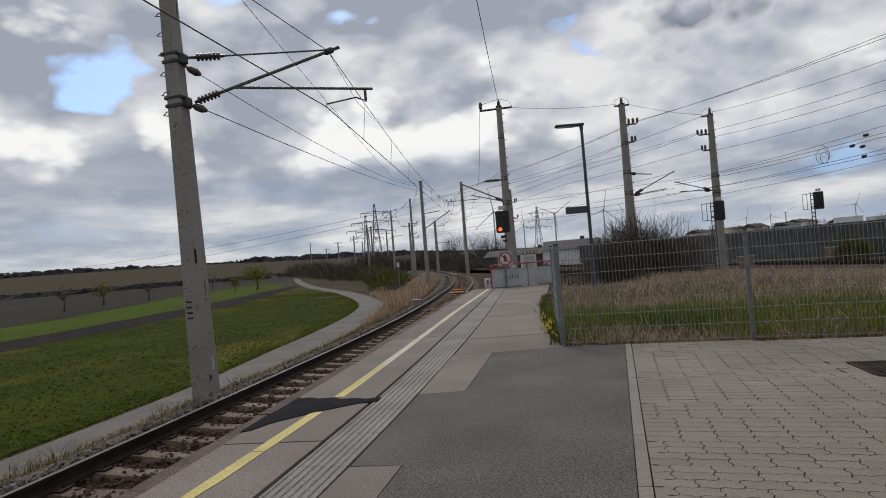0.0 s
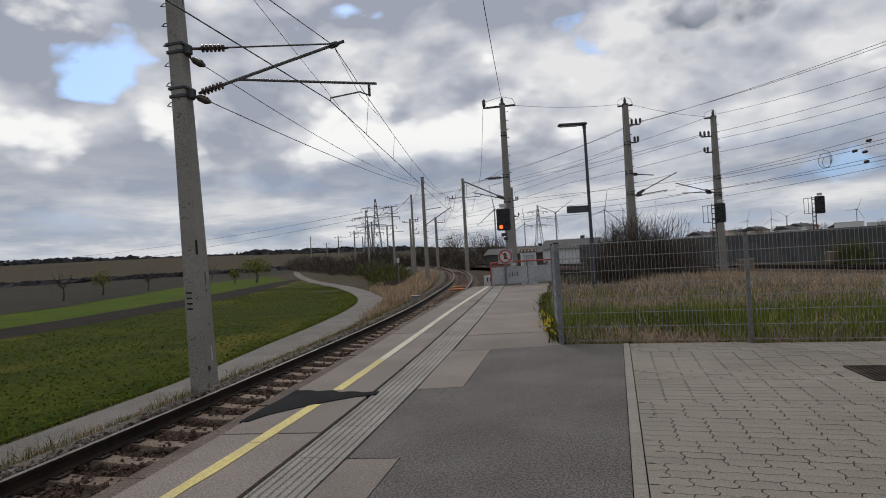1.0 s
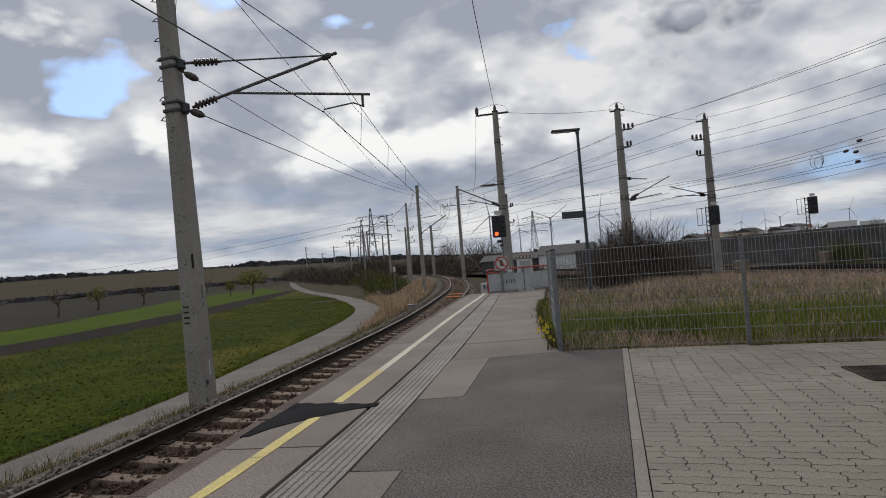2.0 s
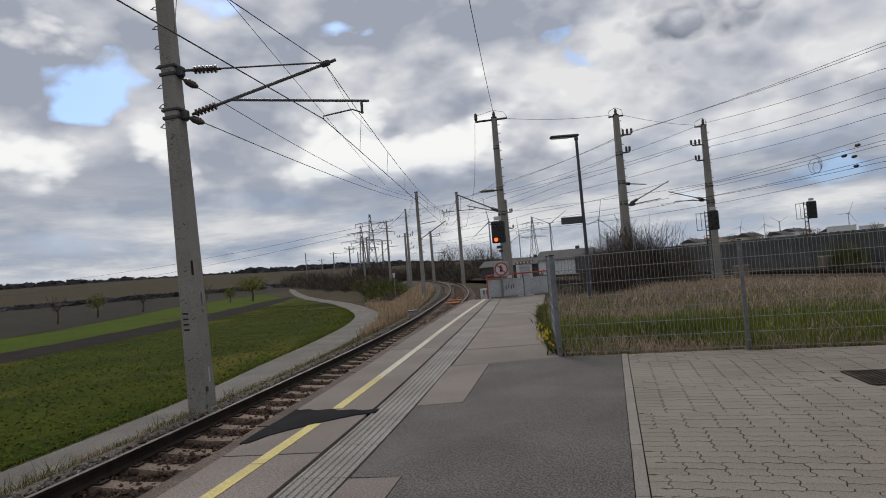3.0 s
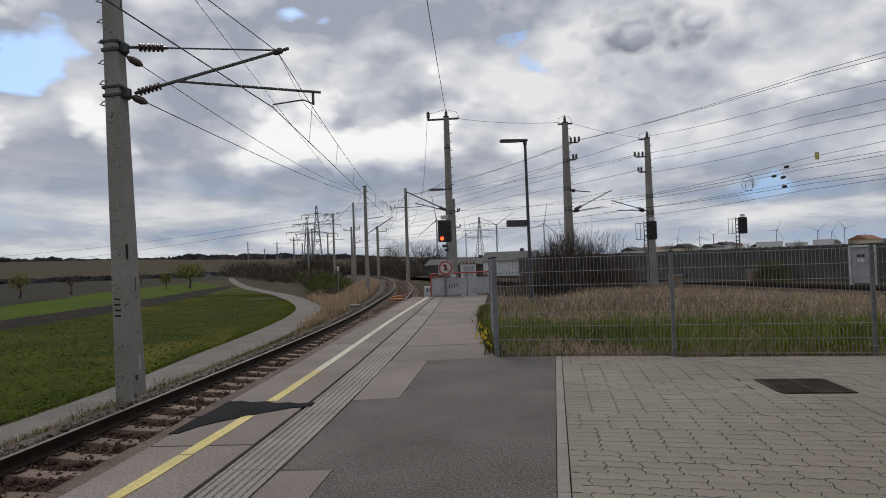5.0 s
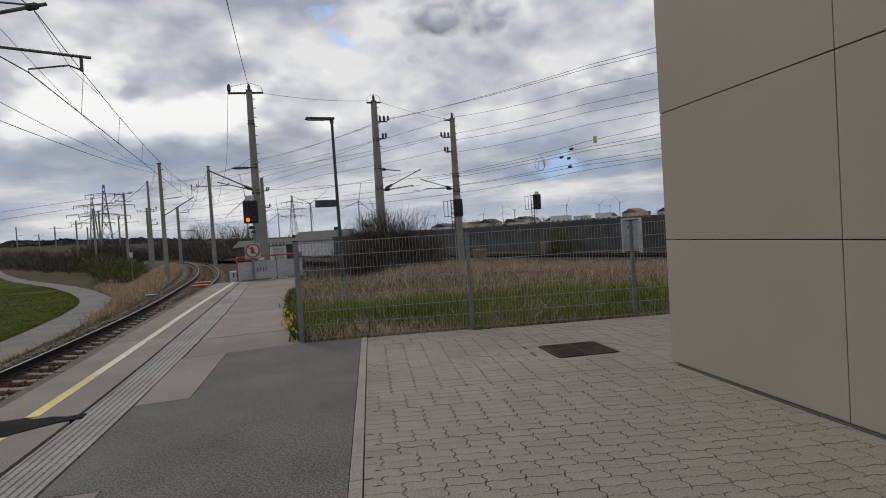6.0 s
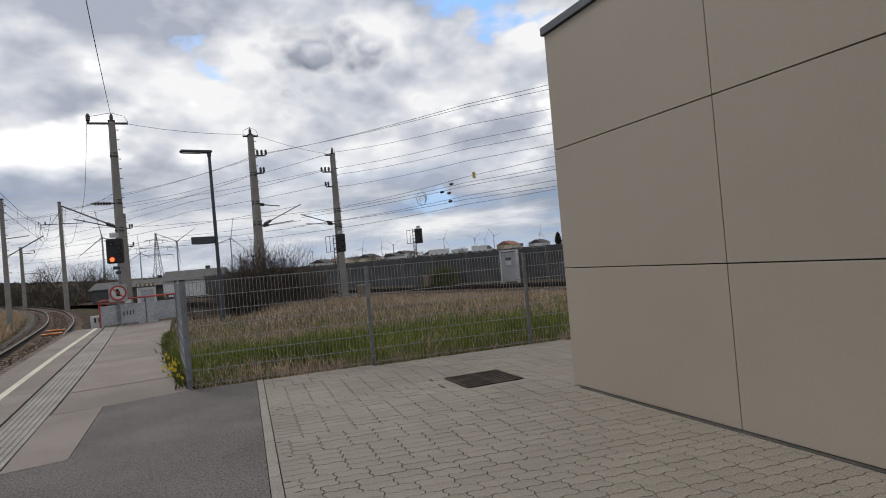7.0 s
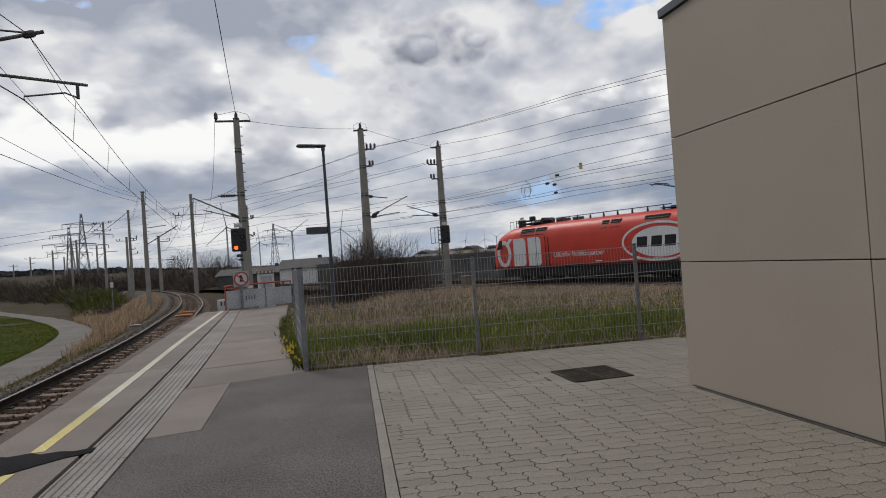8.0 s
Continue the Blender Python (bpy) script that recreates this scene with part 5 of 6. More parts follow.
# ---- platform end ----
def end_wall():
    a, b = Vector((-2.48, 25.75, 0)), Vector((0.02, 26.55, 0))
    d = (b - a).normalized()
    rz = math.degrees(math.atan2(d.y, d.x))
    t = thing("platform_end_barrier", "grey board barrier with a red handrail closing the platform", "barrier", pose(a.x, a.y, 0, 0, 0, rz))
    L = (b - a).length
    cuts = [0.0, 0.62, 1.55, L]
    for u, v in zip(cuts, cuts[1:]):
        part("board", Shape().box(((u + v) / 2, 0, 0.40), (v - u - 0.03, 0.05, 0.72), ch=0.008), M["endwall"], t)
    for u in cuts:
        part("post", Shape().box((u, 0.05, 0.45), (0.06, 0.06, 0.98), ch=0.006), M["red"] if u == 0 else M["galv"], t)
    part("handrail", Shape().tube([(-0.03, 0.0, 0.80), (-0.03, 0.0, 0.93), (0.1, 0, 0.96), (L, 0, 0.97)], 0.03, 8).tube([(0, 0.0, 0.84), (L * 0.4, 0, 0.85)], 0.022, 6), M["red"], t, "red painted tube handrail")
    for i in range(4):
        part("scrawl_bar", Shape().box((0.78 + 0.11 * i, -0.028, 0.42 + 0.02 * (i % 2)), (0.035, 0.006, 0.16), rz=0, ch=0.001), M["anthracite"], t, "dark scrawled mark")
    s = thing("no_entry_sign", "round no-entry sign with red rim and black symbol", "sign", pose(-1.86, 25.8, 0, 0, 0, rz))
    part("post", Shape().box((0, 0.05, 0.55), (0.09, 0.05, 1.1), ch=0.006), M["galv"], s)
    part("backing_plate", Shape().box((0.0, 0.02, 1.2), (0.62, 0.02, 0.62), ch=0.006), M["endwall"], s)
    part("disc", Shape().lathe((0, 0.005, 1.2), (0, -1, 0), [(0, 0.28), (0.012, 0.28), (0.016, 0.27)], 28), M["white"], s)
    rim = Shape()
    o = [(0.285 * math.cos(i * math.pi / 16), 0.285 * math.sin(i * math.pi / 16)) for i in range(32)]
    vs = [(x * k, -0.014 - (0.006 if k > 0.9 else 0.006), 1.2 + z * k) for k in (1.0, 0.80) for x, z in o] + [(x * k, -0.006, 1.2 + z * k) for k in (1.0, 0.80) for x, z in o]
    rim.add(vs, [(i, (i + 1) % 32, 32 + (i + 1) % 32, 32 + i) for i in range(32)] + [(i, 64 + i, 64 + (i + 1) % 32, (i + 1) % 32) for i in range(32)])
    part("rim", rim, M["red"], s, "red rim")
    part("black_shape", Shape().box((0, -0.018, 1.18), (0.12, 0.01, 0.18), ch=0.003).box((-0.02, -0.018, 1.3), (0.09, 0.01, 0.1), ch=0.003), M["black"], s, "black stop symbol")
    part("red_bar", Shape().box((0, 0, 0), (0.5, 0.008, 0.045), ch=0.002), M["red"], s).matrix_basis = pose(0, -0.026, 1.2, 0, 45, 0)
    part("lower_plate", Shape().box((0.33, 0.03, 0.86), (0.2, 0.02, 0.12), ch=0.004), M["white"], s)


end_wall()

hut = thing("trackside_cabinet", "white trackside cabinet with a hazard-striped lid", "cabinet", pose(-1.22, 30.5, -0.95, 0, 0, 10))
part("body", Shape().box((0, 0, 1.15), (0.72, 0.5, 2.2), ch=0.02), M["white"], hut)
part("lid", Shape().box((0, 0, 2.36), (0.84, 0.62, 0.2), ch=0.05), M["kiosk"], hut, "dark striped lid")
for i in range(5):
    part("lid_stripe", Shape().box((-0.34 + 0.17 * i, -0.315, 2.34), (0.07, 0.012, 0.1), ch=0.002), M["white"], hut)
part("door", Shape().box((0, -0.256, 1.6), (0.5, 0.02, 1.1), ch=0.01), M["endwall"], hut)

stone = thing("distance_stone", "small white trackside distance stone", "marker stone", pose(-2.75, 26.9, -1.15, 0, 0, 12))
part("block", Shape().box((0, 0, 0.8), (0.42, 0.2, 1.5), ch=0.03), M["white"], stone)
for i in range(2):
    part("writing_bar", Shape().box((-0.07 + 0.14 * i, -0.103, 1.38), (0.06, 0.006, 0.18), ch=0.001), M["anthracite"], stone)

mag = thing("track_box", "grey metal trackside box on the ballast shoulder", "box", pose(-6.95, 30.2, -1.1, 0, 0, 15))
part("case", Shape().box((0, 0, 0.32), (0.42, 0.3, 0.35), ch=0.04), M["mast"], mag)
part("hood", Shape().box((0, 0, 0.52), (0.5, 0.36, 0.07), ch=0.02), M["galv"], mag)
part("leg", Shape().box((0, 0, 0.08), (0.1, 0.1, 0.2)), M["steel"], mag)

for y in (37.6, 40.6):
    bz = thing("balise", "orange track balise plate between the rails", "balise", pose(track_x(y), y, RAIL - 0.18, 0, 0, 10), "balises")
    part("plate", Shape().box((0, 0, 0.03), (0.95, 0.5, 0.06), ch=0.015), M["orange"], bz)
    part("boss", Shape().box((0, 0, 0.075), (0.3, 0.22, 0.04), ch=0.012), M["orange"], bz)

board = thing("track_sign", "small white track sign on a post", "sign", pose(-15.8, 58.2, -1.1))
part("post", Shape().tube([(0, 0, 0), (0, 0, 2.4)], 0.04, 6), M["galv"], board)
part("plate", Shape().box((0, -0.03, 2.25), (0.26, 0.03, 0.46), ch=0.01), M["white"], board)


def signal(x, y, zb, z0, z1, lit, cage, rz, label):
    t = thing("railway_signal", label, "railway signal", pose(x, y, zb, 0, 0, rz), "railway signals")
    h0, h1 = z0 - zb, z1 - zb
    w = 0.62
    part("housing", Shape().box((0, 0, (h0 + h1) / 2), (w, 0.16, h1 - h0), ch=0.05), M["black"], t, "black signal housing")
    part("number_plate_bar", Shape().box((0.0, -0.03, h1 + 0.12), (0.32, 0.04, 0.18), ch=0.01).box((0, -0.056, h1 + 0.12), (0.2, 0.012, 0.05)), [M["white"]], t, "small white plate")
    for i, (lx, lz) in enumerate(((-0.13, 0.16), (0.14, 0.3), (0.14, 0.62), (-0.13, 0.78))):
        c = (lx, -0.08, h0 + lz * (h1 - h0))
        part("lamp_lens", Shape().lathe(c, (0, -1, 0), [(0, 0.085), (0.02, 0.085), (0.03, 0.06)], 14), M["lamp_red"] if lit and i == 0 else M["lens"], t, "glowing orange-red lamp" if lit and i == 0 else "")
        hood = Shape()
        n = 9
        vs = []
        for yy, r in ((-0.08, 0.105), (-0.24, 0.1)):
            vs += [(c[0] + r * math.cos(math.pi * k / (n - 1)), yy, c[2] + r * math.sin(math.pi * k / (n - 1))) for k in range(n)]
            vs += [(c[0] + (r - 0.01) * math.cos(math.pi * k / (n - 1)), yy, c[2] + (r - 0.01) * math.sin(math.pi * k / (n - 1))) for k in range(n)]
        hood.add(vs, [(k, k + 1, 2 * n + k + 1, 2 * n + k) for k in range(n - 1)] + [(n + k, 3 * n + k, 3 * n + k + 1, n + k + 1) for k in range(n - 1)] + [(2 * n + k, 2 * n + k + 1, 3 * n + k + 1, 3 * n + k) for k in range(n - 1)])
        part("lamp_hood", hood, M["black"], t)
    if cage:
        for s in (-0.55, -0.33):
            part("lattice_leg", Shape().box((s + 0.1, 0.12, h1 / 2), (0.05, 0.05, h1), ch=0.004), M["steel"], t)
        for i in range(int(h1 / 0.3)):
            part("lattice_brace", Shape().box((-0.34, 0.12, 0.15 + 0.3 * i), (0.24, 0.03, 0.05)), M["steel"], t)
        for s in (-0.95, -0.68):
            part("basket_bar", Shape().tube([(s, 0.1, h0 + 0.05), (s, 0.1, h1 - 0.1)], 0.018, 5), M["steel"], t)
        part("basket_rail", Shape().tube([(-0.5, 0.1, h1 - 0.1), (-0.97, 0.1, h1 - 0.12)], 0.02, 5).tube([(-0.5, 0.1, h0 + 0.05), (-0.97, 0.1, h0 + 0.04)], 0.02, 5), M["steel"], t)
        part("bracket", Shape().box((-0.3, 0.1, h1 - 0.1), (0.3, 0.06, 0.06)).box((-0.3, 0.1, h0 + 0.2), (0.3, 0.06, 0.06)), M["steel"], t)
    else:
        part("post", Shape().tube([(0.1, 0.02, 0), (0.1, 0.02, h0 + 0.1)], 0.055, 8), M["galv"], t)
        part("lower_lamp", Shape().box((0.0, 0, h0 - 0.18), (0.26, 0.14, 0.13), ch=0.03).box((0.06, 0, h0 - 0.36), (0.2, 0.16, 0.12), ch=0.03), M["steel"], t, "small lower lamp unit")
    return t


signal(-2.05, 27.8, -1.1, 2.36, 3.36, True, False, 8, "black light signal showing one orange-red lamp")
signal(9.85, 39.95, -0.75, 2.42, 3.6, False, True, -5, "unlit black light signal on a lattice post with basket")
signal(17.96, 47.1, -0.85, 2.8, 4.02, False, True, -8, "unlit black light signal on a lattice post with basket")


def street_lamp():
    t = thing("platform_lamp", "anthracite platform lamp post with a flat head and sign arm", "lamp post", pose(1.55, 21.95, -0.5))
    part("post", Shape().tube([(0, 0, 0), (0, 0, 2.2)], 0.085, 10, 0.075).tube([(0, 0, 2.2), (-0.02, 0, 6.1)], 0.06, 10, 0.05), M["anthracite"], t)
    head = Shape().box((-0.42, -0.05, 6.16), (1.0, 0.24, 0.09), ch=0.03, rz=11)
    part("head", head, M["anthracite"], t, "flat lamp head")
    part("diffuser", Shape().box((-0.55, -0.07, 6.108), (0.6, 0.18, 0.015), rz=11), M["white"], t)
    part("arm_sleeve", Shape().tube([(-0.02, 0, 6.0), (-0.02, 0, 6.2)], 0.065, 8), M["anthracite"], t)
    part("name_sign", Shape().box((-0.42, -0.08, 3.22), (0.72, 0.08, 0.24), ch=0.012, rz=11), M["anthracite"], t, "dark sign box")


street_lamp()


# ---- main line and noise barrier ----
def main_track():
    tr = thing("main_line_track", "straight main line track on dark ballast", "railway track", kind="structure")
    side, top = rail_profiles()
    for o in (-0.7525, 0.7525):
        pts = [tuple(main_pt(32.0 + o, s, RAIL)) for s in (-60, 0, 60, 120, 200)]
        part("rail", Shape().sweep(pts, side), M["rail_side"], tr)
        part("rail_head", Shape().sweep([(x, y, z + 0.0015) for x, y, z in pts], top), M["rail_top"], tr)
    sm = bpy.data.meshes["sleeper"]
    for i in range(130):
        ob = new("sleeper", sm)
        ob.parent = tr
        p = main_pt(32.0, -10 + 0.65 * i, RAIL - 0.178)
        ob.matrix_basis = pose(p.x, p.y, p.z, 0, 0, 24)
    prof = [(-3.0, -0.42), (-1.8, -0.24), (0, -0.255), (1.8, -0.24), (5.5, -0.28), (8.0, -0.5)]
    solo("main_ballast_bed", Shape().sweep([tuple(main_pt(32.0, s, RAIL)) for s in ylist(-60, 200, 10)], prof, closed=False), M["ballast"], "dark ballast of the main line", kind="structure")


main_track()


def noise_barrier():
    t = thing("noise_barrier", "grey ribbed noise barrier between steel posts behind the main line", "noise barrier", kind="structure")
    rib = Shape()
    vs, n = [], 26
    for i in range(n * 2):
        x = 0.08 + 3.84 * i / (n * 2 - 1)
        y = -0.05 if (i // 1) % 2 else 0.0
        vs += [(x, y, 0.0), (x, y, 2.45)]
    rib.add(vs, [(2 * i, 2 * i + 2, 2 * i + 3, 2 * i + 1) for i in range(n * 2 - 1)])
    rib.box((2, 0.08, 1.22), (3.9, 0.1, 2.44))
    rm = rib.mesh("barrier_panel", M["barrier"])
    pm = Shape().box((0, -0.02, 1.25), (0.2, 0.24, 2.6), ch=0.01).mesh("barrier_post", M["galv"])
    cm = Shape().box((2, 0, 2.5), (3.98, 0.2, 0.08), ch=0.02).mesh("barrier_cap", M["barrier"])
    for i in range(34):
        p = main_pt(39.3, -34 + 4 * i, -0.8)
        m = pose(p.x, p.y, p.z, 0, 0, 24 + 90)
        for nm, me in (("barrier_panel", rm), ("barrier_post", pm), ("barrier_cap", cm)):
            ob = new(nm, me)
            ob.parent, ob.matrix_basis = t, m
    d = thing("barrier_door", "light grey escape door with notice plates in the noise barrier", "door", pose(22.9, 41.2, -0.8, 0, 0, -66 - 0))
    part("frame", Shape().box((-0.75, 0, 1.15), (0.12, 0.3, 2.5), ch=0.01).box((0.75, 0, 1.15), (0.12, 0.3, 2.5), ch=0.01).box((0, 0, 2.36), (1.6, 0.3, 0.1), ch=0.01), M["white"], d)
    part("leaf", Shape().box((0, -0.05, 1.13), (1.36, 0.08, 2.2), ch=0.01), M["endwall"], d, "light grey door leaf")
    part("notice_plate", Shape().box((0, -0.1, 1.75), (0.52, 0.02, 0.2), ch=0.004), M["anthracite"], d, "dark notice plate")
    part("notice_plate", Shape().box((0, -0.1, 1.45), (0.52, 0.02, 0.3), ch=0.004), M["white"], d, "white notice plate")


noise_barrier()
for x, y in ((18.5, 47.0), (11.3, 40.6)):
    k = thing("relay_box", "brown relay box beside the main line", "box", pose(x, y, -0.75, 0, 0, 24))
    part("case", Shape().box((0, 0, 0.45), (0.8, 0.5, 0.75), ch=0.03), M["kiosk"], k)
    part("lid", Shape().box((0, 0, 0.85), (0.88, 0.58, 0.06), ch=0.015), M["mast"], k)


# ---- houses behind the barrier ----
def house(x, y, rz, w, d, h, roof, wallm, roofm, label, zb=-1.5, windows=True):
    if y > 200:
        h, roof, rz = h + 2.1, roof * 0.75, rz + (62 if roof else 0)
    t = thing("house", label, "house", pose(x, y, zb, 0, 0, rz), "houses beyond the railway")
    part("wall", Shape().box((0, 0, h / 2), (w, d, h)), wallm, t)
    if roof:
        r, o = roof, 0.4
        vs = [(-w / 2 - o, -d / 2 - o, h), (w / 2 + o, -d / 2 - o, h), (w / 2 + o, d / 2 + o, h), (-w / 2 - o, d / 2 + o, h), (-w / 2 - o, 0, h + r), (w / 2 + o, 0, h + r)]
        part("gable", Shape().add([(-w / 2, -d / 2, h), (-w / 2, d / 2, h), (-w / 2, 0, h + r * 0.92), (w / 2, -d / 2, h), (w / 2, d / 2, h), (w / 2, 0, h + r * 0.92)], [(0, 2, 1), (3, 4, 5)]), wallm, t)
        rf = part("roof", Shape().add(vs, [(0, 1, 5, 4), (2, 3, 4, 5), (0, 3, 2, 1)] + [(0, 4, 3), (1, 2, 5)]), roofm, t)
        part("chimney", Shape().box((w * 0.2, d * 0.12, h + r * 0.9), (0.6, 0.5, 1.2), ch=0.03), M["roof_dark"], rf)
    else:
        part("roof_edge", Shape().box((0, 0, h + 0.1), (w + 0.3, d + 0.3, 0.25), ch=0.03), roofm, t)
    n = max(2, int(w / 2.6))
    for lev in range(max(1, int(h / 2.8)) if windows else 0):
        for i in range(n):
            wx = -w / 2 + w * (i + 0.5) / n
            f = part("window", Shape().box((wx, -d / 2 - 0.02, 1.6 + 2.8 * lev), (1.15, 0.1, 1.25), ch=0.02), M["white"], t)
            part("pane", Shape().box((wx, -d / 2 - 0.075, 1.6 + 2.8 * lev), (0.95, 0.02, 1.05)), M["glass"], f)
    return t


W_, C_, RD, RR = M["house_white"], M["cream"], M["roof_dark"], M["roof_red"]
house(52, 262, -12, 7, 7, 2.8, 2.0, W_, RD, "small white house with a dark gable roof", -1.4)
house(66, 300, -15, 10, 9, 3.6, 0, C_, C_, "cream rendered house with a flat roof", -1.4)
house(78, 305, -15, 9, 9, 3.2, 0, C_, C_, "cream rendered house with a flat roof", -1.4)
house(92, 330, -18, 11, 9, 3.6, 2.8, C_, RD, "cream house with a dark brown roof", -1.0)
house(104, 322, -20, 9, 8, 3.2, 2.2, W_, RD, "white house with a dark gable roof", -1.0)
house(120, 352, -20, 12, 9, 4.6, 2.4, W_, RD, "white house with a broad dark roof", -1.0)
house(134, 330, -22, 12, 10, 5.2, 0, W_, W_, "white modern house with a flat roof", -1.2)
house(148, 332, -24, 10, 10, 4.4, 0, W_, W_, "white modern house with a flat roof", -1.2)
house(160, 330, -24, 9, 9, 5.4, 0, W_, W_, "white modern house with a flat roof", -1.2)
house(180, 330, -28, 12, 10, 4.4, 3.2, C_, RR, "cream house with an orange tiled roof", -0.8)
house(202, 330, -30, 11, 9, 4.2, 2.8, W_, RD, "white house with a dark gable roof", -0.8)
house(222, 325, -32, 11, 9, 4.2, 2.8, C_, RD, "cream house with a dark gable roof", -0.8)
for i, (x, y, w, h, r) in enumerate(((58, 285, 6, 2.6, 1.8), (72, 318, 7, 2.9, 2.2), (86, 340, 8, 3.0, 2.4), (98, 345, 7, 3.2, 2.4), (112, 350, 8, 3.4, 2.6), (127, 362, 9, 3.6, 2.6), (141, 360, 8, 3.0, 2.4), (170, 345, 9, 3.2, 2.8), (191, 340, 8, 3.0, 2.6), (212, 345, 9, 3.4, 2.6))):
    house(x, y, -20 - 35 * (i % 3), w, 7, h, r, (C_, W_, W_)[i % 3], (RD, RR, RD, RD)[i % 4], "small house with a pitched roof in the village", -0.9)
shed = house(1.2, 96, -8, 7.5, 9, 2.3, 1.4, W_, M["roof_dark"], "white shed with a dark shallow roof", -0.9, False)
house(-6.5, 104, -8, 12, 7, 1.9, 1.0, M["barrier"], M["roof_dark"], "low dark shed beside the railway", -0.9, False)


# ---- pylons and turbines ----
def pylon(x, y, zb, h, label):
    t = thing("power_pylon", label, "pylon", pose(x, y, zb, 0, 0, 25), "power pylons")
    b = h * 0.075
    lv = [0, 0.2, 0.38, 0.52, 0.64, 0.74, 0.84, 0.93, 1.0]
    wid = lambda u: b * (1 - u) ** 1.1 + b * 0.12
    r = h * 0.0032
    for sx in (-1, 1):
        for sy in (-1, 1):
            part("leg", Shape().tube([(sx * wid(u), sy * wid(u), u * h) for u in lv], r * 1.4, 4), M["pylon"], t)
    br = Shape()
    for u, v in zip(lv, lv[1:]):
        for a, c in (((-1, -1), (1, -1)), ((1, -1), (1, 1)), ((1, 1), (-1, 1)), ((-1, 1), (-1, -1))):
            br.tube([(a[0] * wid(u), a[1] * wid(u), u * h), (c[0] * wid(v), c[1] * wid(v), v * h)], r * 0.8, 3)
            br.tube([(c[0] * wid(u), c[1] * wid(u), u * h), (a[0] * wid(v), a[1] * wid(v), v * h)], r * 0.8, 3)
    part("lattice", br, M["pylon"], t)
    for u, L in ((0.58, 0.30), (0.72, 0.36), (0.86, 0.22)):
        part("cross_arm", Shape().tube([(-L * h, 0, u * h), (0, 0, u * h + 0.03 * h), (L * h, 0, u * h)], r * 1.2, 4).tube([(-L * h, 0, u * h), (L * h, 0, u * h)], r, 4), M["pylon"], t)
        for s in (-1, -0.55, 0.55, 1):
            part("hanging_insulator", Shape().tube([(s * L * h, 0, u * h), (s * L * h, 0, (u - 0.05) * h)], r * 1.3, 4), M["pylon"], t)


pylon(-107, 336, -2, 38, "grey lattice power pylon in the distance")
pylon(-121, 360, -2, 34, "grey lattice power pylon in the distance")
pylon(-23, 506, -2, 40, "grey lattice power pylon far off")
pylon(60, 640, -2, 36, "grey lattice power pylon far off")


def turbine(x, y, zb, h, a0):
    t = thing("wind_turbine", "pale three-bladed wind turbine on the horizon", "wind turbine", pose(x, y, zb, 0, 0, 10), "wind turbines")
    part("tower", Shape().tube([(0, 0, 0), (0, 0, h)], h * 0.022, 8, h * 0.013), M["turbine"], t)
    part("nacelle", Shape().box((0, 0, h), (h * 0.04, h * 0.09, h * 0.045), ch=h * 0.01), M["turbine"], t)
    for k in range(3):
        a = radians(a0 + 120 * k)
        dx, dz = math.cos(a), math.sin(a)
        L = h * 0.52
        part("blade", Shape().tube([(0, -h * 0.06, h), (dx * L * 0.2, -h * 0.06, h + dz * L * 0.2), (dx * L, -h * 0.06, h + dz * L)], h * 0.013, 4, h * 0.005), M["turbine"], t)


for x, y, z, a in ((-9, 510, 31, 35), (36.4, 620, 37, 80), (-52, 450, 33, 100), (-75, 800, 40, 20), (-32, 470, 22, 95), (150, 900, 24, 10), (285, 1240, 32, 50), (330, 1240, 34, 75), (430, 1340, 40, 30), (480, 1330, 38, 5), (540, 1300, 44, 65), (590, 1240, 38, 40), (690, 1340, 44, 15), (760, 1240, 38, 80), (820, 1140, 36, 35), (90, 960, 28, 25), (190, 1040, 30, 55), (390, 1300, 36, 95), (640, 1290, 36, 60)):
    turbine(x, y, -2, z + 2, a)


# ---- vegetation ----
def blades(name, n, area, h, w, material, label, seed, lean=0.35, tri=True):
    """Grass blades as slim upright triangles; area(rng, n) gives x, y, z arrays."""
    rng = np.random.default_rng(seed)
    x, y, z = area(rng, n)
    n = len(x)
    a = rng.uniform(0, 2 * np.pi, n)
    hh = h * rng.uniform(0.45, 1.25, n)
    ww = w * rng.uniform(0.6, 1.4, n) / 2
    lx, ly = rng.normal(0, lean, n) * hh, rng.normal(0, lean, n) * hh
    dx, dy = np.cos(a) * ww, np.sin(a) * ww
    v = np.empty((n, 5, 3))
    v[:, 0] = np.stack([x - dx, y - dy, z - 0.02], 1)
    v[:, 1] = np.stack([x + dx, y + dy, z - 0.02], 1)
    v[:, 2] = np.stack([x + dx * 0.7 + lx * 0.4, y + dy * 0.7 + ly * 0.4, z + hh * 0.6], 1)
    v[:, 3] = np.stack([x - dx * 0.7 + lx * 0.4, y - dy * 0.7 + ly * 0.4, z + hh * 0.6], 1)
    v[:, 4] = np.stack([x + lx, y + ly, z + hh * 0.97], 1)
    o = np.arange(n)[:, None] * 5
    quads = (o + np.array([[0, 1, 2, 3]])).tolist()
    tris = (o + np.array([[3, 2, 4]])).tolist()
    sh = Shape()
    sh.v, sh.f = v.reshape(-1, 3).tolist(), quads + tris
    sh.mi = [0] * len(sh.f)
    return solo(name, sh, material, label, kind="stuff")


def gz(x, y):
    return np.array([ground_all(a, b) for a, b in zip(x, y)])


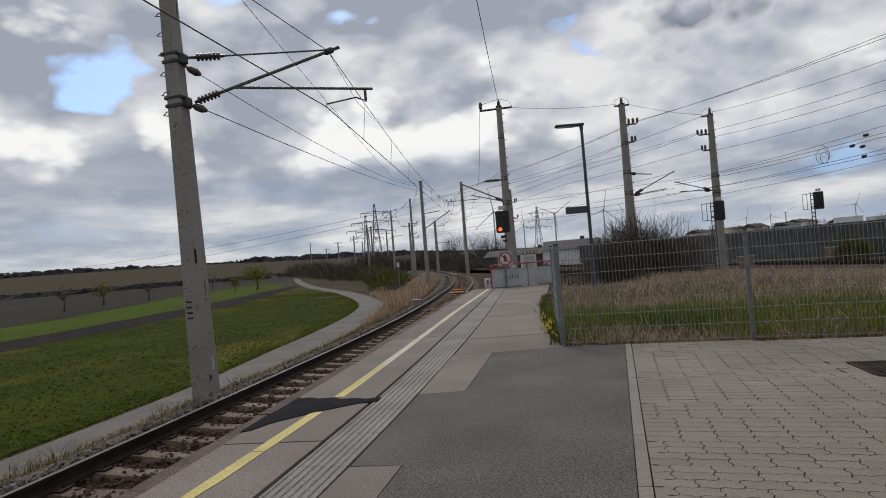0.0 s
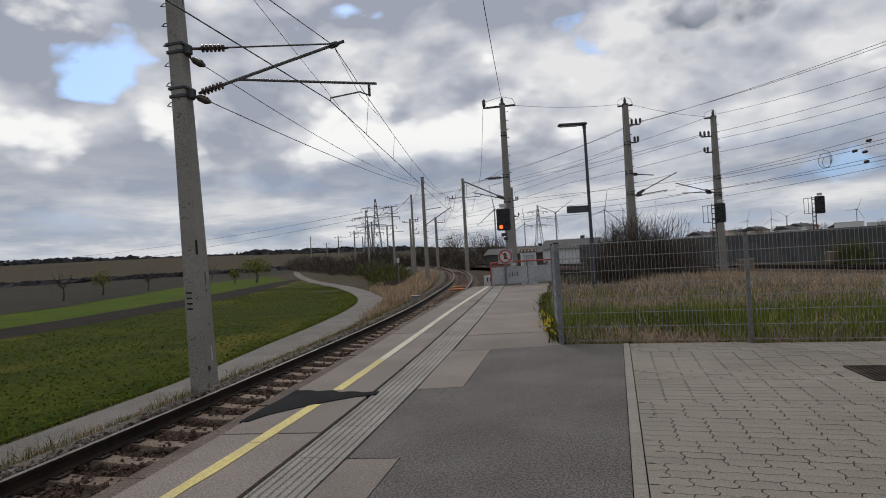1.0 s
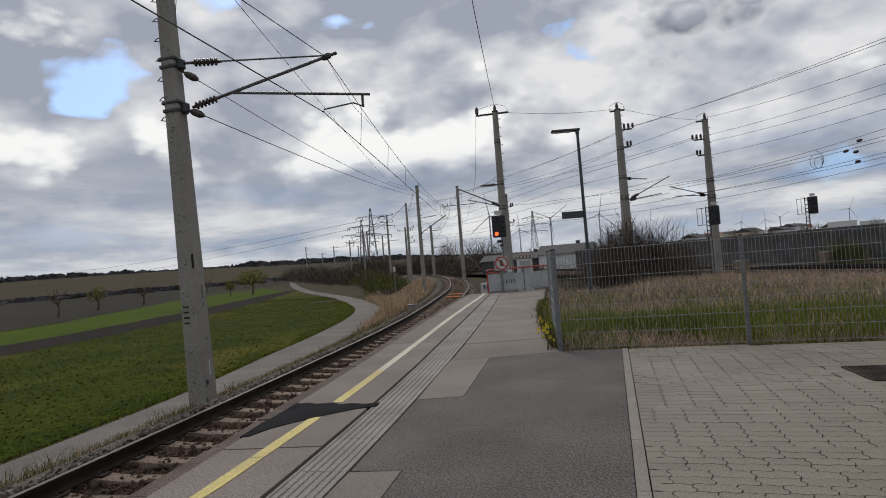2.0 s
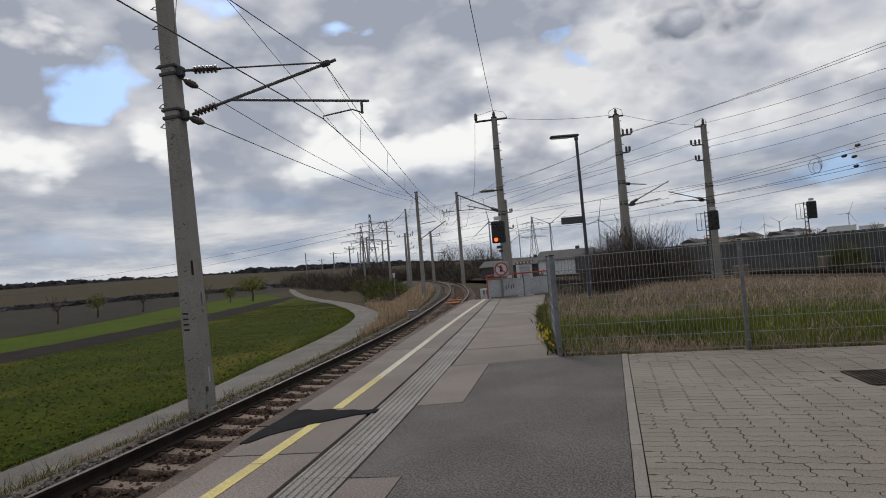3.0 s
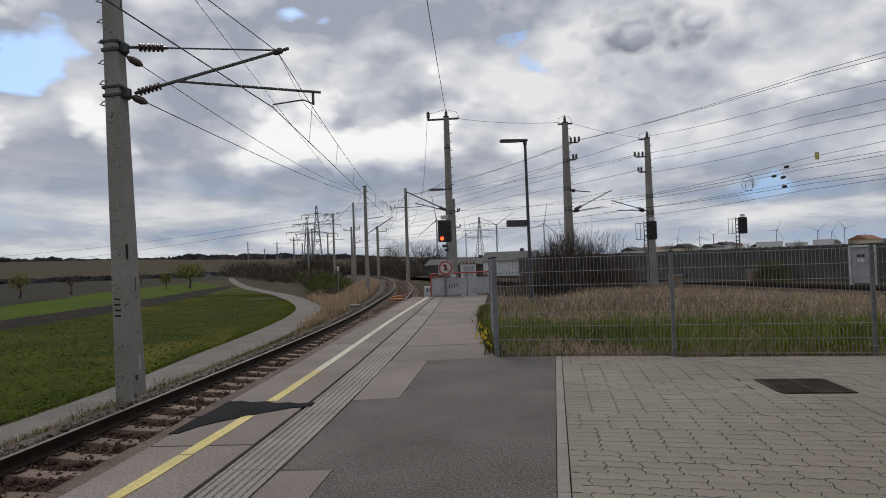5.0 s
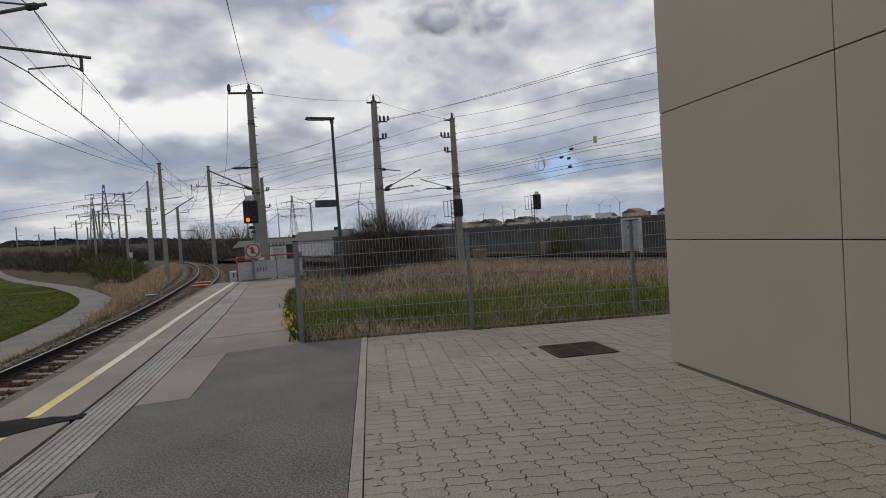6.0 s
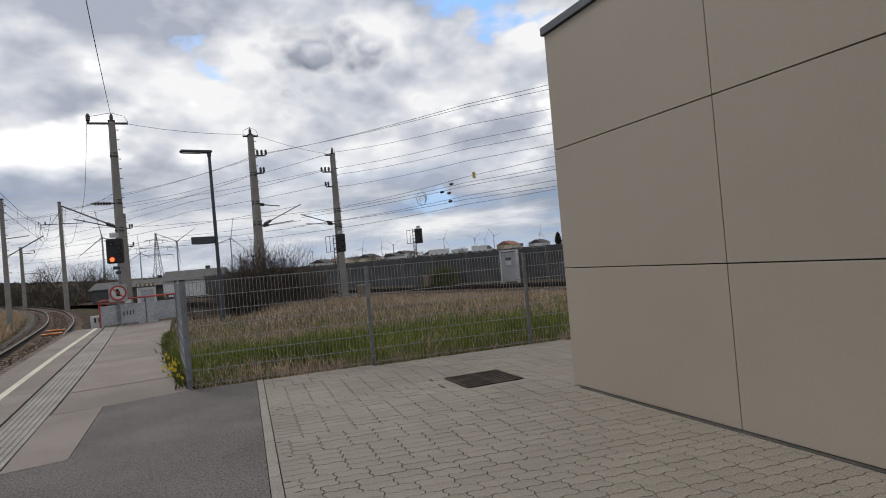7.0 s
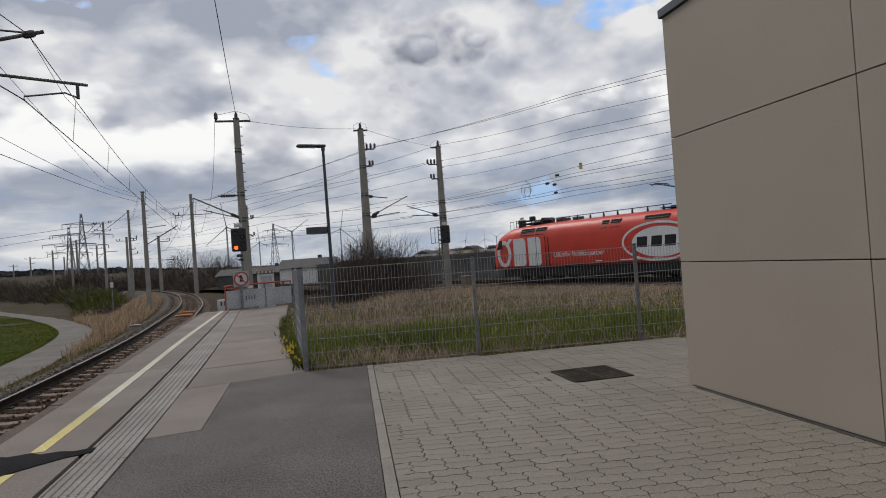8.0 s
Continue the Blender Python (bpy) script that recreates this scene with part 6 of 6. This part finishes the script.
def right_meadow(y0, y1, power=1.0, clump=0.0, near=0.0):
    def area(rng, n):
        u = rng.random(n) ** power
        y = y0 + (y1 - y0) * u
        x = rng.uniform(-0.5, 1, n) * (4 + y * 0.95) + 0.5
        y = y - 0.112 * (x - 0.6) * (y < 20)
        r = np.array([right_x(min(max(k, 9.0), 26.6)) for k in y])
        ok = (x > r + 0.08) & (MAIN_N.x * x + MAIN_N.y * y < 28.8) & (y > 9.42 - 0.112 * (x - 0.6) + near)
        if clump:
            c = np.array([noise.noise((a * 0.55, b * 0.55, 3.1)) for a, b in zip(x, y)])
            ok &= c > clump
        x, y = x[ok], y[ok]
        return x, y, gz(x, y)
    return area


blades("dry_grass", 62000, right_meadow(9.6, 42, 1.2), 0.22, 0.015, M["dry"], "dry tan grass behind the fence", 11, 0.65)
blades("dry_grass_edge", 5200, right_meadow(9.42, 9.75, 1.0, near=-0.06), 0.16, 0.008, M["dry"], "matted dry grass along the paving edge", 12, 0.75)
blades("green_grass", 36000, right_meadow(9.5, 13.4, 1.0, -0.25), 0.33, 0.010, M["green"], "fresh green grass behind the fence", 13, 0.42)
blades("green_grass_tufts", 12000, right_meadow(11.5, 19, 1.0, 0.10), 0.30, 0.012, M["green"], "scattered green tufts in the dry grass", 14, 0.3)
blades("dark_weeds", 5000, right_meadow(9.6, 11.5, 1.0, 0.15), 0.4, 0.02, M["weed"], "dark leafy weeds behind the fence", 15, 0.5)


def edge_weeds(rng, n):
    y = rng.uniform(9.5, 19, n)
    x = np.array([right_x(k) for k in y]) + rng.normal(0.03, 0.06, n)
    return x, y, np.full(n, -0.03)


blades("platform_weeds", 1500, edge_weeds, 0.17, 0.025, M["weed"], "weeds growing over the platform edge", 16, 0.6)
blades("yellow_flowers", 26, lambda rng, n: (np.array([right_x(k) for k in np.linspace(10, 12.4, n)]) + rng.normal(-0.08, 0.06, n), np.linspace(10, 12.4, n), rng.uniform(0.05, 0.2, n)), 0.05, 0.05, M["flower"], "small yellow flowers in the weeds", 17, 0.3)


def verge(o0, o1, y0, y1, power=1.5, clump=None):
    def area(rng, n):
        y = y0 + (y1 - y0) * rng.random(n) ** power
        x = np.array([track_x(k) for k in y]) - rng.uniform(o0, o1, n)
        ok = x > np.array([road_x(k) + 0.3 + 0.6 * sstep(10, 28, k) for k in y])
        x, y = x[ok], y[ok]
        if clump is not None:
            c = np.array([noise.noise((a * 0.7, b * 0.7, 8.1)) for a, b in zip(x, y)])
            x, y = x[c > clump], y[c > clump]
        return x, y, gz(x, y)
    return area


blades("verge_grass", 16000, verge(2.3, 4.2, 2, 50), 0.11, 0.008, M["weed"], "thin grass on the verge beside the track", 21, 0.5)
blades("verge_dry_grass", 16000, verge(2.2, 4.4, 2, 60), 0.16, 0.007, M["dry"], "dry grass on the verge beside the track", 22, 0.5)
blades("verge_weeds", 2600, verge(2.4, 3.3, 2, 30, 1.3, 0.16), 0.27, 0.009, M["weed"], "taller weeds beside the track", 23, 0.6)
blades("embankment_grass", 26000, verge(2.6, 9.5, 30, 80, 1.0), 0.55, 0.035, M["dry"], "dry tan grass on the embankment", 24, 0.35)


def field_edge(rng, n):
    y = rng.uniform(2, 60, n)
    x = np.array([road_x(k) for k in y]) - 1.25 - rng.exponential(0.7, n)
    return x, y, gz(x, y) + 0.03


blades("field_margin_grass", 9000, field_edge, 0.05, 0.02, M["green"], "grass along the field margin", 25, 0.45)


def field_tufts(rng, n):
    y = 4 + 70 * rng.random(n) ** 1.25
    a, b = np.array([strip_a(k) for k in y]), np.array([road_x(k) for k in y]) - 1.35
    x = b + (a - b) * rng.random(n) ** 1.2
    return x, y, gz(x, y) + 0.035


blades("field_crop", 22000, field_tufts, 0.035, 0.07, M["crop"], "low flattened young crop in the field", 26, 1.3)


def twigs(rng, n, spread, h, w, up=0.8, start=0.0):
    """Fine bare twigs filling an uneven dome, each leaning out and up. Returns vertices and faces."""
    a, r = rng.uniform(0, 2 * np.pi, n), rng.random(n) ** 0.5
    lump = 1 + 0.22 * np.sin(3 * a + rng.uniform(0, 6)) * r + 0.12 * np.sin(7 * a + 1)
    top = h * np.sqrt(np.maximum(0.02, 1 - (r * 0.97) ** 2)) * lump
    z = h * start + (top - h * start) * rng.random(n) ** 0.6 * 0.92
    base = np.stack([np.cos(a) * r * spread * lump, np.sin(a) * r * spread * lump, np.maximum(z, 0.0)], 1)
    d = np.stack([np.cos(a) * r, np.sin(a) * r, 0.35 + up * rng.random(n)], 1) + rng.normal(0, 0.45, (n, 3))
    d *= (0.22 * h * rng.uniform(0.5, 1.3, n) / np.linalg.norm(d, axis=1))[:, None]
    mid, tip = base + rng.normal(0, 0.03 * h, (n, 3)), base + d
    low = base - d
    low[:, 2] = np.maximum(low[:, 2], -0.1)
    q = rng.uniform(0, 2 * np.pi, n)
    side = np.stack([-np.sin(q), np.cos(q), 0 * a], 1) * (w * rng.uniform(0.5, 1.5, n) / 2)[:, None]
    v = np.stack([low - side, low + side, mid + side * 0.8, mid - side * 0.8, tip], 1).reshape(-1, 3)
    o = np.arange(n)[:, None] * 5
    f = (o + np.array([[0, 1, 2, 3]])).tolist() + (o + np.array([[3, 2, 4]])).tolist()
    return v, f


def shrub(x, y, spread, h, n, w, material, label, seed, zb=None, start=0.0):
    rng = np.random.default_rng(seed)
    v, f = twigs(rng, n, spread, h, w, start=start)
    sh = Shape()
    sh.v, sh.f = v.tolist(), f
    sh.mi = [0] * len(f)
    t = thing("shrub", label, "shrub", pose(x, y, ground_z(x, y) - 0.1 if zb is None else zb), "bare shrubs")
    part("twig_mass", sh, material, t)
    part("stem", Shape().tube([(0, 0, -0.2), (0.05, 0, h * 0.3)], w * 1.6, 5, w).tube([(0.2, 0.1, -0.2), (spread * 0.3, 0.1, h * 0.4)], w * 1.3, 5, w * 0.7).tube([(-0.2, 0, -0.2), (-spread * 0.3, 0.1, h * 0.4)], w * 1.3, 5, w * 0.7), material, t)
    return t


shrub(4.3, 33.8, 2.8, 3.35, 5600, 0.019, M["twig"], "dense bare bramble bush round a mast foot", 31)
shrub(2.7, 33.0, 1.7, 1.9, 1800, 0.022, M["thicket"], "low bare thicket beside the mast", 32)
shrub(6.3, 35.5, 1.8, 2.1, 1800, 0.022, M["thicket"], "low bare thicket beside the mast", 33)
shrub(19.7, 47.3, 1.5, 2.1, 1500, 0.03, M["weed"], "greenish shrub in front of the noise barrier", 34)
shrub(0.6, 24.0, 0.7, 1.2, 260, 0.02, M["twig"], "thin bare shrub by the lamp post", 35)
k = 40
for x, y, s, h, mt in ((-24, 128, 4, 4.5, "thicket"), (-15, 130, 4, 4.2, "thicket"), (-12, 122, 4, 3.8, "twig"), (-18, 112, 4, 3.6, "thicket"), (-9, 110, 4, 3.2, "thicket"), (-6, 104, 3, 2.8, "thicket"), (-3.5, 70, 2.5, 1.8, "thicket"), (-5, 88, 3, 2.4, "thicket"),
                       (-28, 140, 5, 5, "thicket"), (-35, 148, 5, 5.5, "thicket"), (-43, 150, 6, 5, "twig"), (-50, 158, 6, 6.5, "twig"), (-58, 170, 6, 6, "thicket"), (-33, 108, 4, 3.0, "thicket"), (-38, 118, 4, 3.4, "weed"), (-30, 98, 3.5, 2.4, "thicket"), (-24, 84, 3, 2.2, "weed"), (-27, 90, 3, 2.6, "weed"),
                       (-45, 130, 4, 3.4, "thicket"), (-52, 140, 5, 4, "thicket"), (-62, 160, 6, 4.4, "thicket"), (-75, 185, 7, 5, "thicket"), (-90, 215, 8, 6, "thicket"), (-108, 250, 9, 6, "thicket"), (-70, 200, 7, 6, "twig"), (-20, 70, 2.5, 1.6, "weed"), (-17, 62, 2, 1.2, "thicket"), (-40, 175, 7, 6, "thicket"), (-20, 160, 7, 6, "thicket"), (-5, 150, 7, 5, "thicket"), (8, 140, 6, 4, "thicket"), (-125, 285, 10, 7, "thicket"), (-150, 330, 12, 8, "thicket")):
    k += 1
    shrub(x, y, s, h, 1100 if h < 5 else 1500, 0.03 + 0.0005 * y, M[mt], "bare bushes beside the railway" if mt != "weed" else "bushes with first green leaves beside the railway", k)


def tree(x, y, h, crown, leafy, label, seed, trunk=0.2):
    rng = np.random.default_rng(seed)
    t = thing("tree", label, "tree", pose(x, y, ground_z(x, y) - 0.05), "field trees")
    part("trunk", Shape().tube([(0, 0, 0), (0.05 * h, 0, h * 0.25), (0.02 * h, 0.02, h * 0.45)], trunk, 7, trunk * 0.6), M["twig"], t)
    for i in range(6):
        a = i * 1.05 + rng.uniform(-0.3, 0.3)
        part("limb", Shape().tube([(0.02 * h, 0, h * 0.4), (math.cos(a) * crown * 0.4, math.sin(a) * crown * 0.4, h * 0.62), (math.cos(a) * crown * 0.75, math.sin(a) * crown * 0.75, h * rng.uniform(0.7, 0.95))], trunk * 0.5, 5, 0.03), M["twig"], t)
    v, f = twigs(rng, 420 if h > 6 else 170, crown, h * 0.62, 0.03 if h > 6 else 0.022, start=0.1)
    sh = Shape()
    sh.v, sh.f, sh.mi = (v + np.array([0, 0, h * 0.38])).tolist(), f, [0] * len(f)
    part("twig_mass", sh, M["twig"], t)
    if leafy:
        n = (1500 if h > 4.5 else 350) if leafy == 1 else 3200
        d = rng.normal(size=(n, 3))
        d /= np.linalg.norm(d, axis=1)[:, None]
        c = d * (rng.random(n) ** 0.45)[:, None] * np.array([crown, crown, h * 0.33]) + np.array([0, 0, h * 0.68])
        c[:, 2] += 0.25 * rng.normal(size=n)
        if leafy == 2:
            c[:, :2] *= np.clip(1.35 - 0.9 * (c[:, 2:3] / h), 0.12, 1.0)
        e1, e2 = rng.normal(size=(n, 3)) * (0.10 if leafy == 1 else 0.22), rng.normal(size=(n, 3)) * (0.10 if leafy == 1 else 0.22)
        vv = np.stack([c - e1, c + e2, c + e1], 1).reshape(-1, 3)
        sh = Shape()
        sh.v, sh.f = vv.tolist(), (np.arange(n)[:, None] * 3 + np.array([[0, 1, 2]])).tolist()
        sh.mi = [0] * n
        part("crown", sh, M["leaf"] if leafy == 1 else M["conifer"], t, "loose yellow-green spring foliage" if leafy == 1 else "dark evergreen foliage")
    return t


tree(-58.5, 108, 4.9, 3.2, 1, "pollarded field tree with yellow-green spring leaves", 71, 0.25)
tree(-62, 106, 3.0, 1.2, 1, "small field tree with spring leaves", 72, 0.12)
tree(-70, 92, 4.0, 1.8, 0, "small bare tree in the fields", 73, 0.16)
tree(-72, 84, 3.8, 1.6, 1, "field tree with thin yellowish leaves", 74, 0.16)
tree(-66, 70, 4.2, 1.8, 0, "bare leaning field tree", 75, 0.14)
tree(-95, 150, 4.5, 2.2, 0, "small bare tree in the fields", 76, 0.16)
for x, y, h in ((-23, 130, 9), (-19, 134, 8.5), (-15.5, 128, 8), (-26, 136, 8), (-12, 126, 7.5), (-46, 152, 7), (-52, 160, 7.5)):
    tree(x, y, h, 2.9, 0, "tall bare tree beside the railway curve", int(200 + y), 0.14)
for x, y, h, c in ((208, 318, 9.5, 2.4), (216, 316, 10, 2.8), (226, 312, 9, 2.4)):
    tree(x, y, h + 2.2, c, 2, "dark evergreen tree by the houses", int(x))
for x, y in ((112, 315), (120, 322), (143, 318), (62, 280), (85, 300), (74, 290), (97, 316), (168, 318), (190, 320)):
    tree(x, y, 8.0, 2.8, 0, "bare garden tree by the houses", int(x))


def woods(name, n, place, h, w, material, label, seed):
    """Far woods: upright ragged slivers."""
    rng = np.random.default_rng(seed)
    p = place(rng, n)
    hh = h * rng.uniform(0.5, 1.3, n)
    a = rng.uniform(0, np.pi, n)
    s = np.stack([np.cos(a), np.sin(a), 0 * a], 1) * (w * rng.uniform(0.5, 1.5, n))[:, None]
    top = p + np.stack([rng.normal(0, w * 0.3, n), rng.normal(0, w * 0.3, n), hh], 1)
    v = np.stack([p - s * 0.6, p + s * 0.6, p + s + [0, 0, 1] * hh[:, None] * 0.55, top, p - s + [0, 0, 1] * hh[:, None] * 0.6], 1).reshape(-1, 3)
    sh = Shape()
    sh.v, sh.f, sh.mi = v.tolist(), (np.arange(n)[:, None] * 5 + np.arange(5)[None]).tolist(), [0] * n
    return solo(name, sh, material, label, kind="stuff")


def ring_place(r0, r1, y0, y1, z):
    def place(rng, n):
        r = rng.uniform(r0, r1, n)
        yaw = np.radians(rng.uniform(y0, y1, n))
        x, y = -np.sin(yaw) * r, np.cos(yaw) * r
        return np.stack([x, y, np.array([z(a, b, c) for a, b, c in zip(x, y, r)])], 1)
    return place


def ridge_z(x, y, r):
    yaw = math.degrees(math.atan2(-x, y))
    i = (100 - yaw) * 120 / 200
    base = 10 + 36 * sstep(-4, 32, yaw) + 6 * sstep(40, 90, yaw)
    kk = np.interp(r, [900, 1150, 1400], [0.0, 0.55, 1.0])
    return -5 + kk * base * (0.82 + 0.3 * noise.noise((i * 0.09, 1.2, 1.7)) + 0.10 * noise.noise((i * 0.5, 0, 4)))


woods("far_woods", 5200, ring_place(950, 1400, -30, 75, ridge_z), 5.5, 9, M["hazy_wood"], "bare woods on the far hills", 91)
woods("mid_hedges", 2600, ring_place(330, 900, 14, 75, lambda x, y, r: -2.2), 2.2, 4.5, M["hazy_wood"], "bare hedges between the distant fields", 92)
woods("far_hedges", 1800, ring_place(420, 760, -48, 14, lambda x, y, r: -3), 6.0, 6.0, M["hazy_wood"], "bare hedges and trees on the horizon", 93)


# ---- paving stones ----
def paver_outline(L, B):
    """Interlocking stone: wavy long sides, stepped ends; repeats with half-stone offset."""
    g = 0.013
    xs = [-L / 2 + L * i / 8 for i in range(9)]
    fz = lambda i: 0.009 * (0, 1, 0, -1)[i % 4]
    low = [(xs[i], -B / 2 + fz(i)) for i in range(9)]
    end = [(g, -B / 6), (-g, B / 6)]
    right = [(L / 2 + dx, dy) for dx, dy in end]
    top = [(xs[i], B / 2 + fz(i)) for i in range(8, -1, -1)]
    left = [(-L / 2 + dx, dy) for dx, dy in reversed(end)]
    return low + right + top + left


def build_pavers():
    L, B = 0.24, 0.12
    out = paver_outline(L, B)
    n = len(out)
    ring = lambda s, z: [(x - math.copysign(0.0038 * s, x), y - math.copysign(0.0032 * s, y) * (abs(y) > B * 0.3), z) for x, y in out]
    vs = ring(0.9, -0.03) + ring(0.9, -0.0015) + ring(1.2, 0.0)
    fs = [(r * n + i, r * n + (i + 1) % n, (r + 1) * n + (i + 1) % n, (r + 1) * n + i) for r in range(2) for i in range(n)] + [tuple(range(2 * n, 3 * n))]
    me = Shape().add(vs, fs).mesh("paving_stone", M["paver"])
    half = [(0.003, -B / 2 + 0.004), (L / 8, -B / 2 - 0.005), (L / 4, -B / 2 + 0.004), (L * 3 / 8, -B / 2 + 0.012), (L / 2 - 0.003, -B / 2 + 0.004), (L / 2 + 0.013, -B / 6), (L / 2 - 0.019, B / 6), (L / 2 - 0.003, B / 2 - 0.004), (L * 3 / 8, B / 2 + 0.005), (L / 4, B / 2 - 0.004), (L / 8, B / 2 - 0.012), (0.003, B / 2 - 0.004)]
    # a whole stone cut straight where it meets the kerb
    cut = [(max(x, -L / 2 + 0.003) if x < 0 else x - 0.0044, y - math.copysign(0.003, y) * (abs(y) > B * 0.3)) for x, y in out[:-2]]
    # rows lie joint over joint for a while, then step over by half a stone
    step, shift = {}, 0
    for j in range(-3, 72):
        if random.random() < 0.36:
            shift = 1 - shift
        step[j] = shift
    ang = -math.degrees(math.atan(0.0725))
    ca, sa = math.cos(radians(ang)), math.sin(radians(ang))
    x0, y0 = kerb_x(1.2) + 0.092, 1.2
    rest, near = Shape(), 0
    for j in range(-3, 72):
        for i in range(0, 28):
            lx, ly = (i + 0.5 * (1 - step[j])) * L, j * B
            x, y = x0 + lx * ca - ly * sa, y0 + lx * sa + ly * ca
            if y > fence_y(x) - 0.03 or x > 7.4 or x > 4.56 and y < 5.9 or abs(x - 3.86) < 0.46 and abs(y - 7.02) < 0.40:
                continue
            dz, tilt = random.uniform(-0.0012, 0.0012), random.uniform(-0.35, 0.35)
            m = pose(x, y, dz, tilt, random.uniform(-0.3, 0.3), ang)
            if i == 0 and not step[j]:
                rest.prism([tuple((m @ Vector((a, b, 0))).xy) for a, b in cut], -0.03, -0.0005)
            elif i == 0:
                rest.prism([tuple((m @ Vector((a, b, 0))).xy) for a, b in half], -0.03, -0.001)
            elif near < 300 and x < 4.4 and 2.9 < y < 5.4:
                ob = new("paving_stone", me)
                ob.parent, ob.matrix_basis = platform, m
                near += 1
            else:
                rest.add([tuple(m @ Vector(v)) for v in vs], fs)
    # cut stones round the grating
    for a, b, c, d in ((3.36, 4.36, 7.37, 7.47), (3.36, 4.36, 6.57, 6.67), (3.33, 3.50, 6.68, 7.36), (4.22, 4.39, 6.68, 7.36)):
        for q in range(4):
            if b - a > d - c:
                w = (b - a) / 4
                e = (a + w * q + 0.003, a + w * (q + 1) - 0.003, c, d)
            else:
                w = (d - c) / 4
                e = (a, b, c + w * q + 0.003, c + w * (q + 1) - 0.003)
            rest.prism([(e[0], e[2]), (e[1], e[2]), (e[1], e[3]), (e[0], e[3])], -0.03, -0.0035)
    ob = part("paving_stones", rest, M["paver"], platform)
    ob["kind"] = "stuff"


build_pavers()


# ---- motion ----
def motions():
    """The locomotive runs along the main line at an even speed, its wheels rolling."""
    speed, nose = 20.3, 34.0
    turn = MAIN_D.to_track_quat("Y", "Z").to_matrix().to_4x4()
    rows = []
    for i in range(17):
        t = i * 0.5
        rows.append((t, Matrix.Translation(main_pt(32.0, nose - speed * (8.0 - t), RAIL)) @ turn))
    walk(loco, rows)
    for w, x, y in wheels:
        walk(w, [(i * 0.04, pose(x, y, 0.575, -math.degrees(speed * i * 0.04 / 0.575), 0, 0)) for i in range(201)])


motions()
